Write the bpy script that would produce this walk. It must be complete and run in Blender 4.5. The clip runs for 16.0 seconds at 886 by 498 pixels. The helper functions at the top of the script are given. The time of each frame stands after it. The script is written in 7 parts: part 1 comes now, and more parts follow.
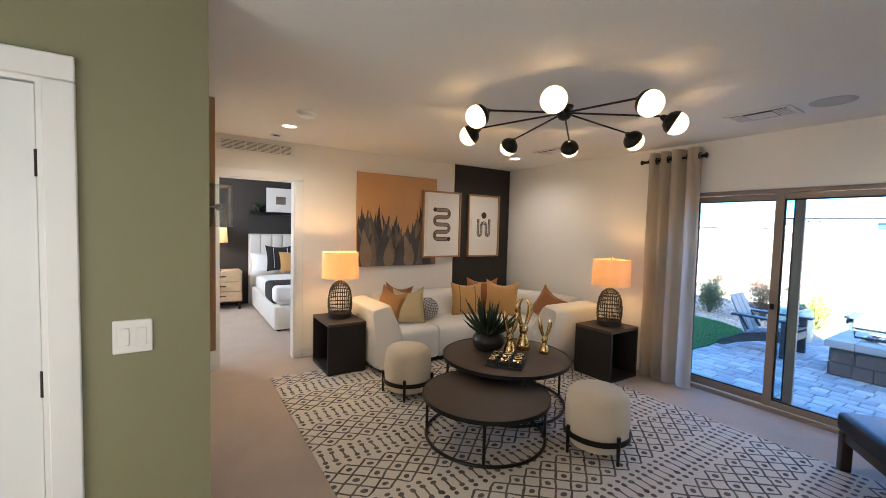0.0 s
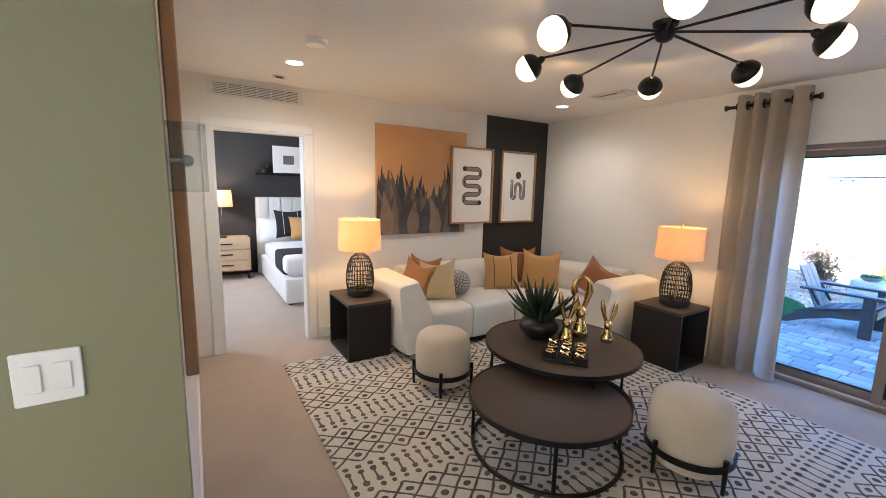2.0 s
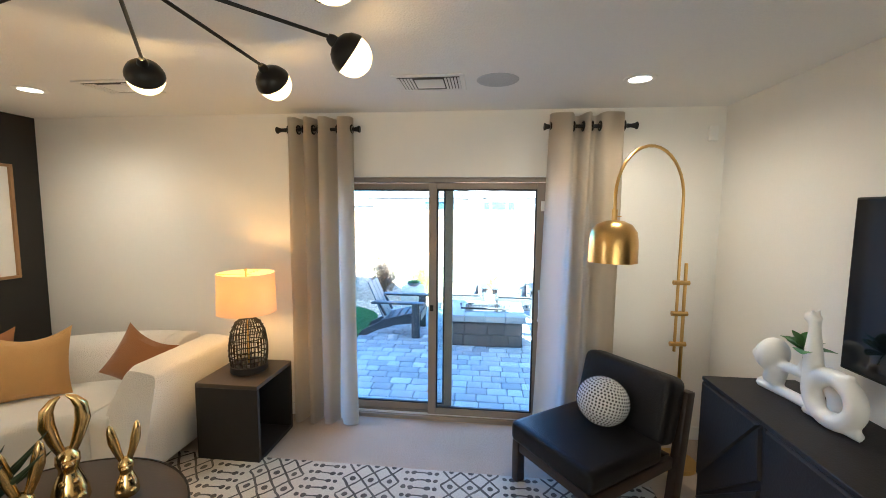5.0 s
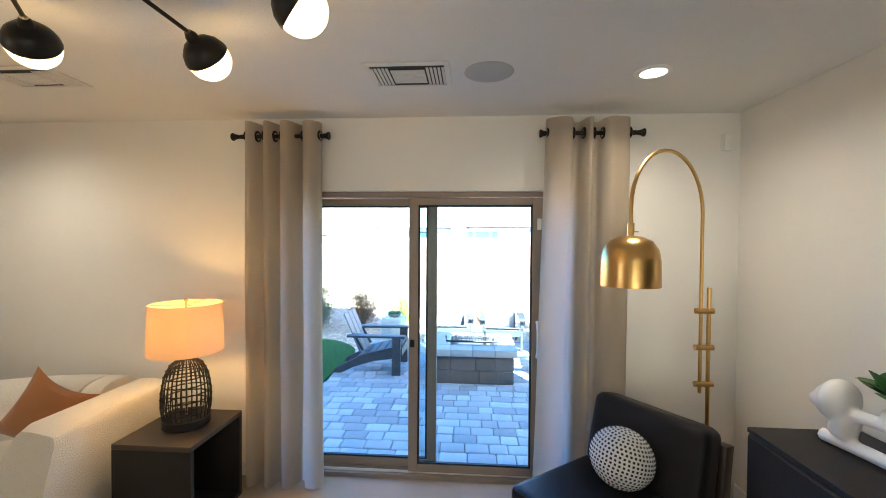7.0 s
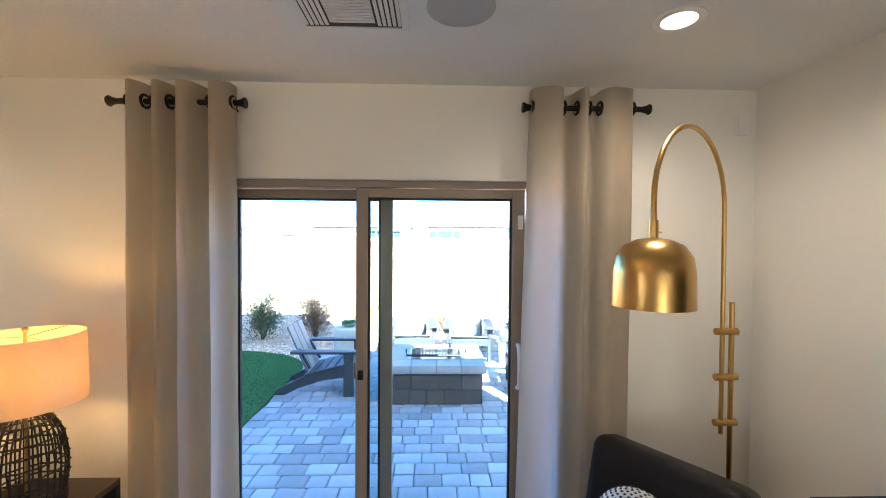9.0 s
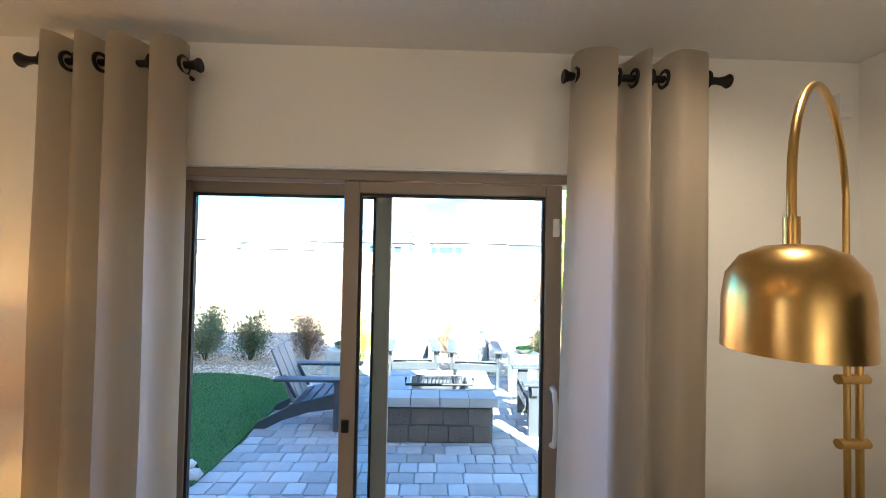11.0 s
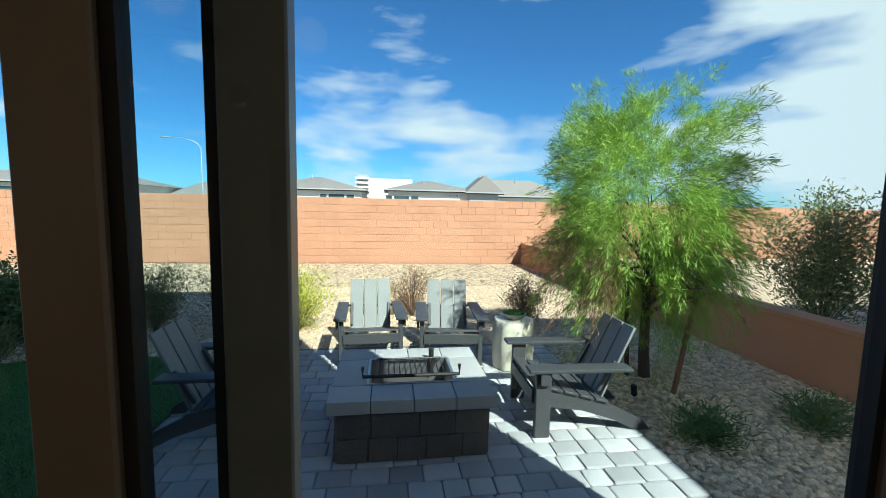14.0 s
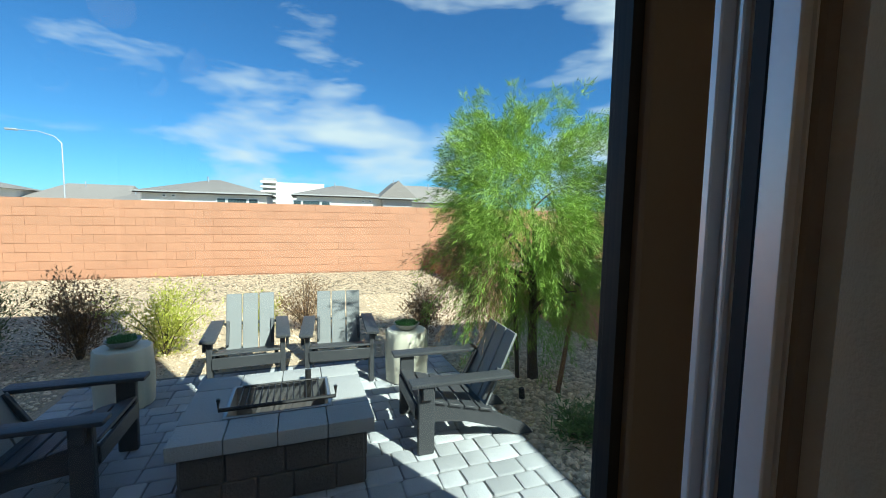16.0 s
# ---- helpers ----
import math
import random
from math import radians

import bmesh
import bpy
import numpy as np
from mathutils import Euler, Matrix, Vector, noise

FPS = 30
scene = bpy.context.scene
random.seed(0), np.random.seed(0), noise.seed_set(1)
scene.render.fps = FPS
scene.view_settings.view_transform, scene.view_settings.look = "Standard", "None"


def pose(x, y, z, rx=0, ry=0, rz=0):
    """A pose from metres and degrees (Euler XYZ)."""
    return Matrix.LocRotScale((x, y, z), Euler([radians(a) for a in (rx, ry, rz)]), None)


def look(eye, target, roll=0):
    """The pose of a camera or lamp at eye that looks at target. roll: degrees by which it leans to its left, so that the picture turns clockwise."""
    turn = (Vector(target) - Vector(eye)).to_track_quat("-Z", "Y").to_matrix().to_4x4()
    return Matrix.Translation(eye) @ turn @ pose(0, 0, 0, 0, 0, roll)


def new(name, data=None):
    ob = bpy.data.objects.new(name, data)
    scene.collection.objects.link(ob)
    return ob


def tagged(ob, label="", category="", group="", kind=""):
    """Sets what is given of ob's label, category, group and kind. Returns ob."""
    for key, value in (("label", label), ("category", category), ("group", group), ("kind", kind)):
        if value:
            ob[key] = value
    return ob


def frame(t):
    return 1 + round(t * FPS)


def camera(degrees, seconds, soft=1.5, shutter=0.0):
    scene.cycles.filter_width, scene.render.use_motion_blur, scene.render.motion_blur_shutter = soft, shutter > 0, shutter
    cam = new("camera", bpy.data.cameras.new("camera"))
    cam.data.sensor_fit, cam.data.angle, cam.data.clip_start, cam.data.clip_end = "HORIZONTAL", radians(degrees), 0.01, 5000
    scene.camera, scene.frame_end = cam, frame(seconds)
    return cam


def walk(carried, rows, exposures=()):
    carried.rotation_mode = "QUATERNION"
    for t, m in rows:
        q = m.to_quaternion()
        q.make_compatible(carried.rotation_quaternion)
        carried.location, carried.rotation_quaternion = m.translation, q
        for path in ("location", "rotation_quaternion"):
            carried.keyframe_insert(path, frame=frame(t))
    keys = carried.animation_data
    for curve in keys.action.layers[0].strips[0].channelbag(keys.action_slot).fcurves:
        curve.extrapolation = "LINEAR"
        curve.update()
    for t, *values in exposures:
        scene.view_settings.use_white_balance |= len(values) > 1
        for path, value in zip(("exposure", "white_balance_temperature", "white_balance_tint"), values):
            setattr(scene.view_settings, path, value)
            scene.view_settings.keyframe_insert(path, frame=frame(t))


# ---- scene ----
# camera and its walk
cam = camera(95.7, 16.0, 0.9)
PATH = [
    (0, (0.473, 0.849, 1.541), (1.567, 2.52, 1.434), 1.5),
    (0.5, (0.413, 0.981, 1.545), (1.463, 2.679, 1.432), 1.5),
    (1, (0.377, 1.186, 1.561), (1.433, 2.878, 1.416), 1.6),
    (1.5, (0.43, 1.389, 1.521), (1.435, 3.1, 1.273), 1.5),
    (2, (0.62, 1.53, 1.544), (1.667, 3.208, 1.246), 1.3),
    (2.5, (0.736, 1.674, 1.544), (2.017, 3.176, 1.223), 1.0),
    (3, (0.908, 1.744, 1.578), (2.494, 2.912, 1.23), 0.6),
    (3.5, (1.1, 1.738, 1.597), (2.887, 2.56, 1.235), 0.5),
    (4, (1.334, 1.705, 1.624), (3.224, 2.286, 1.322), 0.5),
    (4.5, (1.551, 1.701, 1.658), (3.502, 2.058, 1.404), 0.4),
    (4.7, (1.624, 1.721, 1.691), (3.594, 1.976, 1.457), 0.4),
    (6.8, (1.979, 1.847, 1.614), (3.971, 2.025, 1.584), 0.4),
    (7, (2.111, 1.795, 1.614), (4.106, 1.929, 1.58), 0.4),
    (7.5, (2.297, 1.741, 1.612), (4.292, 1.819, 1.497), 0.4),
    (8, (2.472, 1.787, 1.621), (4.467, 1.773, 1.478), 0.4),
    (8.5, (2.608, 1.831, 1.631), (4.604, 1.745, 1.528), 0.4),
    (9, (2.683, 1.805, 1.63), (4.682, 1.751, 1.597), 0.4),
    (9.2, (2.7, 1.785, 1.625), (4.7, 1.767, 1.626), 0.4),
    (11.5, (3.390, 1.848, 1.598), (5.388, 1.792, 1.650), 1.2),
    (12, (3.644, 1.829, 1.584), (5.642, 1.756, 1.584), 1.3),
    (12.5, (3.930, 1.908, 1.555), (5.924, 1.789, 1.457), 1.4),
    (13, (4.148, 1.918, 1.539), (6.134, 1.731, 1.391), 1.3),
    (13.5, (4.357, 1.894, 1.504), (6.337, 1.665, 1.338), 1.3),
    (14, (4.464, 1.927, 1.506), (6.435, 1.650, 1.308), 1.2),
    (14.5, (4.489, 1.963, 1.519), (6.440, 1.573, 1.306), 1.2),
    (15, (4.483, 1.865, 1.520), (6.416, 1.383, 1.340), 1.0),
    (15.5, (4.551, 1.699, 1.512), (6.458, 1.162, 1.366), 1.0),
    (16, (4.558, 1.638, 1.522), (6.420, 0.966, 1.361), 1.1),
]
EXPOSURES = [(0, 4.0, 5200, 10), (1, 4.05, 5200, 10), (1.5, 4.1, 5100, 11), (2, 4.2, 4950, 11), (2.5, 4.25, 4900, 11), (3.2, 4.4, 5050, 4), (4, 4.45, 5250, 3), (7, 4.2, 5350, 4), (9.2, 4.1, 5500, 7), (10.5, 3.95, 5800, 8), (11.3, 3.8, 6000, 9), (11.7, 3.5, 6400, 12), (12.1, 2.75, 7000, 17), (12.5, 1.7, 6500, 13), (13, 1.36, 6500, 5), (13.5, 1.24, 6450, 3), (14.5, 1.2, 6400, 3), (16, 1.18, 6400, 3)]
walk(cam, [(t, look(eye, target, roll)) for t, eye, target, roll in PATH], EXPOSURES)

# world, sun and sky
SUN_AZ, SUN_EL = 208.0, 44.0  # degrees: the sun stands in this direction from +x, this high
world = bpy.data.worlds.new("sky")
scene.world = world
world.use_nodes = True
wn = world.node_tree
wn.nodes.clear()
w_out = wn.nodes.new("ShaderNodeOutputWorld")
w_bg = wn.nodes.new("ShaderNodeBackground")
w_sky = wn.nodes.new("ShaderNodeTexSky")
w_sky.sky_type = "NISHITA"
w_sky.sun_disc = False
w_sky.sun_elevation = radians(SUN_EL)
w_sky.sun_rotation = radians(90 - SUN_AZ)
w_sky.dust_density = 0.15
w_sky.ozone_density = 3.0
w_tc = wn.nodes.new("ShaderNodeTexCoord")
w_map = wn.nodes.new("ShaderNodeMapping")
w_map.inputs["Scale"].default_value = (1.0, 1.0, 3.6)
w_map.inputs["Location"].default_value = (0.35, 1.9, 0.0)
w_noise = wn.nodes.new("ShaderNodeTexNoise")
w_noise.inputs["Scale"].default_value = 2.3
w_noise.inputs["Detail"].default_value = 9.0
w_noise.inputs["Roughness"].default_value = 0.56
w_noise.inputs["Distortion"].default_value = 0.2
w_ramp = wn.nodes.new("ShaderNodeValToRGB")
w_ramp.color_ramp.elements[0].position = 0.54
w_ramp.color_ramp.elements[1].position = 0.72
w_mix = wn.nodes.new("ShaderNodeMixRGB")
w_mix.inputs["Color2"].default_value = (7.4, 7.7, 8.2, 1)
wn.links.new(w_tc.outputs["Generated"], w_map.inputs["Vector"])
wn.links.new(w_map.outputs["Vector"], w_noise.inputs["Vector"])
# two large cloud banks stand over the wall, the rest of the sky has wisps
w_last = w_noise.outputs["Fac"]
for az, el, wide, gain in ((-58.0, 13.0, 27.0, 0.27), (-3.0, 7.0, 15.0, 0.13), (9.0, 5.0, 12.0, 0.04)):
    w_dot = wn.nodes.new("ShaderNodeVectorMath")
    w_dot.operation = "DOT_PRODUCT"
    w_dot.inputs[1].default_value = (math.cos(radians(az)) * math.cos(radians(el)), math.sin(radians(az)) * math.cos(radians(el)), math.sin(radians(el)))
    wn.links.new(w_tc.outputs["Generated"], w_dot.inputs[0])
    w_rng = wn.nodes.new("ShaderNodeMapRange")
    w_rng.inputs["From Min"].default_value = math.cos(radians(wide))
    w_rng.inputs["From Max"].default_value = 1.0
    w_rng.inputs["To Max"].default_value = gain
    wn.links.new(w_dot.outputs["Value"], w_rng.inputs["Value"])
    w_add = wn.nodes.new("ShaderNodeMath")
    wn.links.new(w_last, w_add.inputs[0])
    wn.links.new(w_rng.outputs["Result"], w_add.inputs[1])
    w_last = w_add.outputs[0]
wn.links.new(w_last, w_ramp.inputs["Fac"])
wn.links.new(w_ramp.outputs["Color"], w_mix.inputs["Fac"])
w_tint = wn.nodes.new("ShaderNodeMixRGB")
w_tint.blend_type = "MULTIPLY"
w_tint.inputs["Fac"].default_value = 1.0
w_tint.inputs["Color2"].default_value = (0.46, 0.88, 1.22, 1)
wn.links.new(w_sky.outputs["Color"], w_tint.inputs["Color1"])
wn.links.new(w_tint.outputs["Color"], w_mix.inputs["Color1"])
wn.links.new(w_mix.outputs["Color"], w_bg.inputs["Color"])
w_bg.inputs["Strength"].default_value = 0.06
wn.links.new(w_bg.outputs["Background"], w_out.inputs["Surface"])

sun_data = bpy.data.lights.new("sun", "SUN")
sun_data.energy = 5.0
sun_data.angle = radians(0.5)
sun_data.color = (1.0, 0.95, 0.87)
sun = new("sun", sun_data)
sd = Vector((math.cos(radians(SUN_AZ)) * math.cos(radians(SUN_EL)), math.sin(radians(SUN_AZ)) * math.cos(radians(SUN_EL)), math.sin(radians(SUN_EL))))
sun.matrix_world = look(sd * 40, (0, 0, 0))


def lamp(name, place, watts, colour, radius):
    d = bpy.data.lights.new(name, "POINT")
    d.energy, d.color, d.shadow_soft_size = watts, colour, radius
    o = new(name, d)
    o.location = place
    return o


def spot(name, place, watts, colour):
    d = bpy.data.lights.new(name, "SPOT")
    d.energy, d.color, d.shadow_soft_size, d.spot_size, d.spot_blend = watts, colour, 0.05, radians(165), 1.0
    o = new(name, d)
    o.location = place
    return o


def window_light(name, m, w, h, watts, colour):
    d = bpy.data.lights.new(name, "AREA")
    d.shape, d.size, d.size_y, d.energy, d.color = "RECTANGLE", w, h, watts, colour
    o = new(name, d)
    o.matrix_world = m
    return o


WARM = (1.0, 0.53, 0.15)
lamp("table_lamp_bulb", (1.92, 5.08, 1.11), 0.95, WARM, 0.04)
lamp("table_lamp_bulb", (4.34, 3.445, 1.11), 0.66, WARM, 0.04)
lamp("bedside_bulb", (1.0, 8.85, 1.34), 0.8, (1.0, 0.66, 0.36), 0.04)
# three seen downlights; the last spot is an added fill without a fixture
for dx, dy, watts in ((1.32, 4.78, 4.0), (4.03, 4.66, 2.9), (4.12, 0.92, 3.0), (0.2, 1.3, 1.9)):
    spot("downlight_and_fill_spot", (dx, dy, 2.42), watts, (1.0, 0.78, 0.53))
# daylight behind the walker, plus fill lamps in added, unseen west and bedroom windows
window_light("south_window_light", look((-0.45, 0.125, 1.25), (-0.45, 1.0, 1.2)), 1.5, 1.6, 0.5, (1.0, 0.98, 0.86))
# added fill for the east wall and ceiling
window_light("west_fill_light", look((-1.585, 1.35, 1.35), (1.0, 1.35, 1.75)), 1.7, 1.5, 3.7, (1.0, 0.85, 0.62))
window_light("bedroom_fill_light", look((-0.185, 7.4, 1.4), (1.0, 7.4, 1.3)), 1.6, 1.3, 7.0, (1.0, 0.95, 0.88))


# materials
def mat(name, col, rough=0.6, metal=0.0, var=0.12, scale=8.0, bump=0.0, bscale=120.0, fine=0.05, spec=0.5, random_piece=0.0, sheen=0.0, transl=0.0, coat=0.0, through_col=None):
    m = bpy.data.materials.new(name)
    m.use_nodes = True
    nt = m.node_tree
    bs = nt.nodes["Principled BSDF"]
    bs.inputs["Roughness"].default_value = rough
    bs.inputs["Metallic"].default_value = metal
    bs.inputs["Specular IOR Level"].default_value = spec
    bs.inputs["Sheen Weight"].default_value = sheen
    bs.inputs["Coat Weight"].default_value = coat
    tc = nt.nodes.new("ShaderNodeTexCoord")
    n1 = nt.nodes.new("ShaderNodeTexNoise")
    n1.inputs["Scale"].default_value = scale
    n1.inputs["Detail"].default_value = 5.0
    n2 = nt.nodes.new("ShaderNodeTexNoise")
    n2.inputs["Scale"].default_value = bscale
    n2.inputs["Detail"].default_value = 3.0
    nt.links.new(tc.outputs["Object"], n1.inputs["Vector"])
    nt.links.new(tc.outputs["Object"], n2.inputs["Vector"])
    # brightness = 1 + var * (broad - 0.5) * 2 + fine * (grain - 0.5) * 2
    a = nt.nodes.new("ShaderNodeMath"); a.operation = "MULTIPLY_ADD"
    a.inputs[1].default_value = 2 * var; a.inputs[2].default_value = 1 - var
    nt.links.new(n1.outputs["Fac"], a.inputs[0])
    b = nt.nodes.new("ShaderNodeMath"); b.operation = "MULTIPLY_ADD"
    b.inputs[1].default_value = 2 * fine; b.inputs[2].default_value = -fine
    nt.links.new(n2.outputs["Fac"], b.inputs[0])
    c = nt.nodes.new("ShaderNodeMath"); c.operation = "ADD"
    nt.links.new(a.outputs[0], c.inputs[0]); nt.links.new(b.outputs[0], c.inputs[1])
    last = c
    if random_piece:
        oi = nt.nodes.new("ShaderNodeObjectInfo")
        r = nt.nodes.new("ShaderNodeMath"); r.operation = "MULTIPLY_ADD"
        r.inputs[1].default_value = 2 * random_piece; r.inputs[2].default_value = -random_piece
        nt.links.new(oi.outputs["Random"], r.inputs[0])
        ge = nt.nodes.new("ShaderNodeNewGeometry")
        r2 = nt.nodes.new("ShaderNodeMath"); r2.operation = "MULTIPLY_ADD"
        r2.inputs[1].default_value = 2 * random_piece; r2.inputs[2].default_value = -random_piece
        nt.links.new(ge.outputs["Random Per Island"], r2.inputs[0])
        d = nt.nodes.new("ShaderNodeMath"); d.operation = "ADD"
        nt.links.new(r.outputs[0], d.inputs[0]); nt.links.new(r2.outputs[0], d.inputs[1])
        e = nt.nodes.new("ShaderNodeMath"); e.operation = "ADD"
        nt.links.new(c.outputs[0], e.inputs[0]); nt.links.new(d.outputs[0], e.inputs[1])
        last = e
    mul = nt.nodes.new("ShaderNodeVectorMath"); mul.operation = "SCALE"
    mul.inputs[0].default_value = col
    nt.links.new(last.outputs[0], mul.inputs["Scale"])
    nt.links.new(mul.outputs["Vector"], bs.inputs["Base Color"])
    if bump:
        bp = nt.nodes.new("ShaderNodeBump")
        bp.inputs["Strength"].default_value = bump
        bp.inputs["Distance"].default_value = 0.01
        nt.links.new(n2.outputs["Fac"], bp.inputs["Height"])
        nt.links.new(bp.outputs["Normal"], bs.inputs["Normal"])
    if transl:
        tr = nt.nodes.new("ShaderNodeBsdfTranslucent")
        if through_col:
            tr.inputs["Color"].default_value = (*through_col, 1)
        else:
            nt.links.new(mul.outputs["Vector"], tr.inputs["Color"])
        mx = nt.nodes.new("ShaderNodeMixShader")
        mx.inputs["Fac"].default_value = transl
        nt.links.new(bs.outputs[0], mx.inputs[1]); nt.links.new(tr.outputs[0], mx.inputs[2])
        nt.links.new(mx.outputs[0], nt.nodes["Material Output"].inputs["Surface"])
    return m


def glow(name, col, strength):
    m = bpy.data.materials.new(name)
    m.use_nodes = True
    bs = m.node_tree.nodes["Principled BSDF"]
    bs.inputs["Base Color"].default_value = (0.8, 0.75, 0.65, 1)
    bs.inputs["Emission Color"].default_value = (*col, 1)
    bs.inputs["Emission Strength"].default_value = strength
    bs.inputs["Roughness"].default_value = 0.25
    return m


def pane_glass(name, tint):
    m = bpy.data.materials.new(name)
    m.use_nodes = True
    nt = m.node_tree
    nt.nodes.remove(nt.nodes["Principled BSDF"])
    t = nt.nodes.new("ShaderNodeBsdfTransparent"); t.inputs["Color"].default_value = (*tint, 1)
    g = nt.nodes.new("ShaderNodeBsdfGlossy"); g.inputs["Roughness"].default_value = 0.02
    f = nt.nodes.new("ShaderNodeLayerWeight"); f.inputs["Blend"].default_value = 0.5
    pw = nt.nodes.new("ShaderNodeMath"); pw.operation = "POWER"; pw.inputs[1].default_value = 4.0
    ma = nt.nodes.new("ShaderNodeMath"); ma.operation = "MULTIPLY_ADD"; ma.inputs[1].default_value = 0.6; ma.inputs[2].default_value = 0.02
    nt.links.new(f.outputs["Facing"], pw.inputs[0]); nt.links.new(pw.outputs[0], ma.inputs[0])
    mx = nt.nodes.new("ShaderNodeMixShader")
    nt.links.new(ma.outputs[0], mx.inputs["Fac"])
    nt.links.new(t.outputs[0], mx.inputs[1]); nt.links.new(g.outputs[0], mx.inputs[2])
    nt.links.new(mx.outputs[0], nt.nodes["Material Output"].inputs["Surface"])
    return m


M = {}
M["wall"] = mat("white wall paint", (0.80, 0.775, 0.73), 0.75, var=0.03, scale=2.0, bump=0.12, bscale=160, fine=0.02)
M["green"] = mat("sage green wall paint", (0.235, 0.225, 0.125), 0.6, var=0.04, scale=2.0, bump=0.10, bscale=160, fine=0.02)
M["ceiling"] = mat("ceiling paint", (0.76, 0.75, 0.73), 0.85, var=0.03, scale=1.5, bump=0.25, bscale=110, fine=0.03)
M["black_wall"] = mat("charcoal wall paint", (0.022, 0.020, 0.018), 0.7, var=0.08, scale=3, bump=0.1, bscale=160)
M["bedroom_wall"] = mat("charcoal bedroom paint", (0.034, 0.030, 0.026), 0.7, var=0.08, scale=3, bump=0.1, bscale=160)
M["trim"] = mat("white semi-gloss trim", (0.80, 0.80, 0.78), 0.35, var=0.02, scale=3, fine=0.01)
M["door_white"] = mat("white door paint", (0.78, 0.79, 0.78), 0.4, var=0.02, scale=3, fine=0.01)
M["carpet"] = mat("beige carpet", (0.47, 0.37, 0.28), 0.95, var=0.16, scale=3.5, bump=0.9, bscale=260, fine=0.22, sheen=0.2)
M["black_metal"] = mat("matt black metal", (0.012, 0.011, 0.010), 0.42, 0.5, var=0.15, scale=12, fine=0.05)
M["dark_wood"] = mat("dark brown table top", (0.062, 0.042, 0.029), 0.52, var=0.22, scale=5, bump=0.1, bscale=90, fine=0.12)
M["grey_table"] = mat("dark grey laminate", (0.022, 0.019, 0.017), 0.55, var=0.15, scale=4, bump=0.08, bscale=140, fine=0.10, spec=0.3)
M["boucle"] = mat("white boucle", (0.78, 0.745, 0.68), 0.95, var=0.05, scale=6, bump=0.9, bscale=170, fine=0.08, sheen=0.4)
M["stool"] = mat("cream boucle", (0.66, 0.55, 0.39), 0.95, var=0.06, scale=6, bump=0.9, bscale=190, fine=0.08, sheen=0.4)
M["mustard"] = mat("mustard linen", (0.52, 0.30, 0.10), 0.9, var=0.08, scale=10, bump=0.5, bscale=300, fine=0.1, sheen=0.2)
M["ochre"] = mat("ochre brown linen", (0.40, 0.205, 0.065), 0.9, var=0.08, scale=10, bump=0.5, bscale=300, fine=0.1, sheen=0.2)
M["rust"] = mat("rust velvet", (0.31, 0.125, 0.035), 0.85, var=0.1, scale=10, bump=0.4, bscale=300, fine=0.08, sheen=0.4)
M["sand"] = mat("sand linen", (0.55, 0.44, 0.24), 0.9, var=0.08, scale=10, bump=0.5, bscale=300, fine=0.1)
M["brass"] = mat("brushed brass", (0.60, 0.38, 0.13), 0.28, 1.0, var=0.10, scale=15, fine=0.06)
M["gold"] = mat("polished gold", (0.72, 0.50, 0.20), 0.16, 1.0, var=0.08, scale=20, fine=0.04)
M["leather"] = mat("black leather", (0.009, 0.008, 0.009), 0.40, var=0.2, scale=8, bump=0.25, bscale=140, fine=0.1, spec=0.2)
M["walnut"] = mat("dark walnut", (0.022, 0.012, 0.008), 0.42, var=0.25, scale=9, bump=0.1, bscale=90, fine=0.12)
M["curtain"] = mat("taupe linen curtain", (0.42, 0.335, 0.235), 0.95, var=0.08, scale=5, bump=0.5, bscale=320, fine=0.10, transl=0.46, through_col=(0.86, 0.84, 0.80))
M["shade"] = mat("linen lamp shade", (0.76, 0.62, 0.45), 0.95, var=0.05, scale=10, bump=0.3, bscale=380, fine=0.10, transl=0.42)
M["rattan"] = mat("dark woven rattan", (0.012, 0.008, 0.006), 0.6, var=0.3, scale=25, fine=0.15)
M["alu"] = mat("almond door frame", (0.26, 0.215, 0.175), 0.42, 0.0, var=0.06, scale=6, fine=0.03)
M["alu_in"] = mat("pale door track", (0.80, 0.79, 0.78), 0.35, 0.3, var=0.06, scale=6, fine=0.03)
M["gasket"] = mat("black rubber seal", (0.012, 0.012, 0.012), 0.6, var=0.05)
M["white_plastic"] = mat("white plastic", (0.80, 0.79, 0.76), 0.4, var=0.02, fine=0.01)
M["vent"] = mat("white metal vent", (0.72, 0.71, 0.69), 0.45, var=0.03, fine=0.02)
M["vent_dark"] = mat("dark duct", (0.05, 0.05, 0.05), 0.8)
M["speaker"] = mat("speaker mesh", (0.50, 0.51, 0.51), 0.7, var=0.03, bump=0.6, bscale=500, fine=0.12)
M["oak"] = mat("light oak", (0.50, 0.36, 0.21), 0.5, var=0.14, scale=14, bump=0.1, bscale=80, fine=0.1)
M["picture_oak"] = mat("oak picture frame", (0.36, 0.20, 0.085), 0.45, var=0.14, scale=18, fine=0.08)
M["paper"] = mat("white paper", (0.80, 0.775, 0.73), 0.85, var=0.02, fine=0.02)
M["ink"] = mat("brown black ink", (0.045, 0.035, 0.030), 0.8, var=0.1)
M["ink_wash"] = mat("grey brown ink wash", (0.25, 0.19, 0.15), 0.8, var=0.2)
M["ceramic"] = mat("white ceramic", (0.80, 0.79, 0.77), 0.30, var=0.02, fine=0.02, coat=0.3)
M["leaf_house"] = mat("succulent green", (0.016, 0.034, 0.013), 0.45, var=0.35, scale=14, fine=0.2)
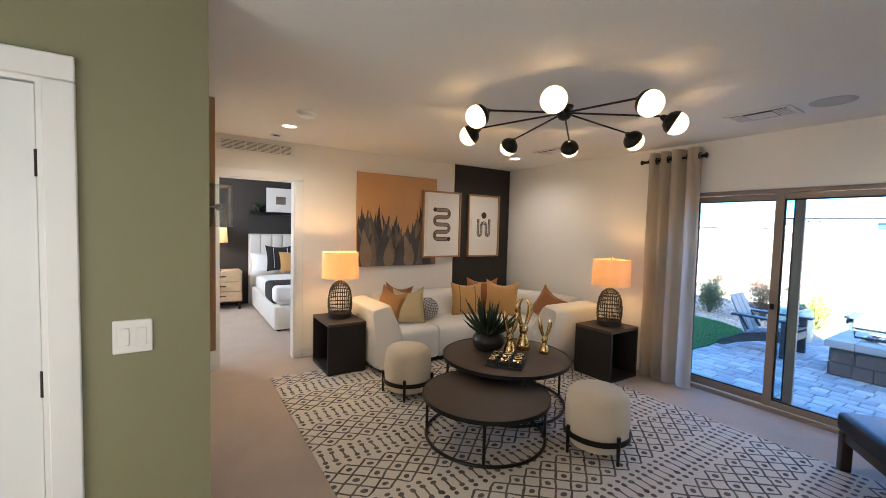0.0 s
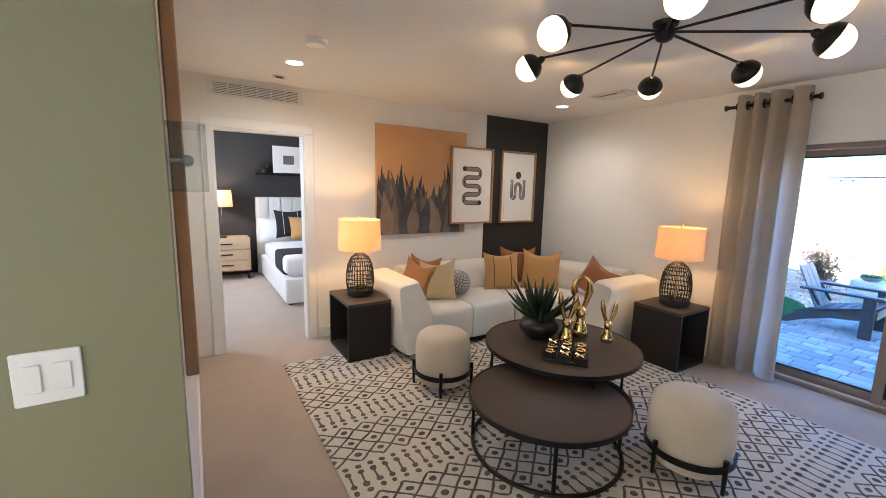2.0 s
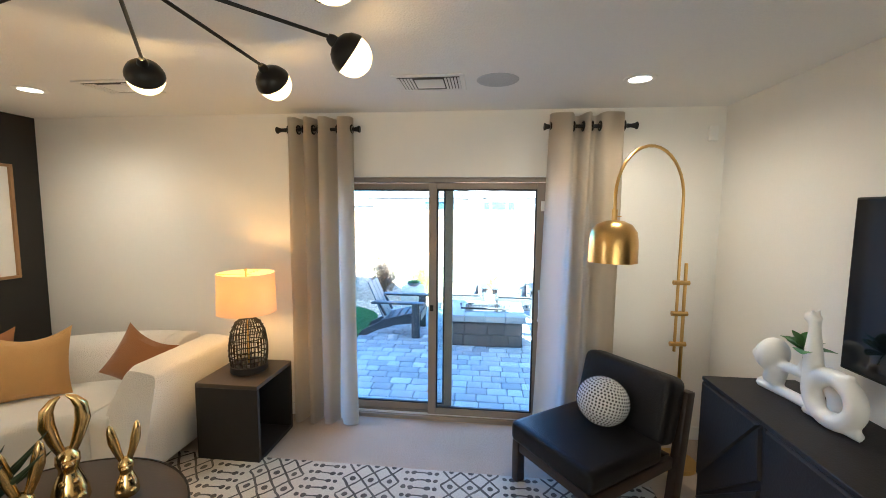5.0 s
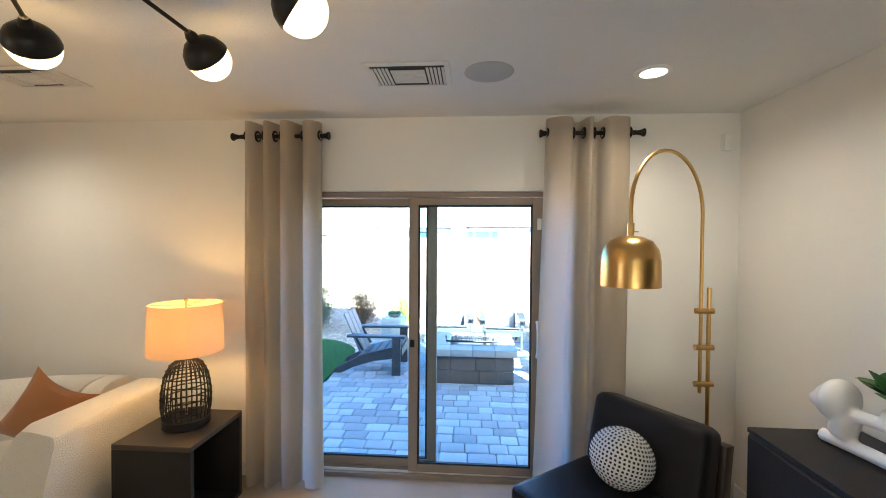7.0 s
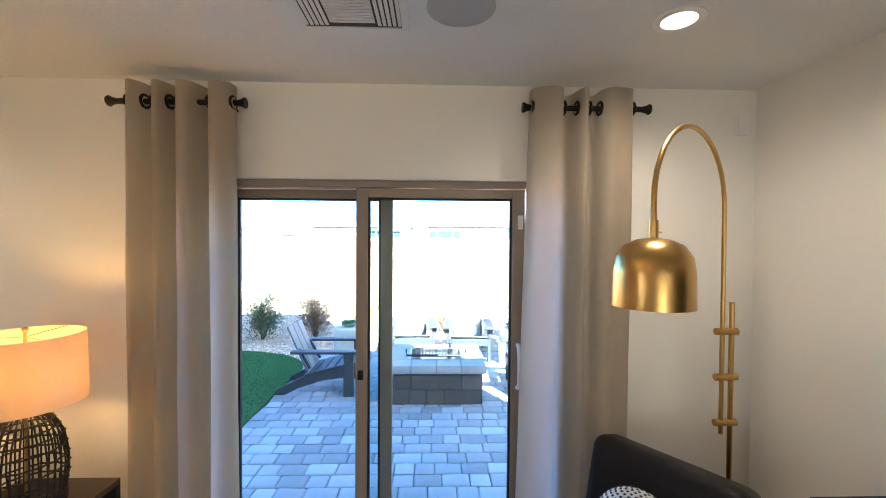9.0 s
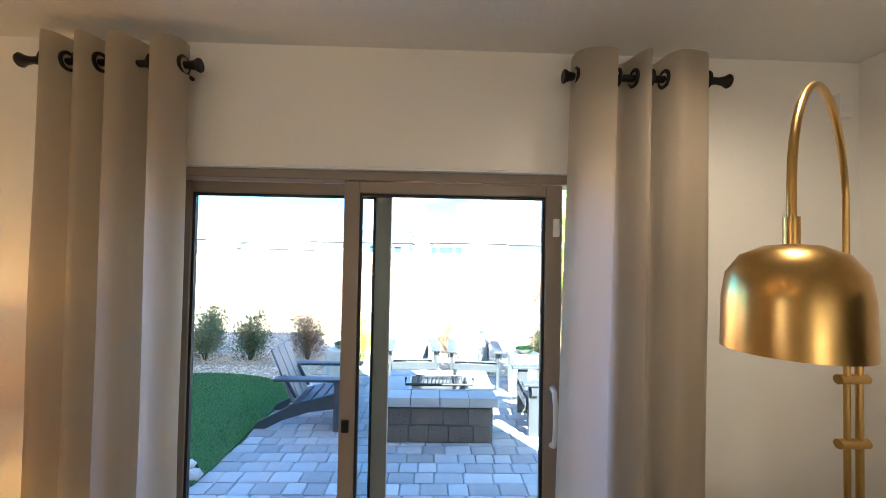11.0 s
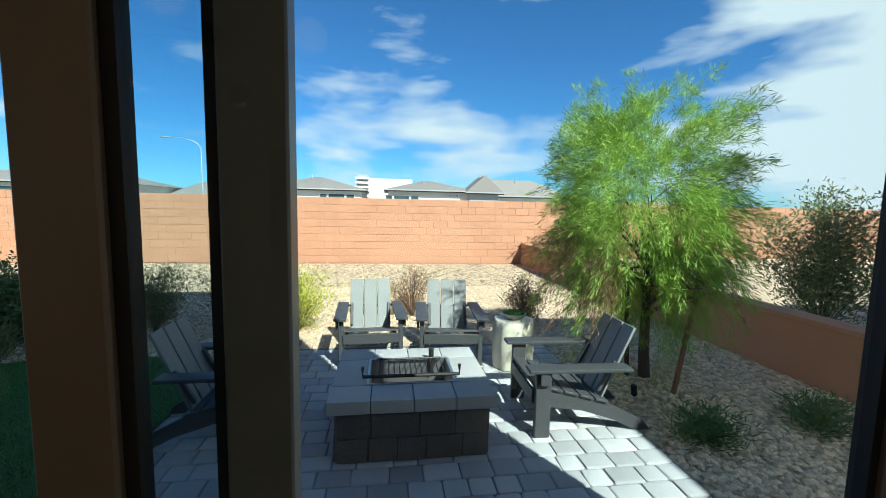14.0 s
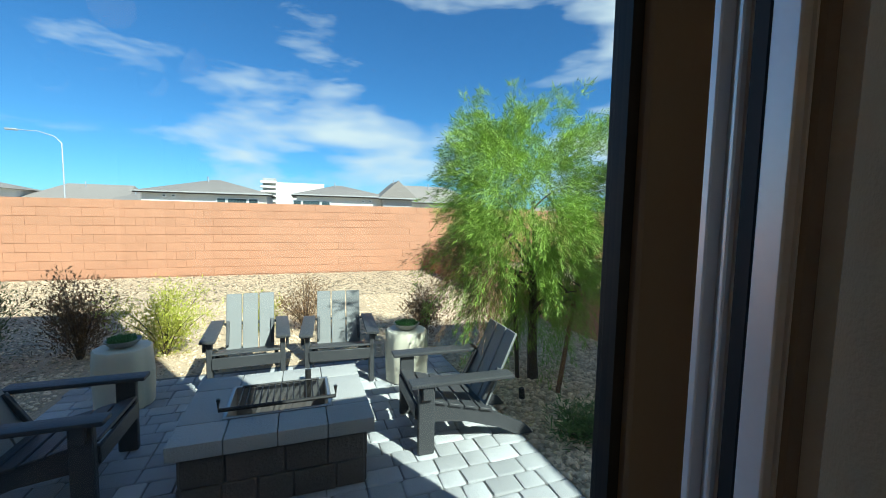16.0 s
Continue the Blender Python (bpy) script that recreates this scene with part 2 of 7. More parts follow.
M["leaf_vase"] = mat("bright leaf", (0.045, 0.15, 0.03), 0.45, var=0.3, scale=14, fine=0.2)
M["dark_pot"] = mat("dark glazed bowl", (0.010, 0.008, 0.007), 0.35, var=0.2, scale=10)
M["cabinet"] = mat("black stained cabinet", (0.017, 0.015, 0.016), 0.5, var=0.2, scale=6, bump=0.1, bscale=90, fine=0.15, spec=0.3)
M["screen"] = mat("television glass", (0.006, 0.008, 0.012), 0.08, var=0.0, fine=0.0)
M["soil"] = mat("soil", (0.03, 0.02, 0.015), 0.95, var=0.3, bump=0.5)
M["bed_white"] = mat("white bedding", (0.80, 0.79, 0.77), 0.9, var=0.03, bump=0.4, bscale=40, fine=0.04)
M["black_fabric"] = mat("black throw", (0.02, 0.018, 0.017), 0.95, var=0.2, bump=0.5, bscale=200, fine=0.2)
M["acrylic"] = pane_glass("clear acrylic", (0.93, 0.95, 0.95))
M["glass"] = pane_glass("door glass", (0.845, 0.92, 0.935))
M["globe"] = glow("opal glass globe", (1.0, 0.56, 0.18), 0.42)
M["downlight"] = glow("downlight lens", (1.0, 0.82, 0.58), 0.5)
M["paver"] = mat("grey concrete paver", (0.385, 0.385, 0.385), 0.85, var=0.14, scale=9, bump=0.6, bscale=130, fine=0.14, random_piece=0.20)
M["joint"] = mat("joint sand", (0.15, 0.145, 0.14), 0.95, var=0.2, bump=0.5)
M["gravel"] = mat("tan gravel", (0.50, 0.37, 0.245), 0.95, var=0.25, scale=1.2, bump=1.0, bscale=45, fine=0.45)
M["pebble"] = mat("tan gravel stone", (0.60, 0.445, 0.30), 0.85, var=0.15, scale=30, fine=0.12, random_piece=0.48)
M["river"] = mat("pale river rock", (0.66, 0.63, 0.60), 0.8, var=0.15, scale=25, bump=0.4, bscale=90, fine=0.12, random_piece=0.16)
M["turf"] = mat("artificial turf", (0.03, 0.12, 0.015), 0.85, var=0.22, scale=4, bump=1.0, bscale=230, fine=0.4)
M["blade"] = mat("turf blade", (0.045, 0.16, 0.022), 0.7, var=0.2, scale=6, random_piece=0.2)
M["block"] = mat("terracotta block", (0.50, 0.245, 0.145), 0.92, var=0.12, scale=5, bump=0.5, bscale=70, fine=0.12, random_piece=0.05)
M["mortar"] = mat("terracotta mortar", (0.44, 0.215, 0.13), 0.95, var=0.12, scale=5, bump=0.4)
M["cap"] = mat("concrete cap slab", (0.37, 0.36, 0.345), 0.8, var=0.14, scale=6, bump=0.5, bscale=90, fine=0.12, random_piece=0.06)
M["pit"] = mat("grey brown wall block", (0.105, 0.09, 0.08), 0.9, var=0.2, scale=8, bump=0.9, bscale=60, fine=0.2, random_piece=0.12)
M["steel"] = mat("galvanised steel", (0.45, 0.45, 0.45), 0.4, 0.9, var=0.15, scale=14)
M["grate"] = mat("black iron grate", (0.045, 0.043, 0.042), 0.5, 0.6, var=0.2)
M["ash"] = mat("ash and cinders", (0.32, 0.22, 0.16), 0.95, var=0.35, scale=14, bump=0.8, bscale=70, fine=0.2)
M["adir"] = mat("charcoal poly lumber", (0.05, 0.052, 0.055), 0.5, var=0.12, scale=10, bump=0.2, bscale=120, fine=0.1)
# paler copy of the charcoal lumber: sunlight put into the back slats' colour
M["adir_back_lit"] = mat("sunlit poly lumber slat", (0.19, 0.195, 0.19), 0.5, var=0.14, scale=10, bump=0.2, bscale=120, fine=0.1)
M["drum"] = mat("cream ceramic drum", (0.62, 0.58, 0.46), 0.55, var=0.1, scale=9, bump=0.2, bscale=60, fine=0.06)
M["bowl"] = mat("grey stone bowl", (0.30, 0.29, 0.27), 0.8, var=0.15, scale=14, bump=0.3)
M["leaf_tree"] = mat("feathery green leaf", (0.24, 0.37, 0.055), 0.55, var=0.4, scale=2.5, random_piece=0.3, transl=0.3)
M["leaf_dry"] = mat("dry reddish leaf", (0.21, 0.12, 0.06), 0.65, var=0.3, scale=4, random_piece=0.2, transl=0.25)
M["leaf_yel"] = mat("yellow green leaf", (0.40, 0.40, 0.06), 0.6, var=0.3, scale=4, random_piece=0.25, transl=0.3)
M["leaf_dark"] = mat("dark green leaf", (0.105, 0.19, 0.055), 0.5, var=0.3, scale=4, random_piece=0.25, transl=0.35)
M["leaf_olive"] = mat("grey olive leaf", (0.20, 0.235, 0.10), 0.6, var=0.3, scale=4, random_piece=0.25, transl=0.2)
M["bark"] = mat("brown bark", (0.085, 0.058, 0.042), 0.9, var=0.3, scale=18, bump=0.8, bscale=60, fine=0.2)
M["stake"] = mat("orange brown timber stake", (0.22, 0.105, 0.05), 0.75, var=0.2, scale=12, bump=0.3)
M["stucco"] = mat("pale stucco", (0.66, 0.62, 0.56), 0.9, var=0.06, scale=1.2, bump=0.3, bscale=60, fine=0.05)
M["stucco_grey"] = mat("grey stucco", (0.36, 0.35, 0.335), 0.9, var=0.06, scale=1.2, fine=0.05)
M["roof"] = mat("grey brown roof tile", (0.25, 0.215, 0.19), 0.9, var=0.15, scale=2.5, bump=0.8, bscale=6, fine=0.16)
M["fascia"] = mat("brown fascia", (0.06, 0.05, 0.045), 0.8)
M["win"] = mat("dark window glass", (0.05, 0.075, 0.08), 0.1, var=0.05)
M["pole"] = mat("grey lamp post", (0.42, 0.43, 0.45), 0.5, 0.4)
M["pavement_far"] = mat("desert ground", (0.36, 0.30, 0.235), 0.95, var=0.2, scale=0.2, fine=0.2)
# distance haze is mixed into the hills' blue-grey base colour
M["hill"] = mat("haze-tinted hills", (0.22, 0.26, 0.32), 1.0, var=0.15, scale=0.01, fine=0.05)


# shapes
def box(bm, x0, x1, y0, y1, z0, z1, bev=0.0, seg=1):
    r = bmesh.ops.create_cube(bm, size=1.0)
    vs = r["verts"]
    for v in vs:
        v.co = Vector((x0 + (v.co.x + 0.5) * (x1 - x0), y0 + (v.co.y + 0.5) * (y1 - y0), z0 + (v.co.z + 0.5) * (z1 - z0)))
    if bev:
        es = list({e for v in vs for e in v.link_edges})
        bmesh.ops.bevel(bm, geom=es, offset=bev, segments=seg, affect="EDGES", profile=0.6)
    return bm


def B(x0, x1, y0, y1, z0, z1, bev=0.0, seg=1):
    return box(bmesh.new(), x0, x1, y0, y1, z0, z1, bev, seg)


def tube(bm, pts, radii, seg=10, cap=True):
    """A round bar through the points, with one radius or one a point."""
    pts = [Vector(p) for p in pts]
    if not isinstance(radii, (list, tuple)):
        radii = [radii] * len(pts)
    rings = []
    up = Vector((0, 0, 1))
    prev = None
    for i, p in enumerate(pts):
        d = (pts[min(i + 1, len(pts) - 1)] - pts[max(i - 1, 0)]).normalized()
        if prev is None:
            a = d.cross(up if abs(d.z) < 0.95 else Vector((1, 0, 0))).normalized()
        else:
            a = (prev - d * prev.dot(d)).normalized()
        prev = a
        b = d.cross(a)
        rings.append([bm.verts.new(p + radii[i] * (math.cos(2 * math.pi * k / seg) * a + math.sin(2 * math.pi * k / seg) * b)) for k in range(seg)])
    for r0, r1 in zip(rings, rings[1:]):
        for k in range(seg):
            bm.faces.new((r0[k], r0[(k + 1) % seg], r1[(k + 1) % seg], r1[k]))
    if cap:
        bm.faces.new(rings[0][::-1])
        bm.faces.new(rings[-1])
    return bm


def T(pts, radii, seg=10):
    return tube(bmesh.new(), pts, radii, seg)


def lathe(bm, prof, seg=28, cx=0.0, cy=0.0, squash=1.0):
    """A turned shape from (radius, z) pairs."""
    rings = []
    for r, z in prof:
        if r < 1e-5:
            rings.append([bm.verts.new((cx, cy, z))])
        else:
            rings.append([bm.verts.new((cx + r * math.cos(2 * math.pi * k / seg), cy + squash * r * math.sin(2 * math.pi * k / seg), z)) for k in range(seg)])
    for a, b in zip(rings, rings[1:]):
        for k in range(seg):
            k2 = (k + 1) % seg
            if len(a) == 1 and len(b) > 1:
                bm.faces.new((a[0], b[k], b[k2])[::-1])
            elif len(b) == 1 and len(a) > 1:
                bm.faces.new((a[k], a[k2], b[0]))
            elif len(a) > 1:
                bm.faces.new((a[k], a[k2], b[k2], b[k]))
    return bm


def L(prof, seg=28, cx=0.0, cy=0.0, squash=1.0):
    return lathe(bmesh.new(), prof, seg, cx, cy, squash)


def ball(r, centre, seg=20, squash=(1, 1, 1)):
    bm = bmesh.new()
    bmesh.ops.create_uvsphere(bm, u_segments=seg, v_segments=seg // 2 + 2, radius=r)
    for v in bm.verts:
        v.co = Vector((v.co.x * squash[0], v.co.y * squash[1], v.co.z * squash[2])) + Vector(centre)
    return bm


def mesh_of(name, bm, material, smooth=True):
    bmesh.ops.recalc_face_normals(bm, faces=bm.faces[:])
    me = bpy.data.meshes.new(name)
    bm.to_mesh(me)
    bm.free()
    me.materials.append(material)
    if smooth:
        me.polygons.foreach_set("use_smooth", [True] * len(me.polygons))
        me.set_sharp_from_angle(angle=radians(38))
    return me


def part(name, bm, material, parent, label=""):
    o = new(name, mesh_of(name, bm, material))
    o.parent = parent
    return tagged(o, label)


def thing(name, m, label, category, group=""):
    o = new(name)
    o.empty_display_size = 0.1
    o.matrix_world = m
    return tagged(o, label, category, group)


def structure(name, bm, material, label, category):
    return tagged(new(name, mesh_of(name, bm, material)), label, category, "", "structure")


def single(name, bm, material, m, label, category, group=""):
    o = new(name, mesh_of(name, bm, material))
    o.matrix_world = m
    return tagged(o, label, category, group)


def raw(name, verts, faces, material, parent=None, kind="", label="", category="", smooth=False):
    me = bpy.data.meshes.new(name)
    me.from_pydata(verts, [], faces)
    me.materials.append(material)
    if smooth:
        me.polygons.foreach_set("use_smooth", [True] * len(me.polygons))
    o = new(name, me)
    o.parent = parent
    return tagged(o, label, category, "", kind)


def curve_points(p0, p1, p2, n=10):
    p0, p1, p2 = Vector(p0), Vector(p1), Vector(p2)
    return [(1 - t) ** 2 * p0 + 2 * t * (1 - t) * p1 + t * t * p2 for t in [i / n for i in range(n + 1)]]

# the large structure
H, WX, EX, NY, SY, GY = 2.44, 0.57, 4.76, 5.555, 0.105, 2.72  # ceiling; west, east, north, south walls; sage wall
OPEN_Y0, OPEN_Y1, OPEN_Z = 1.165, 2.93, 1.96  # patio door opening
DOOR_X0, DOOR_X1, DOOR_Z = 0.79, 1.55, 2.02  # bedroom doorway
GDX0, GDX1, GDZ = -0.72, 0.09, 2.0  # white door in the sage wall

structure("floor", B(-1.6, EX + 0.02, SY - 0.1, 9.2, -0.2, 0.0), M["carpet"], "beige cut-pile carpet with brushed patches", "floor")
structure("ceiling", B(-1.6, EX, SY - 0.1, 9.2, H, H + 0.12), M["ceiling"], "white textured ceiling paint over the living room", "ceiling")

bm = bmesh.new()
box(bm, EX, EX + 0.2, SY - 0.13, OPEN_Y0, -0.2, H)
box(bm, EX, EX + 0.2, OPEN_Y1, 9.2, -0.2, H)
box(bm, EX, EX + 0.2, OPEN_Y0, OPEN_Y1, OPEN_Z, H)
structure("wall_east", bm, M["wall"], "white painted wall around the patio door", "wall")
bm = bmesh.new()
box(bm, WX - 0.12, DOOR_X0 - 0.002, NY, NY + 0.12, 0, H)
box(bm, DOOR_X1 + 0.002, EX, NY, NY + 0.12, 0, H)
box(bm, DOOR_X0 - 0.002, DOOR_X1 + 0.002, NY, NY + 0.12, DOOR_Z + 0.002, H)
structure("wall_north", bm, M["wall"], "white painted wall behind the sofa with a doorway", "wall")
structure("accent_panel", B(3.72, EX - 0.001, NY - 0.004, NY + 0.01, 0.0, H - 0.001), M["black_wall"], "charcoal painted stripe in the room corner", "wall")
structure("wall_west", B(WX - 0.12, WX, GY + 0.12, NY, 0, H), M["wall"], "white painted wall with wood art", "wall")
bm = bmesh.new()
box(bm, GDX1 + 0.002, WX, GY, GY + 0.12, 0, H)
box(bm, -1.6, GDX0 - 0.002, GY, GY + 0.12, 0, H)
box(bm, GDX0 - 0.002, GDX1 + 0.002, GY, GY + 0.12, GDZ + 0.002, H)
structure("wall_sage", bm, M["green"], "sage green painted wall with a white door", "wall")
structure("wall_south", B(-1.6, EX, SY - 0.13, SY, 0, H), M["wall"], "white painted wall behind the television", "wall")
win = tagged(new("window_1", mesh_of("window_1", B(-1.25, 0.35, SY + 0.001, SY + 0.010, 0.40, 2.10), M["trim"])), "white window behind the walker letting in daylight", "window", "", "structure")
# the bedroom window is unseen, added where its fill lamp stands
win2 = tagged(new("unseen_window_2", mesh_of("unseen_window_2", B(-0.199, -0.190, 6.55, 8.25, 0.70, 2.10), M["trim"])), "unseen white bedroom window, added to hold a fill lamp", "window", "", "structure")
# an unseen hall window, added to go with the west fill
win3 = tagged(new("unseen_window_3", mesh_of("unseen_window_3", B(-1.6, -1.592, 0.42, 2.28, 0.55, 2.15), M["trim"])), "unseen white hall window, added to hold a fill lamp", "window", "", "structure")
structure("wall_hall", B(-1.72, -1.6, SY - 0.13, GY + 0.12, 0, H), M["wall"], "plain white hall wall", "wall")
structure("closet_back", B(-1.6, WX - 0.12, GY + 0.9, GY + 1.0, 0, H), M["wall"], "plain white closet wall", "wall")

# bedroom
structure("bedroom_wall_back", B(-1.6, EX, 9.2, 9.32, 0, H), M["bedroom_wall"], "charcoal painted bedroom wall", "wall")
structure("bedroom_wall_side", B(-0.32, -0.2, NY + 0.12, 9.2, 0, H), M["wall"], "white bedroom side wall", "wall")

# trims
bm = bmesh.new()
box(bm, WX, WX + 0.012, GY + 0.002, NY - 0.014, 0, 0.10, 0.003)
structure("baseboard_west", bm, M["trim"], "white painted baseboard", "baseboard")
bm = bmesh.new()
box(bm, DOOR_X1 + 0.09, 3.72, NY - 0.014, NY - 0.001, 0, 0.10, 0.003)
structure("baseboard_north", bm, M["trim"], "white painted baseboard", "baseboard")
bm = bmesh.new()
box(bm, EX - 0.013, EX, SY + 0.014, OPEN_Y0 - 0.03, 0, 0.10, 0.003)
structure("baseboard_east_1", bm, M["trim"], "white painted baseboard", "baseboard")
structure("baseboard_east_2", B(EX - 0.013, EX, OPEN_Y1 + 0.03, NY - 0.014, 0, 0.10, 0.003), M["trim"], "white painted baseboard", "baseboard")
structure("baseboard_south", B(-1.0, EX - 0.014, SY, SY + 0.013, 0, 0.10, 0.003), M["trim"], "white painted baseboard", "baseboard")


def casing(name, x0, x1, z, y, w, label):
    bm = bmesh.new()
    box(bm, x0 - w, x0, y - 0.018, y - 0.001, 0, z, 0.004)
    box(bm, x1, x1 + w, y - 0.018, y - 0.001, 0, z, 0.004)
    box(bm, x0 - w, x1 + w, y - 0.020, y - 0.001, z, z + w, 0.004)
    box(bm, x0 - 0.001, x0 + 0.015, y - 0.010, y + 0.125, 0, z)
    box(bm, x1 - 0.015, x1 + 0.001, y - 0.010, y + 0.125, 0, z)
    box(bm, x0 + 0.015, x1 - 0.015, y - 0.010, y + 0.125, z - 0.015, z)
    return structure(name, bm, M["trim"], label, "door frame")


casing("trim_bedroom_door", DOOR_X0, DOOR_X1, DOOR_Z, NY, 0.085, "white painted casing of the open bedroom doorway")
casing("trim_hall_door", GDX0, GDX1, GDZ, GY, 0.085, "white painted casing on the sage wall")

# closed white panel door
d = tagged(new("door_1", mesh_of("door_1", B(GDX0 + 0.018, GDX1 - 0.020, GY + 0.006, GY + 0.044, 0.012, GDZ - 0.019, 0.002), M["door_white"])), "closed white two-panel door with black hinges", "door", "", "structure")
for z0, z1 in ((0.22, 0.95), (1.10, 1.85)):
    bm = bmesh.new()
    box(bm, GDX0 + 0.14, GDX1 - 0.14, GY + 0.001, GY + 0.0055, z0, z1, 0.003)
    box(bm, GDX0 + 0.17, GDX1 - 0.17, GY - 0.003, GY + 0.001, z0 + 0.03, z1 - 0.03, 0.003)
    part("door_panel", bm, M["door_white"], d)
for z in (0.30, 0.97, 1.72):
    part("hinge", T([(GDX1 - 0.016, GY - 0.004, z - 0.045), (GDX1 - 0.016, GY - 0.004, z + 0.045)], 0.007, 8), M["black_metal"], d, "black hinge")

# sliding patio door: frame, fixed panel, slider drawn open by a hand's width
door = tagged(new("door_2", mesh_of("door_2", B(EX + 0.03, EX + 0.17, OPEN_Y0 + 0.001, OPEN_Y1 - 0.001, 0.0, 0.028), M["alu"])), "almond sliding glass patio door standing slightly open", "sliding door", "", "structure")
fx0, fx1 = EX + 0.035, EX + 0.165
part("frame_head", B(fx0, fx1, OPEN_Y0 + 0.001, OPEN_Y1 - 0.001, OPEN_Z - 0.045, OPEN_Z - 0.001, 0.004), M["alu"], door)
part("frame_jamb", B(fx0, fx1, OPEN_Y1 - 0.045, OPEN_Y1 - 0.001, 0.028, OPEN_Z - 0.045, 0.004), M["alu"], door)
part("frame_jamb", B(fx0, fx1, OPEN_Y0 + 0.001, OPEN_Y0 + 0.03, 0.028, OPEN_Z - 0.045, 0.004), M["alu"], door)
part("jamb_liner", B(fx0 + 0.004, fx1 - 0.004, OPEN_Y0 + 0.0305, OPEN_Y0 + 0.034, 0.03, OPEN_Z - 0.046), M["alu_in"], door, "pale jamb liner")
for ta, tb, th in ((0.006, 0.032, 0.050), (0.060, 0.067, 0.046), (0.076, 0.104, 0.056)):
    part("jamb_track", B(fx0 + ta, fx0 + tb, OPEN_Y0 + 0.0345, OPEN_Y0 + th, 0.03, OPEN_Z - 0.046, 0.002), M["alu_in"], door, "pale metal track")
part("brush_strip", B(fx0 + 0.040, fx0 + 0.054, OPEN_Y0 + 0.0345, OPEN_Y0 + 0.040, 0.03, OPEN_Z - 0.046), M["gasket"], door, "black brush seal")
part("sill_step", B(fx0 + 0.068, fx1 - 0.002, OPEN_Y0 + 0.035, OPEN_Y1 - 0.046, 0.0282, 0.0425), M["alu"], door)
part("sill_track", B(fx0 + 0.025, fx0 + 0.033, OPEN_Y0 + 0.03, OPEN_Y1 - 0.045, 0.028, 0.042), M["alu_in"], door, "pale metal track")


def panel(y0, y1, x0, x1, name, stile0, stile1):
    z0, z1 = 0.043, OPEN_Z - 0.048
    bm = bmesh.new()
    box(bm, x0, x1, y0, y0 + stile0, z0, z1, 0.003)
    p = part(name, bm, M["alu"], door)
    part("stile", B(x0, x1, y1 - stile1, y1, z0, z1, 0.003), M["alu"], p)
    part("rail", B(x0 + 0.001, x1 - 0.001, y0 + stile0, y1 - stile1, z0, z0 + 0.052, 0.003), M["alu"], p)
    part("rail", B(x0 + 0.001, x1 - 0.001, y0 + stile0, y1 - stile1, z1 - 0.048, z1, 0.003), M["alu"], p)
    bm = bmesh.new()
    g = 0.012
    xm = (x0 + x1) / 2
    a0, a1, b0, b1 = y0 + stile0, y1 - stile1, z0 + 0.052, z1 - 0.048
    box(bm, xm - 0.010, xm + 0.010, a0 + 0.0005, a0 + g, b0, b1)
    box(bm, xm - 0.010, xm + 0.010, a1 - g, a1 - 0.0005, b0, b1)
    box(bm, xm - 0.010, xm + 0.010, a0 + g, a1 - g, b0 + 0.0005, b0 + g)
    box(bm, xm - 0.010, xm + 0.010, a0 + g, a1 - g, b1 - g, b1 - 0.0005)
    part("seal", bm, M["gasket"], p, "black glazing seal")
    gl = part("pane", B(xm - 0.003, xm + 0.003, a0 + 0.004, a1 - 0.004, b0 + 0.004, b1 - 0.004), M["glass"], p, "clear glass")
    gl.visible_shadow = False
    return p


fixed = panel(2.02, OPEN_Y1 - 0.046, fx0 + 0.075, fx0 + 0.110, "fixed_panel", 0.065, 0.03)
slider = panel(1.312, 2.207, fx0 + 0.012, fx0 + 0.048, "sliding_panel", 0.068, 0.062)
hx = fx0 + 0.012
pts = [(hx, 1.345, 1.085), (hx - 0.03, 1.345, 1.075), (hx - 0.045, 1.345, 1.03), (hx - 0.048, 1.345, 0.97), (hx - 0.045, 1.345, 0.91), (hx - 0.03, 1.345, 0.865), (hx, 1.345, 0.855)]
part("door_handle", T(pts, [0.012, 0.011, 0.010, 0.010, 0.010, 0.011, 0.012], 10), M["alu_in"], slider, "pale curved pull handle")
part("latch", B(hx - 0.012, hx + 0.001, 2.165, 2.195, 0.90, 0.95, 0.003), M["black_metal"], slider, "black latch")
part("sensor", B(hx - 0.014, hx - 0.0005, 1.325, 1.352, 1.70, 1.775, 0.003), M["white_plastic"], slider, "white alarm contact")
part("sensor_magnet", B(fx0 - 0.006, fx0 - 0.0005, 1.14, 1.152, 1.70, 1.74, 0.002), M["white_plastic"], door, "white alarm contact")
structure("window_return", B(EX + 0.003, EX + 0.034, OPEN_Y0 + 0.001, OPEN_Y1 - 0.001, OPEN_Z - 0.008, OPEN_Z - 0.0005), M["trim"], "white return above the patio door", "trim")

# the house outside: upper storey and roof that shade the yard
bm = bmesh.new()
box(bm, -6.0, EX + 0.215, 9.33, 14.0, -0.2, 7.4)
box(bm, -6.0, EX + 0.215, 0.62, 14.0, H + 0.13, 7.4)
box(bm, -6.0, EX + 0.215, SY - 0.10, 0.62, H + 0.13, 2.60)
structure("house_shell", bm, M["stucco"], "pale stucco upper walls of the house", "house wall")
bm = bmesh.new()
box(bm, -6.3, EX + 0.45, 0.48, 14.3, 7.4, 7.55)
box(bm, -6.3, EX + 0.215, SY - 0.10, 0.62, 2.60, 2.66)
structure("house_roof", bm, M["roof"], "grey brown eaves of the house", "roof")
bm = bmesh.new()
box(bm, EX + 0.2, EX + 0.215, SY - 0.13, OPEN_Y0 - 0.02, -0.2, H + 0.13)
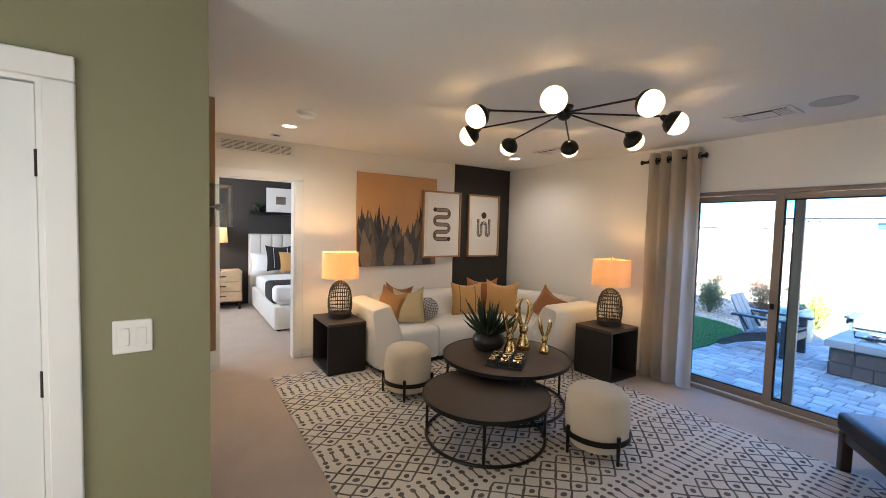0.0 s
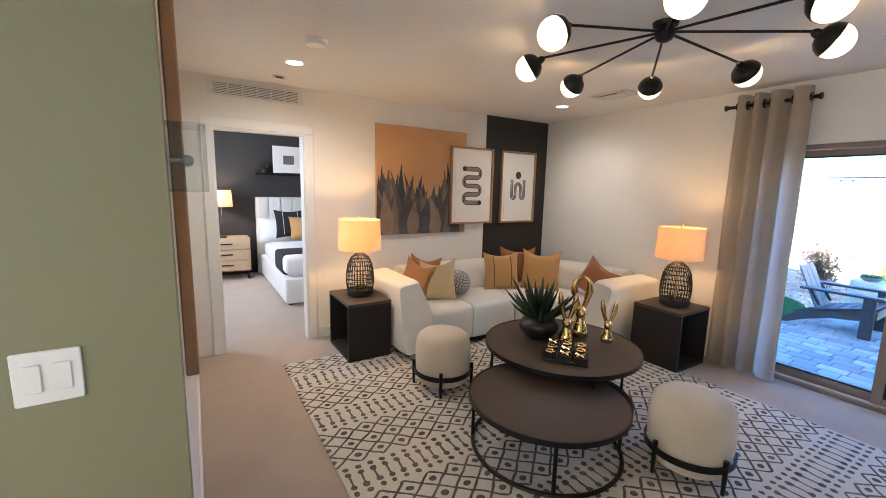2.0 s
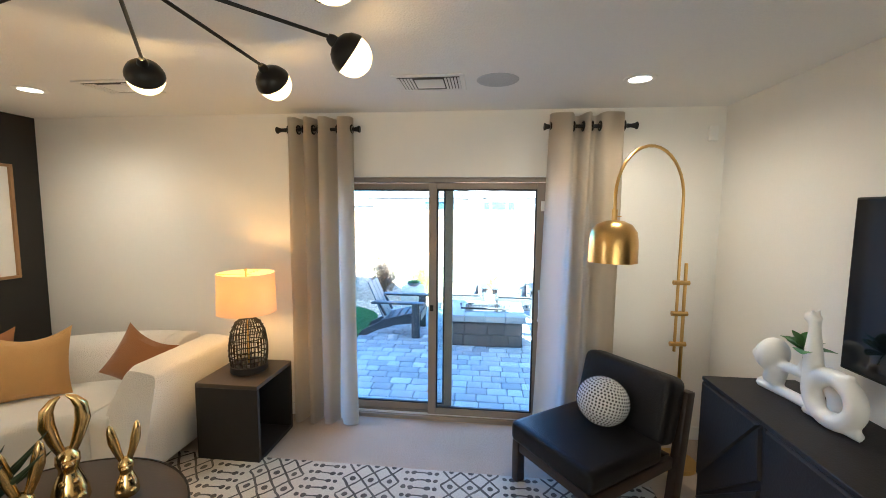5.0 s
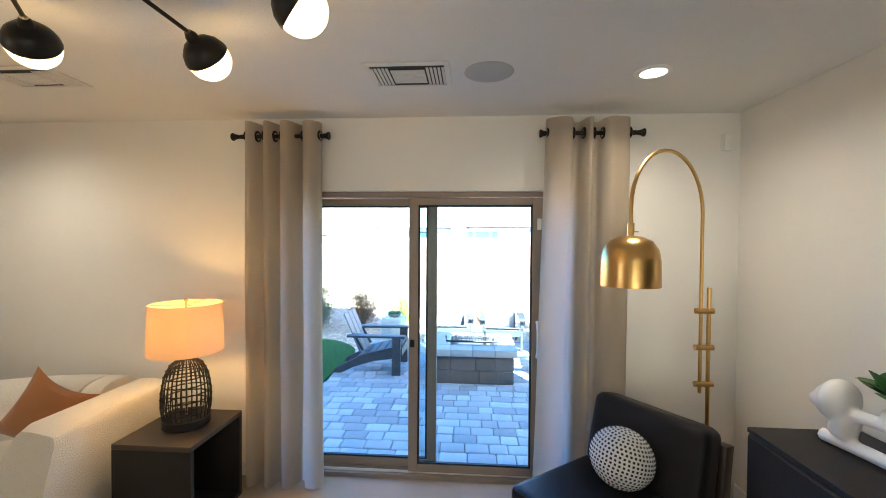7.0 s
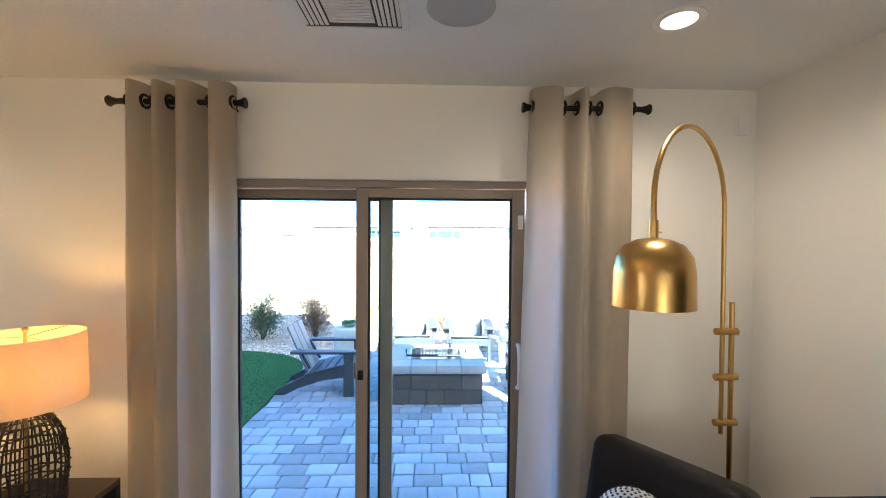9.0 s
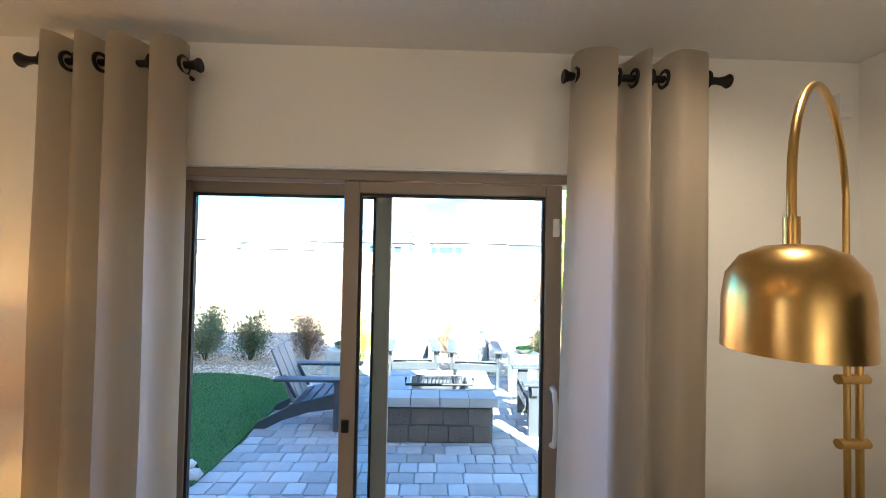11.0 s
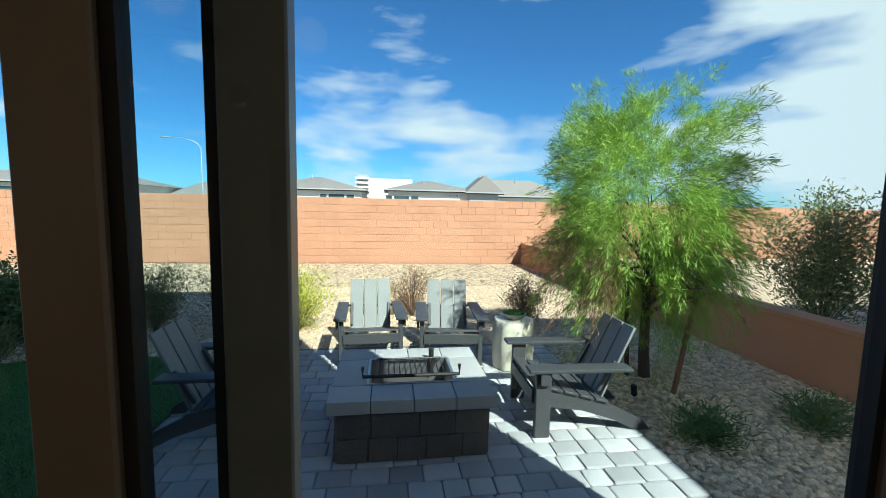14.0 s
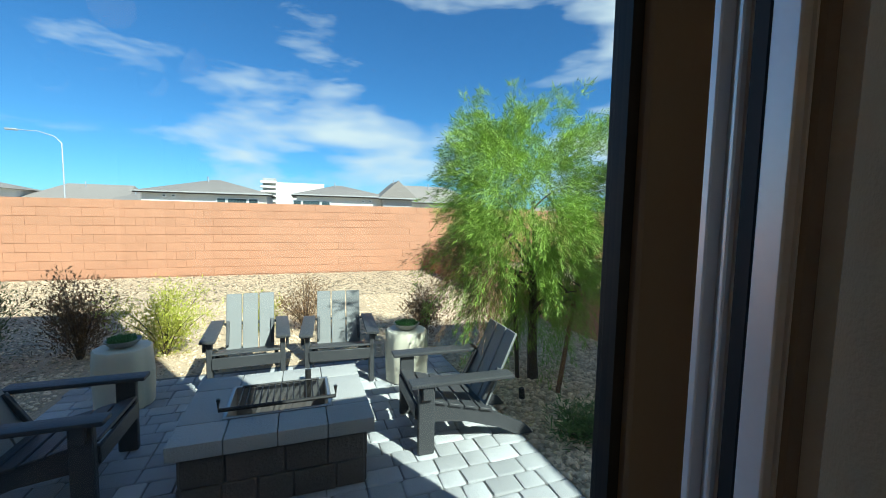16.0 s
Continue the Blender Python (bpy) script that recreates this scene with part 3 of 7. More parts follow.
box(bm, EX + 0.2, EX + 0.215, OPEN_Y1 + 0.02, 9.2, -0.2, H + 0.13)
box(bm, EX + 0.2, EX + 0.215, OPEN_Y0 - 0.02, OPEN_Y1 + 0.02, OPEN_Z + 0.02, H + 0.13)
structure("house_face", bm, M["stucco"], "pale stucco outside wall", "house wall")

# ground
PZ = -0.06
structure("ground", B(-200, 900, -500, 500, -0.6, -0.13), M["pavement_far"], "tan desert ground to the horizon", "ground")
bm = bmesh.new()
box(bm, EX + 0.22, 15.9, -2.03, 14.0, -0.129, -0.085)
structure("ground_gravel", bm, M["gravel"], "tan crushed gravel bed around the patio", "gravel")
structure("ground_gravel_neighbour", B(EX + 0.22, 15.9, -16.0, -2.28, -0.129, 0.10), M["gravel"], "tan crushed gravel yard behind the low wall", "gravel")
PX0, PX1, PY0, PY1 = EX + 0.225, 8.95, 0.10, 3.52
structure("patio_base", B(PX0, PX1, PY0, PY1, -0.125, -0.072), M["joint"], "dark sand joints between the pavers", "patio")


def blob(points, z0, z1, sub=6):
    """A flat patch with a smooth outline through the points."""
    n = len(points)
    out = []
    for i in range(n):
        p0, p1, p2, p3 = [Vector((*points[(i + k - 1) % n], 0)) for k in range(4)]
        for j in range(sub):
            t = j / sub
            out.append(0.5 * ((2 * p1) + (p2 - p0) * t + (2 * p0 - 5 * p1 + 4 * p2 - p3) * t * t + (3 * p1 - p0 - 3 * p2 + p3) * t ** 3))
    bm = bmesh.new()
    lo = [bm.verts.new((p.x, p.y, z0)) for p in out]
    hi = [bm.verts.new((p.x, p.y, z1)) for p in out]
    m = len(out)
    for i in range(m):
        bm.faces.new((lo[i], lo[(i + 1) % m], hi[(i + 1) % m], hi[i]))
    bm.faces.new(hi)
    bm.faces.new(lo[::-1])
    return bm, [(p.x, p.y) for p in out]


LAWN = [(6.15, 3.53), (7.2, 3.53), (8.1, 3.53), (8.62, 3.95), (8.86, 4.7), (8.75, 5.4), (8.35, 6.2), (8.1, 7.5), (7.4, 8.0), (6.9, 7.0), (7.05, 5.4), (6.95, 4.7), (6.75, 4.15), (6.4, 3.65)]
bm, LAWN_EDGE = blob(LAWN, -0.12, -0.045)
structure("lawn", bm, M["turf"], "short green artificial turf lawn", "lawn")


def inside(x, y, poly):
    c = False
    n = len(poly)
    for i in range(n):
        (xa, ya), (xb, yb) = poly[i], poly[(i + 1) % n]
        if (ya > y) != (yb > y) and x < (xb - xa) * (y - ya) / (yb - ya) + xa:
            c = not c
    return c


# garden walls
WALL_X, WALL_H = 15.95, 1.77
back_wall = structure("garden_wall", B(WALL_X + 0.006, WALL_X + 0.19, -46.0, 26.0, -0.2, WALL_H - 0.004), M["mortar"], "terracotta concrete block garden wall", "garden wall")
structure("garden_wall_north", B(4.9, WALL_X + 0.19, 14.0, 14.2, -0.2, WALL_H), M["block"], "terracotta concrete block garden wall", "garden wall")
structure("garden_wall_far_south", B(4.0, WALL_X + 0.19, -44.2, -44.0, -0.2, WALL_H), M["block"], "terracotta concrete block garden wall", "garden wall")
low_wall = structure("low_wall", B(5.85, WALL_X, -2.27, -2.04, -0.2, 0.49, 0.004), M["block"], "low terracotta block wall between the yards", "garden wall")
part("coping", B(5.85, WALL_X, -2.285, -2.025, 0.49, 0.545, 0.006), M["block"], low_wall)

# unseen house added beside the yard, sized to shade the gravel
bm = bmesh.new()
box(bm, -12, 5.6, -12, -2.3, -0.2, 4.45)
structure("shade_house", bm, M["stucco"], "unseen pale stucco block added to shade the gravel", "house wall")
structure("shade_roof", B(-12.4, 5.8, -12.4, -2.1, 4.45, 4.55), M["roof"], "unseen grey brown slab added to shade the gravel", "roof")

# ---- living room things ----
# rug with bands of diamonds, dots and barbells
def rug_material():
    m = bpy.data.materials.new("woven rug")
    m.use_nodes = True
    nt = m.node_tree
    N, K = nt.nodes, nt.links
    bs = N["Principled BSDF"]
    bs.inputs["Roughness"].default_value = 0.95
    tc = N.new("ShaderNodeTexCoord")
    wob = N.new("ShaderNodeTexNoise"); wob.inputs["Scale"].default_value = 9.0
    K.new(tc.outputs["Object"], wob.inputs["Vector"])
    ws = N.new("ShaderNodeVectorMath"); ws.operation = "MULTIPLY_ADD"
    ws.inputs[1].default_value = (0.03, 0.03, 0)
    ws.inputs[2].default_value = (-0.015, -0.015, 0)
    K.new(wob.outputs["Color"], ws.inputs[0])
    ad = N.new("ShaderNodeVectorMath"); ad.operation = "ADD"
    K.new(tc.outputs["Object"], ad.inputs[0]); K.new(ws.outputs[0], ad.inputs[1])
    sp = N.new("ShaderNodeSeparateXYZ")
    K.new(ad.outputs[0], sp.inputs[0])

    def op(kind, a, b=None, c=None):
        n = N.new("ShaderNodeMath"); n.operation = kind
        for i, v in enumerate((a, b, c)):
            if v is None:
                continue
            if isinstance(v, (int, float)):
                n.inputs[i].default_value = v
            else:
                K.new(v, n.inputs[i])
        return n.outputs[0]

    x, y = sp.outputs[0], sp.outputs[1]
    P = 0.62
    v = op("MULTIPLY", op("FRACT", op("DIVIDE", y, P)), P)        # 0..P across a band

    def cell(u, w):
        return op("SUBTRACT", op("FRACT", op("DIVIDE", u, w)), 0.5)  # -0.5..0.5

    # diamonds, v in 0.02..0.38: two crossing zigzags with a dot in each lozenge
    a, bh = 0.14, 0.12
    cu = cell(x, a)
    vd = op("SUBTRACT", v, 0.02)
    cv = cell(vd, bh)
    d1 = op("ABSOLUTE", op("SUBTRACT", op("ADD", op("ABSOLUTE", cu), op("ABSOLUTE", cv)), 0.5))
    line = op("LESS_THAN", d1, 0.075)
    dot = op("LESS_THAN", op("ADD", op("MULTIPLY", cu, cu), op("MULTIPLY", cv, cv)), 0.022)
    inband = op("MULTIPLY", op("GREATER_THAN", v, 0.02), op("LESS_THAN", v, 0.38))
    diamonds = op("MULTIPLY", op("MAXIMUM", line, dot), inband)
    # dot rows on both sides and barbells between, v in 0.40..0.60
    cx = cell(x, 0.07)

    def dots(at, r, step=0.07):
        c = cell(x, step)
        dx = op("MULTIPLY", c, step)
        dv = op("SUBTRACT", v, at)
        return op("LESS_THAN", op("ADD", op("MULTIPLY", dx, dx), op("MULTIPLY", dv, dv)), r * r)
    rows = op("MAXIMUM", dots(0.415, 0.016), dots(0.605, 0.016))
    bells = op("MAXIMUM", dots(0.46, 0.018), dots(0.56, 0.018))
    bar = op("MULTIPLY", op("LESS_THAN", op("ABSOLUTE", op("MULTIPLY", cx, 0.07)), 0.006), op("MULTIPLY", op("GREATER_THAN", v, 0.46), op("LESS_THAN", v, 0.56)))
    pat = op("MAXIMUM", op("MAXIMUM", diamonds, rows), op("MAXIMUM", bells, bar))
    fib = N.new("ShaderNodeTexNoise"); fib.inputs["Scale"].default_value = 160.0; fib.inputs["Detail"].default_value = 3
    K.new(tc.outputs["Object"], fib.inputs["Vector"])
    fade = N.new("ShaderNodeTexNoise"); fade.inputs["Scale"].default_value = 5.0; fade.inputs["Detail"].default_value = 4
    K.new(tc.outputs["Object"], fade.inputs["Vector"])
    amount = op("MULTIPLY", pat, op("MULTIPLY_ADD", fib.outputs["Fac"], 0.5, op("MULTIPLY_ADD", fade.outputs["Fac"], 0.5, 0.38)))
    mx = N.new("ShaderNodeMixRGB")
    mx.inputs["Color1"].default_value = (0.56, 0.51, 0.43, 1)
    mx.inputs["Color2"].default_value = (0.035, 0.028, 0.026, 1)
    K.new(amount, mx.inputs["Fac"])
    sc = N.new("ShaderNodeVectorMath"); sc.operation = "SCALE"
    K.new(mx.outputs[0], sc.inputs[0])
    K.new(op("MULTIPLY_ADD", fib.outputs["Fac"], 0.5, 0.75), sc.inputs["Scale"])
    K.new(sc.outputs[0], bs.inputs["Base Color"])
    bp = N.new("ShaderNodeBump"); bp.inputs["Strength"].default_value = 0.6; bp.inputs["Distance"].default_value = 0.006
    K.new(fib.outputs["Fac"], bp.inputs["Height"]); K.new(bp.outputs[0], bs.inputs["Normal"])
    return m


bm = bmesh.new()
RX0, RX1, RY0, RY1 = 1.20, 4.15, 0.72, 5.02
box(bm, RX0 - 2.675, RX1 - 2.675, RY0 - 2.87, RY1 - 2.87, 0.0, 0.009, 0.003)
single("area_rug", bm, rug_material(), pose(2.675, 2.87, 0.001), "cream wool rug with dark diamonds and dotted bands", "rug")


# nesting round coffee tables
def coffee_table(cx, cy, r, h, label, turn):
    t = thing("coffee_table", pose(cx, cy, 0.011, 0, 0, turn), label, "coffee table", "nesting coffee tables")
    part("tabletop", L([(0, h - 0.022), (r - 0.012, h - 0.022), (r - 0.008, h - 0.004), (r - 0.010, h - 0.003), (0, h - 0.003)], 56), M["dark_wood"], t, "brown leather-look round top")
    part("rim", L([(r - 0.008, h - 0.030), (r, h - 0.030), (r, h), (r - 0.009, h), (r - 0.008, h - 0.030)], 56), M["black_metal"], t)
    ring = [(0.93 * r * math.cos(a), 0.93 * r * math.sin(a), 0.012) for a in [2 * math.pi * k / 48 for k in range(49)]]
    part("base_ring", T(ring, 0.012, 8), M["black_metal"], t)
    for k in range(4):
        a = math.pi / 4 + k * math.pi / 2
        part("leg", T([(0.93 * r * math.cos(a), 0.93 * r * math.sin(a), 0.02), (0.93 * r * math.cos(a), 0.93 * r * math.sin(a), h - 0.03)], 0.011, 8), M["black_metal"], t)
    return t


coffee_table(2.90, 3.49, 0.56, 0.415, "larger round brown coffee table on black metal ring base", 20)
coffee_table(2.36, 3.10, 0.47, 0.325, "smaller round brown coffee table nested under the larger", 5)


# round upholstered stools with a black metal cradle
def pouf(cx, cy, turn, label):
    t = thing("stool", pose(cx, cy, 0.011, 0, 0, turn), label, "stool", "boucle stools")
    r = 0.216
    prof = [(0, 0.05), (r * 0.84, 0.05), (r * 0.93, 0.08), (r * 0.985, 0.18), (r * 1.0, 0.27), (r * 0.975, 0.355), (r * 0.91, 0.402), (r * 0.78, 0.430), (r * 0.45, 0.442), (0, 0.444)]
    part("cushion", L(prof, 40), M["stool"], t)
    part("band", L([(r + 0.001, 0.118), (r + 0.010, 0.117), (r + 0.011, 0.151), (r + 0.001, 0.152), (r + 0.001, 0.118)], 40), M["black_metal"], t)
    for k in range(4):
        a = math.pi / 4 + k * math.pi / 2
        c, s = math.cos(a), math.sin(a)
        part("leg", T([((r + 0.012) * c, (r + 0.012) * s, 0.0), ((r + 0.012) * c, (r + 0.012) * s, 0.19)], [0.010, 0.014], 8), M["black_metal"], t)
    part("support", T([(-r * 0.85, 0, 0.042), (r * 0.85, 0, 0.042)], 0.008, 8), M["black_metal"], t)
    return t


pouf(2.22, 4.06, 10, "cream boucle round stool in a black metal cradle")
pouf(2.92, 2.55, 28, "cream boucle round stool in a black metal cradle")


# cube side tables, open on one side
def side_table(cx, cy, w, d, h, turn, label, z):
    t = thing("side_table", pose(cx, cy, z, 0, 0, turn), label, "side table", "cube side tables")
    k = 0.028
    part("top", B(-w / 2, w / 2, -d / 2, d / 2, h - k, h, 0.002), M["dark_wood"], t, "brown top")
    part("side", B(-w / 2, -w / 2 + k, -d / 2, d / 2, 0, h - k, 0.002), M["grey_table"], t)
    part("side", B(w / 2 - k, w / 2, -d / 2, d / 2, 0, h - k, 0.002), M["grey_table"], t)
    part("back", B(-w / 2 + k, w / 2 - k, d / 2 - k, d / 2, 0, h - k, 0.002), M["grey_table"], t)
    part("bottom", B(-w / 2 + k, w / 2 - k, -d / 2, d / 2 - k, 0, k, 0.002), M["grey_table"], t)
    return t


side_table(1.90, 5.055, 0.56, 0.40, 0.525, -90, "dark grey open cube side table beside the sofa", 0.011)
side_table(4.32, 3.455, 0.47, 0.44, 0.535, 0, "dark grey open cube side table near the curtain", 0.001)


# table lamps: woven base, drum shade
def table_lamp(cx, cy, z, group):
    t = thing("table_lamp", pose(cx, cy, z), "lit table lamp with drum linen shade and dark woven base", "table lamp", group)
    part("base", L([(0, 0), (0.116, 0), (0.125, 0.008), (0.125, 0.05), (0.118, 0.056), (0, 0.056)], 32), M["rattan"], t)
    prof = [(0.118, 0.055), (0.127, 0.12), (0.126, 0.20), (0.112, 0.29), (0.082, 0.355), (0.04, 0.39), (0.015, 0.40)]
    for k in range(30):
        a = 2 * math.pi * k / 30
        part("cane", T([(r * math.cos(a), r * math.sin(a), zz) for r, zz in prof], 0.0035, 5), M["rattan"], t)
    for r, zz in [(0.122, 0.085), (0.127, 0.12), (0.128, 0.16), (0.126, 0.20), (0.120, 0.245), (0.112, 0.29), (0.098, 0.325), (0.082, 0.355), (0.04, 0.39)]:
        wv = [((r + 0.004 * (-1) ** q) * math.cos(a), (r + 0.004 * (-1) ** q) * math.sin(a), zz) for q, a in enumerate([2 * math.pi * q / 30 for q in range(31)])]
        part("weave_ring", T(wv, 0.004, 5), M["rattan"], t)
    part("stem", T([(0, 0, 0.05), (0, 0, 0.725)], 0.006, 8), M["brass"], t)
    part("socket", T([(0, 0, 0.47), (0, 0, 0.53)], 0.016, 10), M["brass"], t)
    s = bmesh.new()
    lathe(s, [(0.196, 0.43), (0.188, 0.71)], 44)
    lathe(s, [(0.194, 0.43), (0.186, 0.71)], 44)
    part("shade", s, M["shade"], t, "glowing drum linen shade")
    for k in range(3):
        a = 2 * math.pi * k / 3
        part("spider", T([(0, 0, 0.70), (0.186 * math.cos(a), 0.186 * math.sin(a), 0.707)], 0.002, 5), M["brass"], t)
    part("finial", ball(0.011, (0, 0, 0.73), 10), M["brass"], t, "brass finial")
    return t


table_lamp(1.92, 5.08, 0.537, "pair of table lamps")
table_lamp(4.34, 3.445, 0.537, "pair of table lamps")


# sofa in modules
def loft(sections):
    """A closed skin through equal rings of points."""
    bm = bmesh.new()
    rs = [[bm.verts.new(p) for p in s] for s in sections]
    n = len(rs[0])
    for a, b in zip(rs, rs[1:]):
        for k in range(n):
            bm.faces.new((a[k], a[(k + 1) % n], b[(k + 1) % n], b[k]))
    bm.faces.new(rs[0][::-1])
    bm.faces.new(rs[-1])
    return bm


def rounded(pts, r, n=3):
    """Rounds the corners of a flat outline given as (u, w) pairs."""
    out = []
    m = len(pts)
    for i in range(m):
        p, a, b = Vector(pts[i]), Vector(pts[i - 1]), Vector(pts[(i + 1) % m])
        da, db = (a - p), (b - p)
        ra = min(r, da.length * 0.45)
        rb = min(r, db.length * 0.45)
        p0, p2 = p + da.normalized() * ra, p + db.normalized() * rb
        for j in range(n + 1):
            t = j / n
            out.append((1 - t) ** 2 * p0 + 2 * t * (1 - t) * p + t * t * p2)
    return out


def sweep(profile, path, r=0.05):
    """The rounded (outwards, z) profile carried along stations (x, y, nx, ny): n points outwards."""
    prof = rounded(profile, r)
    cu = sum(u for u, z in prof) / len(prof)
    cz = sum(z for u, z in prof) / len(prof)

    def at(s0, s1, back, k):
        """A ring near station s0, drawn back from its end and shrunk by k metres."""
        d = (Vector(s1[:2]) - Vector(s0[:2])).normalized() * back
        ring = []
        for u, z in prof:
            du, dz = u - cu, z - cz
            q = max(0.01, math.hypot(du, dz))
            ring.append((s0[0] + d.x + s0[2] * (u - du / q * k), s0[1] + d.y + s0[3] * (u - du / q * k), z - dz / q * k))
        return ring
    rings = [at(path[0], path[1], 0.003, 0.022), at(path[0], path[1], 0.008, 0.008), at(path[0], path[1], 0.022, 0.0)]
    rings += [[(x + nx * u, y + ny * u, z) for u, z in prof] for x, y, nx, ny in path[1:-1]]
    rings += [at(path[-1], path[-2], 0.022, 0.0), at(path[-1], path[-2], 0.008, 0.008), at(path[-1], path[-2], 0.003, 0.022)]
    return loft(rings)


sofa = thing("sofa", pose(0, 0, 0.011), "white boucle curved corner sofa with sloping arm ends", "sofa")
# the line of the seat's front edge: along the north wall, round the corner, along the east wall
XL, YF, XF, YB = 2.45, 4.62, 3.82, 3.80


R = 0.42
cxc, cyc = XF - R, YF - R   # the centre of the inner curve
stations = [(XL + (cxc - XL) * i / 8, YF, 0.0, 1.0) for i in range(9)]
stations += [(cxc + R * math.sin(a), cyc + R * math.cos(a), math.sin(a), math.cos(a)) for a in [math.pi / 2 * k / 10 for k in range(1, 11)]]
stations += [(XF, cyc + (YB + 0.26 - cyc) * i / 3, 1.0, 0.0) for i in range(1, 4)]
seat_prof = [(0.0, 0.05), (0.0, 0.40), (0.58, 0.42), (0.58, 0.05)]
for k, (i0, i1) in enumerate(((0, 4), (4, 9), (9, 18), (18, len(stations) - 1))):
    seg = stations[i0:i1 + 1]
    part("seat", sweep(seat_prof, seg, 0.06), M["boucle"], sofa)
back_prof = [(0.56, 0.06), (0.50, 0.44), (0.58, 0.66), (0.68, 0.71), (0.86, 0.70), (0.88, 0.06)]
for i0, i1 in ((0, 4), (4, 9), (9, 18), (18, len(stations) - 1)):
    part("backrest", sweep(back_prof, stations[i0:i1 + 1], 0.07), M["boucle"], sofa)


def arm_sections(n, place):
    out = []
    for i in range(n + 1):
        t = i / n
        k = 0.02 if i in (0, n) else 0.0
        prof = rounded([(k, 0.05), (k, 0.66 - k), (0.20, 0.685 - k), (0.255 - k, 0.665 - k), (0.345 - k, 0.40), (0.345 - k, 0.05)], 0.045)
        out.append([place(min(1.0, max(0.0, t)), u, z) for u, z in prof])
    return out


part("arm", loft(arm_sections(12, lambda t, u, z: (2.13 + u, YF - 0.05 + 0.26 * max(0.0, z - 0.1) * (1 - t) + t * 0.93, z))), M["boucle"], sofa)
part("arm", loft(arm_sections(12, lambda t, u, z: (XF - 0.05 + 0.26 * max(0.0, z - 0.1) * (1 - t) + t * 0.93, YB - 0.03 + u, z))), M["boucle"], sofa)
part("plinth", sweep([(0.06, 0.0), (0.06, 0.055), (0.80, 0.055), (0.80, 0.0)], stations, 0.01), M["black_fabric"], sofa, "dark recessed base")


# cushions
def cushion(x, y, z, w, h, d, rx, ry, rz, material, label, ears=0.0, stripes=None):
    bm = bmesh.new()
    n = 10
    for side in (1, -1):
        grid = []
        for i in range(n + 1):
            row = []
            for j in range(n + 1):
                u, v = 2 * i / n - 1, 2 * j / n - 1
                pinch = 1 - 0.10 * (1 - u * u) * abs(v) ** 3 - 0.0
                pinch2 = 1 - 0.10 * (1 - v * v) * abs(u) ** 3
                e = (max(0.0, 1 - u * u) * max(0.0, 1 - v * v)) ** 0.42
                top = ears * max(0.0, v) * (abs(u) ** 2 - 0.45)
                wr = 0.004 * noise.noise((u * 3 + x * 7, v * 3 + y * 5, side))
                row.append(bm.verts.new((u * w / 2 * pinch2, side * (d / 2 * e + wr * e), v * h / 2 * pinch + top)))
            grid.append(row)
        for i in range(n):
            for j in range(n):
                f = (grid[i][j], grid[i + 1][j], grid[i + 1][j + 1], grid[i][j + 1])
                bm.faces.new(f if side < 0 else f[::-1])
    bmesh.ops.remove_doubles(bm, verts=bm.verts[:], dist=0.002)
    o = single("cushion", bm, material, pose(x, y, z, rx, ry, rz), label, "cushion", "sofa cushions")
    if stripes:
        for sx in (-0.24, 0.24):
            b2 = bmesh.new()
            pts = []
            for j in range(1, n):
                v = 2 * j / n - 1
                e = (max(0.0, 1 - (2 * sx) ** 2) * max(0.0, 1 - v * v)) ** 0.42
                pts.append((sx * w, -d / 2 * e - 0.001, v * h / 2))
            tube(b2, pts, 0.004, 5)
            part("piping", b2, stripes, o, "dark brown stripe")
    return o


def ball_cushion(r, m, base, pattern, label, rows, cols):
    """A knitted ball: a round core with rows of small raised knots."""
    o = single("ball_cushion", ball(r, (0, 0, 0), 28, (1, 1, 0.94)), M[base], m, label, "cushion")
    bm = bmesh.new()
    for i in range(1, rows):
        th = math.pi * i / rows
        k = max(4, int(cols * math.sin(th)))
        for j in range(k):
            ph = 2 * math.pi * (j + 0.5 * (i % 2)) / k
            c = Vector((math.sin(th) * math.cos(ph), math.sin(th) * math.sin(ph), 0.94 * math.cos(th))) * (r + 0.001)
            nrm = Vector((c.x, c.y, c.z / 0.88)).normalized()
            t1 = nrm.cross(Vector((0, 0, 1))).normalized()
            t2 = nrm.cross(t1)
            s = (0.46 if rows < 20 else 0.36) * math.pi * r / rows
            top = bm.verts.new(c + nrm * 0.004)
            vs = [bm.verts.new(c + t1 * s * math.cos(q) + t2 * s * math.sin(q)) for q in (0.785, 2.356, 3.927, 5.498)]
            for q in range(4):
                bm.faces.new((vs[q], vs[(q + 1) % 4], top))
    part("knit_texture", bm, M[pattern], o)
    return o


cushion(2.53, 5.10, 0.61, 0.37, 0.37, 0.13, -14, 12, -64, M["ochre"], "ochre brown linen scatter cushion on the sofa", 0.05)
cushion(2.66, 5.19, 0.64, 0.36, 0.36, 0.11, -14, 4, -52, M["rust"], "rust brown velvet cushion behind the sand one", 0.05)
cushion(2.70, 4.95, 0.61, 0.38, 0.40, 0.14, -14, -6, -42, M["sand"], "sand linen scatter cushion on the sofa", 0.05)
ball_cushion(0.135, pose(2.99, 5.0, 0.555, 20, 10, 0), "black_fabric", "bed_white", "black and white knitted ball cushion", 13, 26)
cushion(3.58, 5.00, 0.62, 0.42, 0.42, 0.14, -14, 0, -22, M["mustard"], "mustard linen cushion with dark piped stripes", 0.03, M["walnut"])
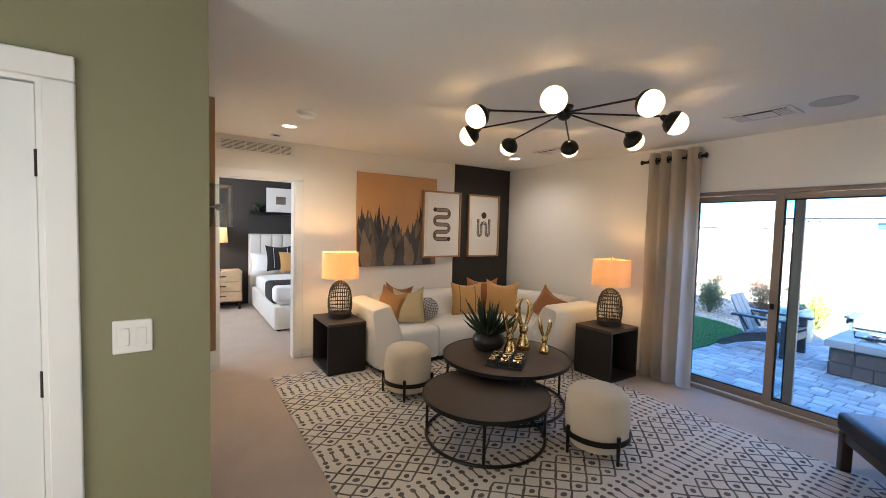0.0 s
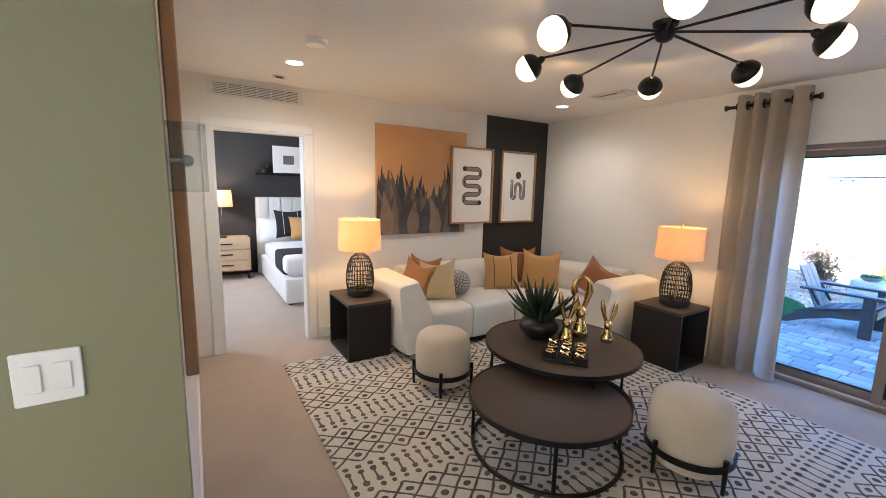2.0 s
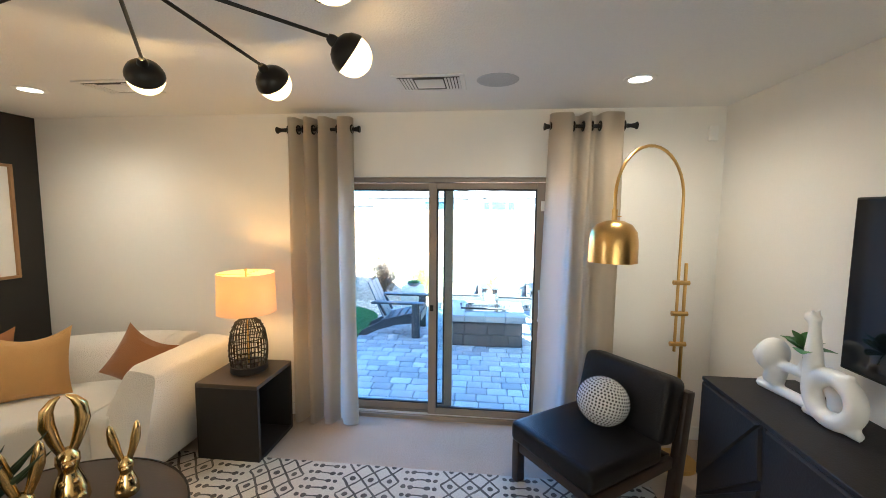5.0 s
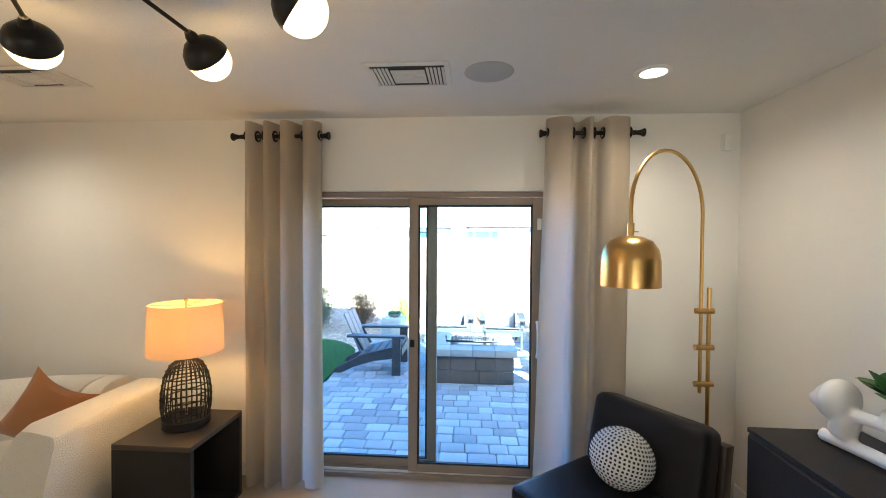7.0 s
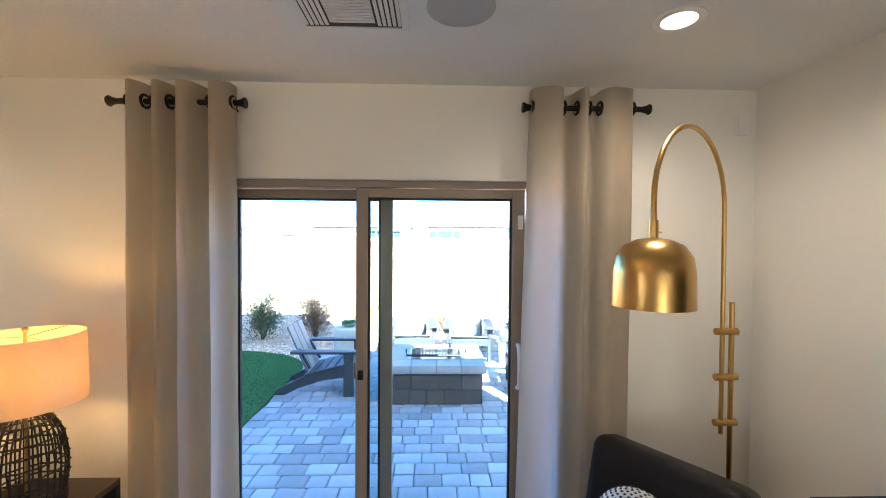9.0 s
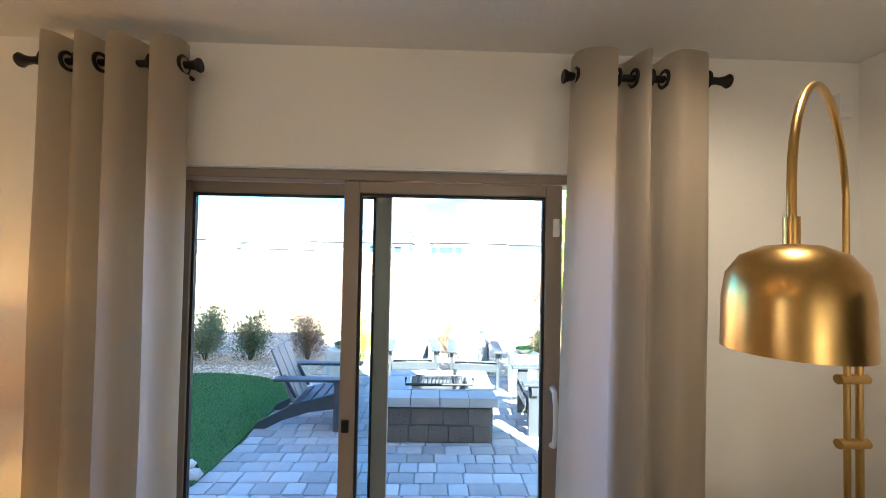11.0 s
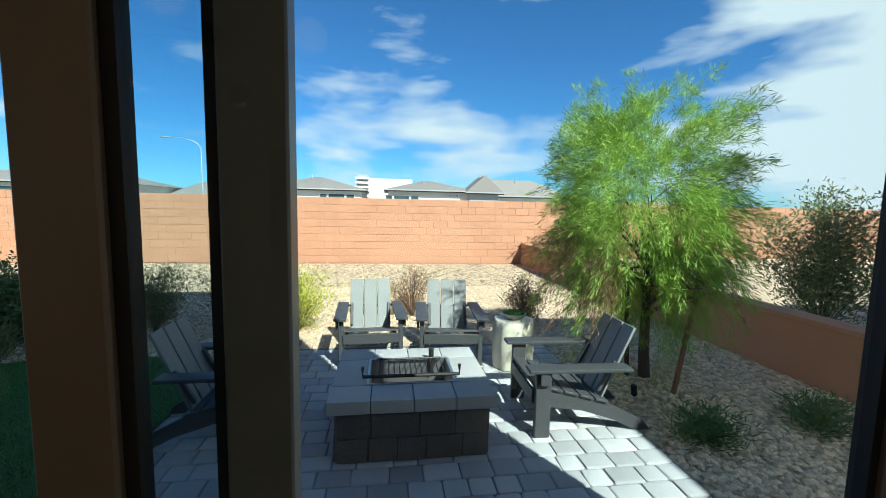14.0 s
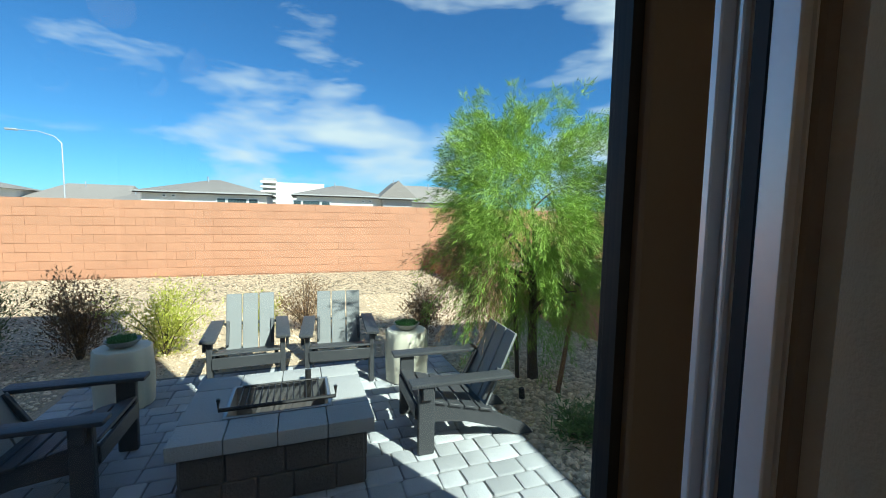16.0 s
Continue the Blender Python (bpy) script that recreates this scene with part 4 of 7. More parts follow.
cushion(3.86, 5.05, 0.65, 0.42, 0.42, 0.13, -12, 0, -40, M["rust"], "rust brown velvet scatter cushion on the sofa", 0.05)
cushion(3.98, 4.78, 0.63, 0.44, 0.44, 0.14, -14, 0, -52, M["mustard"], "mustard linen scatter cushion on the sofa", 0.06)
cushion(4.27, 4.25, 0.60, 0.38, 0.38, 0.12, -12, 28, -80, M["rust"], "rust brown velvet cushion leaning in the corner", 0.03)


# wall art
def canvas_material():
    m = mat("painted canvas", (0.55, 0.315, 0.135), 0.85, var=0.06, scale=3, fine=0.03, bump=0.2, bscale=400)
    return m


art = thing("canvas_painting", pose(2.27, NY - 0.001, 1.03), "large canvas painting of grey agave leaves on peach", "painting")
part("canvas", B(0, 1.14, -0.032, 0, 0, 1.165, 0.003), canvas_material(), art, "peach painted canvas")
leaf_mats = [mat("painted leaf", c, 0.85, var=0.55, scale=5, fine=0.12) for c in ((0.050, 0.052, 0.062), (0.10, 0.092, 0.088), (0.17, 0.135, 0.105), (0.075, 0.072, 0.075), (0.24, 0.175, 0.12))]
rng = random.Random(4)
for k in range(5):
    bm = bmesh.new()
    for i in range((32, 26, 20, 22, 5)[k]):
        x = rng.uniform(0.0, 1.14)
        h = rng.uniform(0.44, 0.70) * (0.92 + 0.14 * math.sin(x * 7 + 1)) + (0.12, 0.07, -0.02, -0.10, -0.16)[k]
        h = min(h, 0.86)
        w = rng.uniform(0.055, 0.105) * (1 + 0.04 * k)
        lean = rng.uniform(-0.12, 0.12)
        yy = -0.0335 - 0.0008 * k - 0.00003 * i
        pts = []
        for sgn in (-1, 1):
            col = []
            for q in range(7):
                t = q / 6
                ww = w * (1 - t) ** 0.75 * (0.45 + 2.2 * t * (1 - t))
                xx = min(1.138, max(0.002, x + lean * t * t + sgn * ww))
                col.append((xx, yy, max(0.004, h * t + 0.004)))
            pts.append(col)
        L0 = [bm.verts.new(p) for p in pts[0]]
        L1 = [bm.verts.new(p) for p in pts[1]]
        for q in range(6):
            bm.faces.new((L0[q], L1[q], L1[q + 1], L0[q + 1]))
    part("painted_leaves", bm, leaf_mats[k], art, "grey brown painted agave leaves")


def framed_print(x0, x1, z0, z1, y, label):
    t = thing("framed_print", pose((x0 + x1) / 2, y, (z0 + z1) / 2), label, "framed print", "framed abstract prints")
    w, h, k = (x1 - x0) / 2, (z1 - z0) / 2, 0.022
    f = bmesh.new()
    box(f, -w, -w + k, -0.035, 0, -h, h, 0.002)
    box(f, w - k, w, -0.035, 0, -h, h, 0.002)
    box(f, -w + k, w - k, -0.035, 0, h - k, h, 0.002)
    box(f, -w + k, w - k, -0.035, 0, -h, -h + k, 0.002)
    part("frame", f, M["picture_oak"], t, "oak frame")
    part("mount", B(-w + k, w - k, -0.012, -0.004, -h + k, h - k), M["paper"], t, "white mount")
    part("sheet", B(-w + 0.07, w - 0.07, -0.018, -0.0125, -h + 0.08, h - 0.08), M["paper"], t, "raised white paper")
    return t


def ribbon(pts, width, y, parent, label="", ink="ink"):
    bm = bmesh.new()
    pts = [Vector((a, b)) for a, b in pts]
    l, r = [], []
    for i, p in enumerate(pts):
        d = (pts[min(i + 1, len(pts) - 1)] - pts[max(i - 1, 0)]).normalized()
        n = Vector((-d.y, d.x)) * width / 2
        l.append(bm.verts.new((p.x + n.x, y, p.y + n.y)))
        r.append(bm.verts.new((p.x - n.x, y, p.y - n.y)))
    for i in range(len(pts) - 1):
        bm.faces.new((l[i], r[i], r[i + 1], l[i + 1]))
    return part("ink_line", bm, M[ink], parent, label)


def arc(cx, cz, r, a0, a1, n=12):
    return [(cx + r * math.cos(radians(a0 + (a1 - a0) * i / n)), cz + r * math.sin(radians(a0 + (a1 - a0) * i / n))) for i in range(n + 1)]


def disc(cx, cz, r, y, parent):
    bm = bmesh.new()
    vs = [bm.verts.new((cx + r * math.cos(a), y, cz + r * math.sin(a))) for a in [2 * math.pi * k / 24 for k in range(24)]]
    bm.faces.new(vs)
    return part("ink_dot", bm, M["ink"], parent)


p1 = framed_print(3.18, 3.80, 1.13, 2.035, NY - 0.036, "oak framed print of a dark winding ribbon")
serp = [(-0.09, 0.20), (0.07, 0.20)] + arc(0.07, 0.15, 0.05, 90, -90)[1:] + [(-0.07, 0.10)] + arc(-0.07, 0.05, 0.05, 90, 270)[1:] + [(0.07, 0.0)] + arc(0.07, -0.05, 0.05, 90, -90)[1:] + [(-0.07, -0.10)] + arc(-0.07, -0.15, 0.05, 90, 270)[1:] + [(0.09, -0.20)]
for off in (-0.024, 0.022):
    ribbon([(x, z + off) for x, z in serp], 0.009, -0.0192 - 0.0001 * (off + 0.02), p1, "dark ribbon line")
ribbon(serp, 0.052, -0.0186, p1, "grey brown ribbon fill", "ink_wash")
disc(-0.115, 0.20, 0.03, -0.0195, p1)
disc(0.115, -0.20, 0.03, -0.0195, p1)
p2 = framed_print(3.955, 4.545, 1.125, 2.035, NY - 0.006, "oak framed print of dark looping arches")
disc(0.0, 0.155, 0.048, -0.0195, p2)
for off in (-0.016, 0.0, 0.016):
    w = 0.105 + off
    pts = [(-w, 0.10), (-w, -0.10)] + arc(-0.075, -0.11, 0.03 + off, 180, 360) + [(-0.045 + off, 0.0)] + arc(0.0, 0.0, 0.045 - off, 180, 0) + [(0.045 - off, -0.11)] + arc(0.075, -0.11, 0.03 + off, 180, 360) + [(w, 0.10)]
    ribbon(pts, 0.012, -0.0192, p2, "dark arch line")


# ceiling things
ch = thing("chandelier", pose(2.805, 2.855, H), "black sputnik ceiling light with eight glowing opal globes", "chandelier")
part("canopy", L([(0, -0.0), (0.065, 0.0), (0.06, -0.02), (0.03, -0.03), (0, -0.03)], 28), M["black_metal"], ch)
part("hub", ball(0.052, (0, 0, -0.055), 20, (1, 1, 0.9)), M["black_metal"], ch)
for k in range(8):
    a = radians(36 + 45 * k)
    c, s = math.cos(a), math.sin(a)
    tip = Vector((0.625 * c, 0.625 * s, -0.117))
    arm_o = part("arm", T([(0.03 * c, 0.03 * s, -0.050), tip], 0.007, 8), M["black_metal"], ch)
    ax = Vector((0.86 * c, 0.86 * s, -0.50)).normalized()
    centre = tip + ax * 0.105
    q = ax.to_track_quat("Z", "Y").to_matrix().to_4x4()
    cup = L([(0.012, -0.105), (0.020, -0.09), (0.022, -0.075), (0.045, -0.066), (0.066, -0.045), (0.0765, -0.022), (0.0785, -0.010), (0.076, -0.010), (0.07, -0.03), (0.0, -0.03)], 24)
    bmesh.ops.transform(cup, matrix=Matrix.Translation(centre) @ q, verts=cup.verts[:])
    part("cup", cup, M["black_metal"], arm_o)
    part("globe", ball(0.075, centre, 24), M["globe"], arm_o, "glowing opal glass globe")


def downlight(x, y):
    t = thing("downlight", pose(x, y, H), "lit white recessed ceiling downlight", "downlight", "ceiling downlights")
    part("ring", L([(0.060, -0.006), (0.085, -0.004), (0.088, 0.0), (0.058, 0.0), (0.060, -0.006)], 36), M["white_plastic"], t)
    part("lens", L([(0, -0.003), (0.059, -0.004), (0.059, -0.001), (0, -0.001)], 36), M["downlight"], t, "glowing lens")


for x, y in ((1.32, 4.78), (4.03, 4.66), (4.12, 0.92)):
    downlight(x, y)


def vent(x, y, w, d, turn):
    t = thing("ceiling_vent", pose(x, y, H, 0, 0, turn), "white louvred ceiling air vent", "air vent", "ceiling vents")
    part("backing", B(-w / 2 + 0.02, w / 2 - 0.02, -d / 2 + 0.02, d / 2 - 0.02, -0.004, -0.001), M["vent_dark"], t, "dark duct opening")
    f = bmesh.new()
    for a in ((-w / 2, w / 2, -d / 2, -d / 2 + 0.028), (-w / 2, w / 2, d / 2 - 0.028, d / 2), (-w / 2, -w / 2 + 0.028, -d / 2 + 0.028, d / 2 - 0.028), (w / 2 - 0.028, w / 2, -d / 2 + 0.028, d / 2 - 0.028)):
        box(f, *a, -0.010, -0.0005, 0.002)
    part("frame", f, M["vent"], t)
    n = 9
    for i in range(n):
        yy = -d * 0.24 + d * 0.48 * i / (n - 1)
        b = B(-w * 0.20, w * 0.20, yy - 0.007, yy + 0.005, -0.012, -0.009)
        part("slat", b, M["vent"], t)
    for sx in (-1, 1):
        for i in range(5):
            xx = sx * (w * 0.235 + i * w * 0.045)
            part("slat", B(xx - 0.006, xx + 0.006, -d * 0.33, d * 0.33, -0.012, -0.008), M["vent"], t)
    return t


vent(4.09, 2.10, 0.41, 0.29, 90)
vent(4.02, 4.02, 0.40, 0.26, 90)
t = thing("ceiling_speaker", pose(4.08, 1.71, H), "round grey in-ceiling speaker grille", "speaker")
part("grille", L([(0, -0.008), (0.105, -0.007), (0.118, -0.003), (0.12, 0.0), (0, 0)], 40), M["speaker"], t)
t = thing("smoke_detector", pose(1.33, 4.22, H), "white round smoke detector on the ceiling", "smoke detector")
part("base", L([(0, 0), (0.075, 0), (0.075, -0.012), (0.07, -0.016), (0, -0.016)], 32), M["white_plastic"], t)
part("dome", L([(0.066, -0.016), (0.058, -0.035), (0.03, -0.045), (0, -0.046)], 32), M["white_plastic"], t)
t = thing("fire_sprinkler", pose(1.29, 5.25, H), "white ceiling sensor with a dark slot", "ceiling sensor")
part("body", B(-0.05, 0.05, -0.025, 0.025, -0.028, 0.0, 0.006, 2), M["white_plastic"], t)
part("slot", B(-0.03, 0.03, -0.027, -0.0255, -0.022, -0.010), M["vent_dark"], t)

# return air grille over the bedroom door
g = thing("return_grille", pose(1.16, NY, 2.345), "long white louvred return air grille above the doorway", "air grille")
part("frame", B(-0.385, 0.385, -0.012, -0.001, -0.062, 0.062, 0.003), M["vent"], g)
for i in range(6):
    x = -0.345 + 0.115 * i
    cell = part("louvre_bay", B(x + 0.004, x + 0.111, -0.0125, -0.0121, -0.046, 0.046), M["vent_dark"], g)
    for j in range(7):
        z = -0.042 + 0.0135 * j
        part("slat", B(x + 0.004, x + 0.111, -0.018, -0.0128, z, z + 0.008), M["vent"], cell)

# light switch plate on the sage wall
t = thing("light_switch", pose(0.32, GY, 1.105), "white two-gang light switch plate on the sage wall", "light switch")
part("plate", B(-0.060, 0.060, -0.007, -0.0005, -0.062, 0.062, 0.003), M["white_plastic"], t)
part("rocker", B(-0.042, -0.010, -0.012, -0.007, -0.033, 0.033, 0.002), M["white_plastic"], t)
part("rocker", B(0.010, 0.042, -0.011, -0.007, -0.033, 0.033, 0.002), M["white_plastic"], t)

# alarm sensor high in the corner
t = thing("alarm_sensor", pose(EX, 0.195, 2.20), "small white alarm sensor high on the wall", "alarm sensor")
part("body", B(-0.035, -0.0005, -0.028, 0.028, 0, 0.10, 0.008, 2), M["white_plastic"], t)
part("lens", B(-0.038, -0.035, -0.018, 0.018, 0.02, 0.05, 0.001), M["ceramic"], t)


# curtains on short rods
def curtain(fold, lead, seed, label):
    """Cloth hung in deep folds: fold is its line in plan, from the edge beside the glass to the outer edge; lead is how far that edge swings out at the floor."""
    t = thing("curtain", pose(0, 0, 0), label, "curtain", "patio door curtains")
    n, nz, sub = len(fold), 18, 7
    plan = []
    for i in range(n - 1):
        p = [Vector((*fold[min(max(i + k - 1, 0), n - 1)], 0)) for k in range(4)]
        for j in range(sub):
            q = j / sub
            plan.append(0.5 * ((2 * p[1]) + (p[2] - p[0]) * q + (2 * p[0] - 5 * p[1] + 4 * p[2] - p[3]) * q * q + (3 * p[1] - p[0] - 3 * p[2] + p[3]) * q ** 3))
    plan.append(Vector((*fold[-1], 0)))
    bm = bmesh.new()
    rows = []
    for k in range(nz + 1):
        d = k / nz
        row = []
        for i, p in enumerate(plan):
            u = i / (len(plan) - 1)
            yy = p.x + lead * d * (1 - u) ** 2 + 0.014 * d * noise.noise((u * 5, d * 3, seed))
            xx = 4.64 + (p.y - 4.64) * (1 - 0.18 * d) + 0.012 * d * noise.noise((u * 7, d * 2.5, seed + 4))
            row.append(bm.verts.new((xx, yy, 2.375 - 2.355 * d)))
        rows.append(row)
    for a, b in zip(rows, rows[1:]):
        for i in range(len(plan) - 1):
            bm.faces.new((a[i], a[i + 1], b[i + 1], b[i]))
    part("cloth", bm, M["curtain"], t, "taupe linen in deep folds")
    return t


FOLD_NORTH = [(2.80, 4.70), (2.76, 4.67), (2.762, 4.61), (2.81, 4.578), (2.86, 4.60), (2.878, 4.67), (2.90, 4.70), (2.92, 4.64), (2.95, 4.578), (3.0, 4.585), (3.02, 4.66), (3.04, 4.70),
              (3.06, 4.63), (3.085, 4.578), (3.12, 4.60), (3.137, 4.68), (3.16, 4.70), (3.18, 4.61), (3.215, 4.578), (3.248, 4.62), (3.245, 4.69)]
FOLD_SOUTH = [(1.295, 4.71), (1.325, 4.68), (1.32, 4.61), (1.26, 4.578), (1.19, 4.585), (1.162, 4.65), (1.145, 4.70), (1.115, 4.69), (1.095, 4.61), (1.068, 4.578), (1.045, 4.63), (1.03, 4.69),
              (1.0, 4.70), (0.985, 4.62), (0.955, 4.578), (0.90, 4.582), (0.845, 4.60), (0.825, 4.65), (0.832, 4.70)]
for e0, e1, fold, lead, s in ((2.70, 3.345, FOLD_NORTH, -0.02, 3), (0.74, 1.37, FOLD_SOUTH, 0.075, 8)):
    rod = thing("curtain_rod", pose(4.638, (e0 + e1) / 2, 2.29), "short black metal curtain rod with flared ends", "curtain rod", "curtain rods")
    hl = (e1 - e0) / 2
    part("rod", T([(0, -hl + 0.06, 0), (0, hl - 0.06, 0)], 0.013, 12), M["black_metal"], rod)
    for sg in (-1, 1):
        f = L([(0.0, 0.0), (0.024, 0.0), (0.026, 0.006), (0.018, 0.02), (0.013, 0.045), (0.015, 0.07), (0.0, 0.072)], 18)
        bmesh.ops.transform(f, matrix=Matrix.Translation((0, sg * hl, 0)) @ Matrix.Rotation(radians(90 * sg), 4, "X"), verts=f.verts[:])
        part("finial", f, M["black_metal"], rod)
        part("bracket", T([(0.0, sg * (hl - 0.10), 0), (0.121, sg * (hl - 0.10), 0.0)], 0.008, 8), M["black_metal"], rod)
    for (ya, xa), (yb, xb) in zip(fold, fold[1:]):
        if (xa - 4.64) * (xb - 4.64) < 0:
            # a ring where the cloth crosses the rod
            q = (4.64 - xa) / (xb - xa)
            yy = ya + (yb - ya) * q - (e0 + e1) / 2
            tor = T([(0.030 * math.cos(a), yy, 0.030 * math.sin(a)) for a in [2 * math.pi * q / 20 for q in range(21)]], 0.007, 6)
            part("grommet", tor, M["black_metal"], rod, "black grommet ring")
    curtain(fold, lead, s, "floor-length taupe linen curtain hanging in folds")

# brass arc floor lamp
al = thing("floor_lamp", pose(4.44, 0.46, 0.0), "brass arc floor lamp with dome shade and clamped poles", "floor lamp")
part("base", L([(0, 0), (0.14, 0), (0.14, 0.018), (0.136, 0.024), (0, 0.024)], 36), M["brass"], al)
part("pole", T([(0, 0, 0.024), (0, 0, 1.37)], 0.011, 10), M["brass"], al)
dirv = Vector((-0.46, 0.63, 0)).normalized()
arcp = [Vector((-0.004, 0.045, 0.78)), Vector((-0.004, 0.045, 1.20)), Vector((-0.004, 0.045, 1.55))]
Rr = 0.335
top0 = Vector((-0.004, 0.045, 1.78))
for i in range(0, 19):
    a = math.pi * i / 18
    arcp.append(top0 + dirv * (Rr * (1 - math.cos(a))) + Vector((0, 0, Rr * 0.92 * math.sin(a))))
end = arcp[-1]
arcp.append(end + Vector((0, 0, -0.09)))
part("arc", T(arcp, 0.0095, 10), M["brass"], al)
for z in (0.83, 1.035, 1.24):
    part("clamp", T([(0.0, -0.025, z), (-0.004, 0.075, z)], 0.016, 12), M["brass"], al)
sc = arcp[-1]
part("neck", T([(sc.x, sc.y, sc.z - 0.045), (sc.x, sc.y, sc.z + 0.02)], 0.016, 12), M["brass"], al)
part("switch_key", T([(sc.x, sc.y, sc.z - 0.02), (sc.x + 0.03, sc.y - 0.045, sc.z - 0.02)], 0.004, 6), M["brass"], al)
zt = sc.z - 0.04
part("shade", L([(0.012, zt), (0.05, zt - 0.004), (0.095, zt - 0.025), (0.122, zt - 0.065), (0.130, zt - 0.12), (0.132, zt - 0.235), (0.129, zt - 0.235), (0.127, zt - 0.12), (0.118, zt - 0.068), (0.09, zt - 0.03), (0.0, zt - 0.012)], 44, sc.x, sc.y), M["brass"], al, "brushed brass dome shade")

# leather lounge chair, facing the coffee table
lc = thing("lounge_chair", pose(4.10, 1.10, 0.0, 0, 0, 36), "low black leather armless lounge chair with dark walnut frame", "lounge chair")
w, dpt = 0.31, 0.33
part("seat", B(-w + 0.0, w, -dpt + 0.10, dpt + 0.05, 0.27, 0.40, 0.045, 4), M["leather"], lc, "black leather seat cushion")
b = B(-w, w, -dpt - 0.04, -dpt + 0.15, 0.33, 0.735, 0.07, 5)
bmesh.ops.rotate(b, verts=b.verts[:], cent=(0, -dpt, 0.38), matrix=Matrix.Rotation(radians(14), 3, "X"))
part("backrest", b, M["leather"], lc, "black leather back cushion")
for sx in (-1, 1):
    part("leg", B(sx * (w - 0.03) - 0.028, sx * (w - 0.03) + 0.028, dpt - 0.03, dpt + 0.03, 0.0, 0.27, 0.01, 2), M["walnut"], lc)
    lg = B(sx * (w - 0.005) - 0.028, sx * (w - 0.005) + 0.028, -dpt - 0.06, -dpt + 0.02, 0.0, 0.66, 0.012, 2)
    bmesh.ops.rotate(lg, verts=lg.verts[:], cent=(0, -dpt, 0.0), matrix=Matrix.Rotation(radians(8), 3, "X"))
    part("leg", lg, M["walnut"], lc)
    part("side_rail", B(sx * (w - 0.02) - 0.02, sx * (w - 0.02) + 0.02, -dpt, dpt, 0.205, 0.275, 0.01, 2), M["walnut"], lc)
part("front_rail", B(-w + 0.03, w - 0.03, dpt - 0.02, dpt + 0.02, 0.205, 0.275, 0.008, 2), M["walnut"], lc)
part("back_rail", B(-w + 0.03, w - 0.03, -dpt - 0.02, -dpt + 0.02, 0.205, 0.275, 0.008, 2), M["walnut"], lc)
ball_cushion(0.155, pose(4.18, 1.02, 0.530, 15, 0, 20), "bed_white", "black_fabric", "cream knitted ball cushion with dark dots on the chair", 24, 48)

# media cabinet and television
cab = thing("media_cabinet", pose(2.94, SY + 0.015, 0.0), "black wooden media cabinet with angled faceted door fronts", "cabinet")
cw, cd, chh = 0.99, 0.465, 0.82
part("body", B(-cw, cw, 0, cd - 0.022, 0.13, chh - 0.022, 0.003), M["cabinet"], cab)
part("top", B(-cw, cw, 0, cd, chh - 0.022, chh, 0.003), M["cabinet"], cab)
for i in range(4):
    x0, x1 = -cw + 0.004 + i * cw / 2, -cw + (i + 1) * cw / 2 - 0.004
    dr = part("door", B(x0, x1, cd - 0.0215, cd - 0.008, 0.135, chh - 0.026, 0.002), M["cabinet"], cab)
    for tri in (((x0, 0.135), (x1, 0.135), (x0, 0.52)), ((x1, chh - 0.026), (x0 + 0.03, chh - 0.026), (x1, 0.26)), ((x0, 0.56), (x1 - 0.03, 0.17), (x0 + 0.02, chh - 0.03))):
        bm = bmesh.new()
        cxm = sum(p[0] for p in tri) / 3
        czm = sum(p[1] for p in tri) / 3
        lo = [bm.verts.new((px, cd - 0.0079, pz)) for px, pz in tri]
        hi = [bm.verts.new((px + (cxm - px) * 0.06, cd + 0.004, pz + (czm - pz) * 0.06)) for px, pz in tri]
        for q in range(3):
            bm.faces.new((lo[q], lo[(q + 1) % 3], hi[(q + 1) % 3], hi[q]))
        bm.faces.new(hi)
        part("facet", bm, M["cabinet"], dr, "raised angled facet")
for sx in (-1, 1):
    for yy in (0.05, cd - 0.06):
        part("leg", T([(sx * (cw - 0.08), yy, 0.0), (sx * (cw - 0.08), yy, 0.13)], [0.014, 0.02], 10), M["black_metal"], cab)

tv = thing("television", pose(2.95, SY + 0.03, 1.39), "large black wall-mounted television, switched off", "television")
part("housing", B(-0.66, 0.66, 0.0, 0.045, -0.375, 0.375, 0.006, 2), M["black_metal"], tv)
part("screen", B(-0.652, 0.652, 0.0455, 0.048, -0.365, 0.365), M["screen"], tv, "dark glossy screen")
part("wall_mount", B(-0.2, 0.2, -0.028, 0.0, -0.15, 0.15), M["black_metal"], tv)


# white ceramic animal vases
def merged(name, blobs, tubes, m, label, category, voxel=0.009):
    bm = bmesh.new()
    for c, r, sq in blobs:
        me = bmesh.ops.create_uvsphere(bm, u_segments=16, v_segments=10, radius=r)
        for v in me["verts"]:
            v.co = Vector((v.co.x * sq[0] + c[0], v.co.y * sq[1] + c[1], v.co.z * sq[2] + c[2]))
    for pts, rad in tubes:
        tube(bm, pts, rad, 12)
    o = single(name, bm, M["ceramic"], m, label, category)
    rm = o.modifiers.new("fuse", "REMESH")
    rm.mode, rm.voxel_size, rm.use_smooth_shade = "VOXEL", voxel, True
    sm = o.modifiers.new("smooth", "SMOOTH")
    sm.factor, sm.iterations = 0.5, 4
    return o


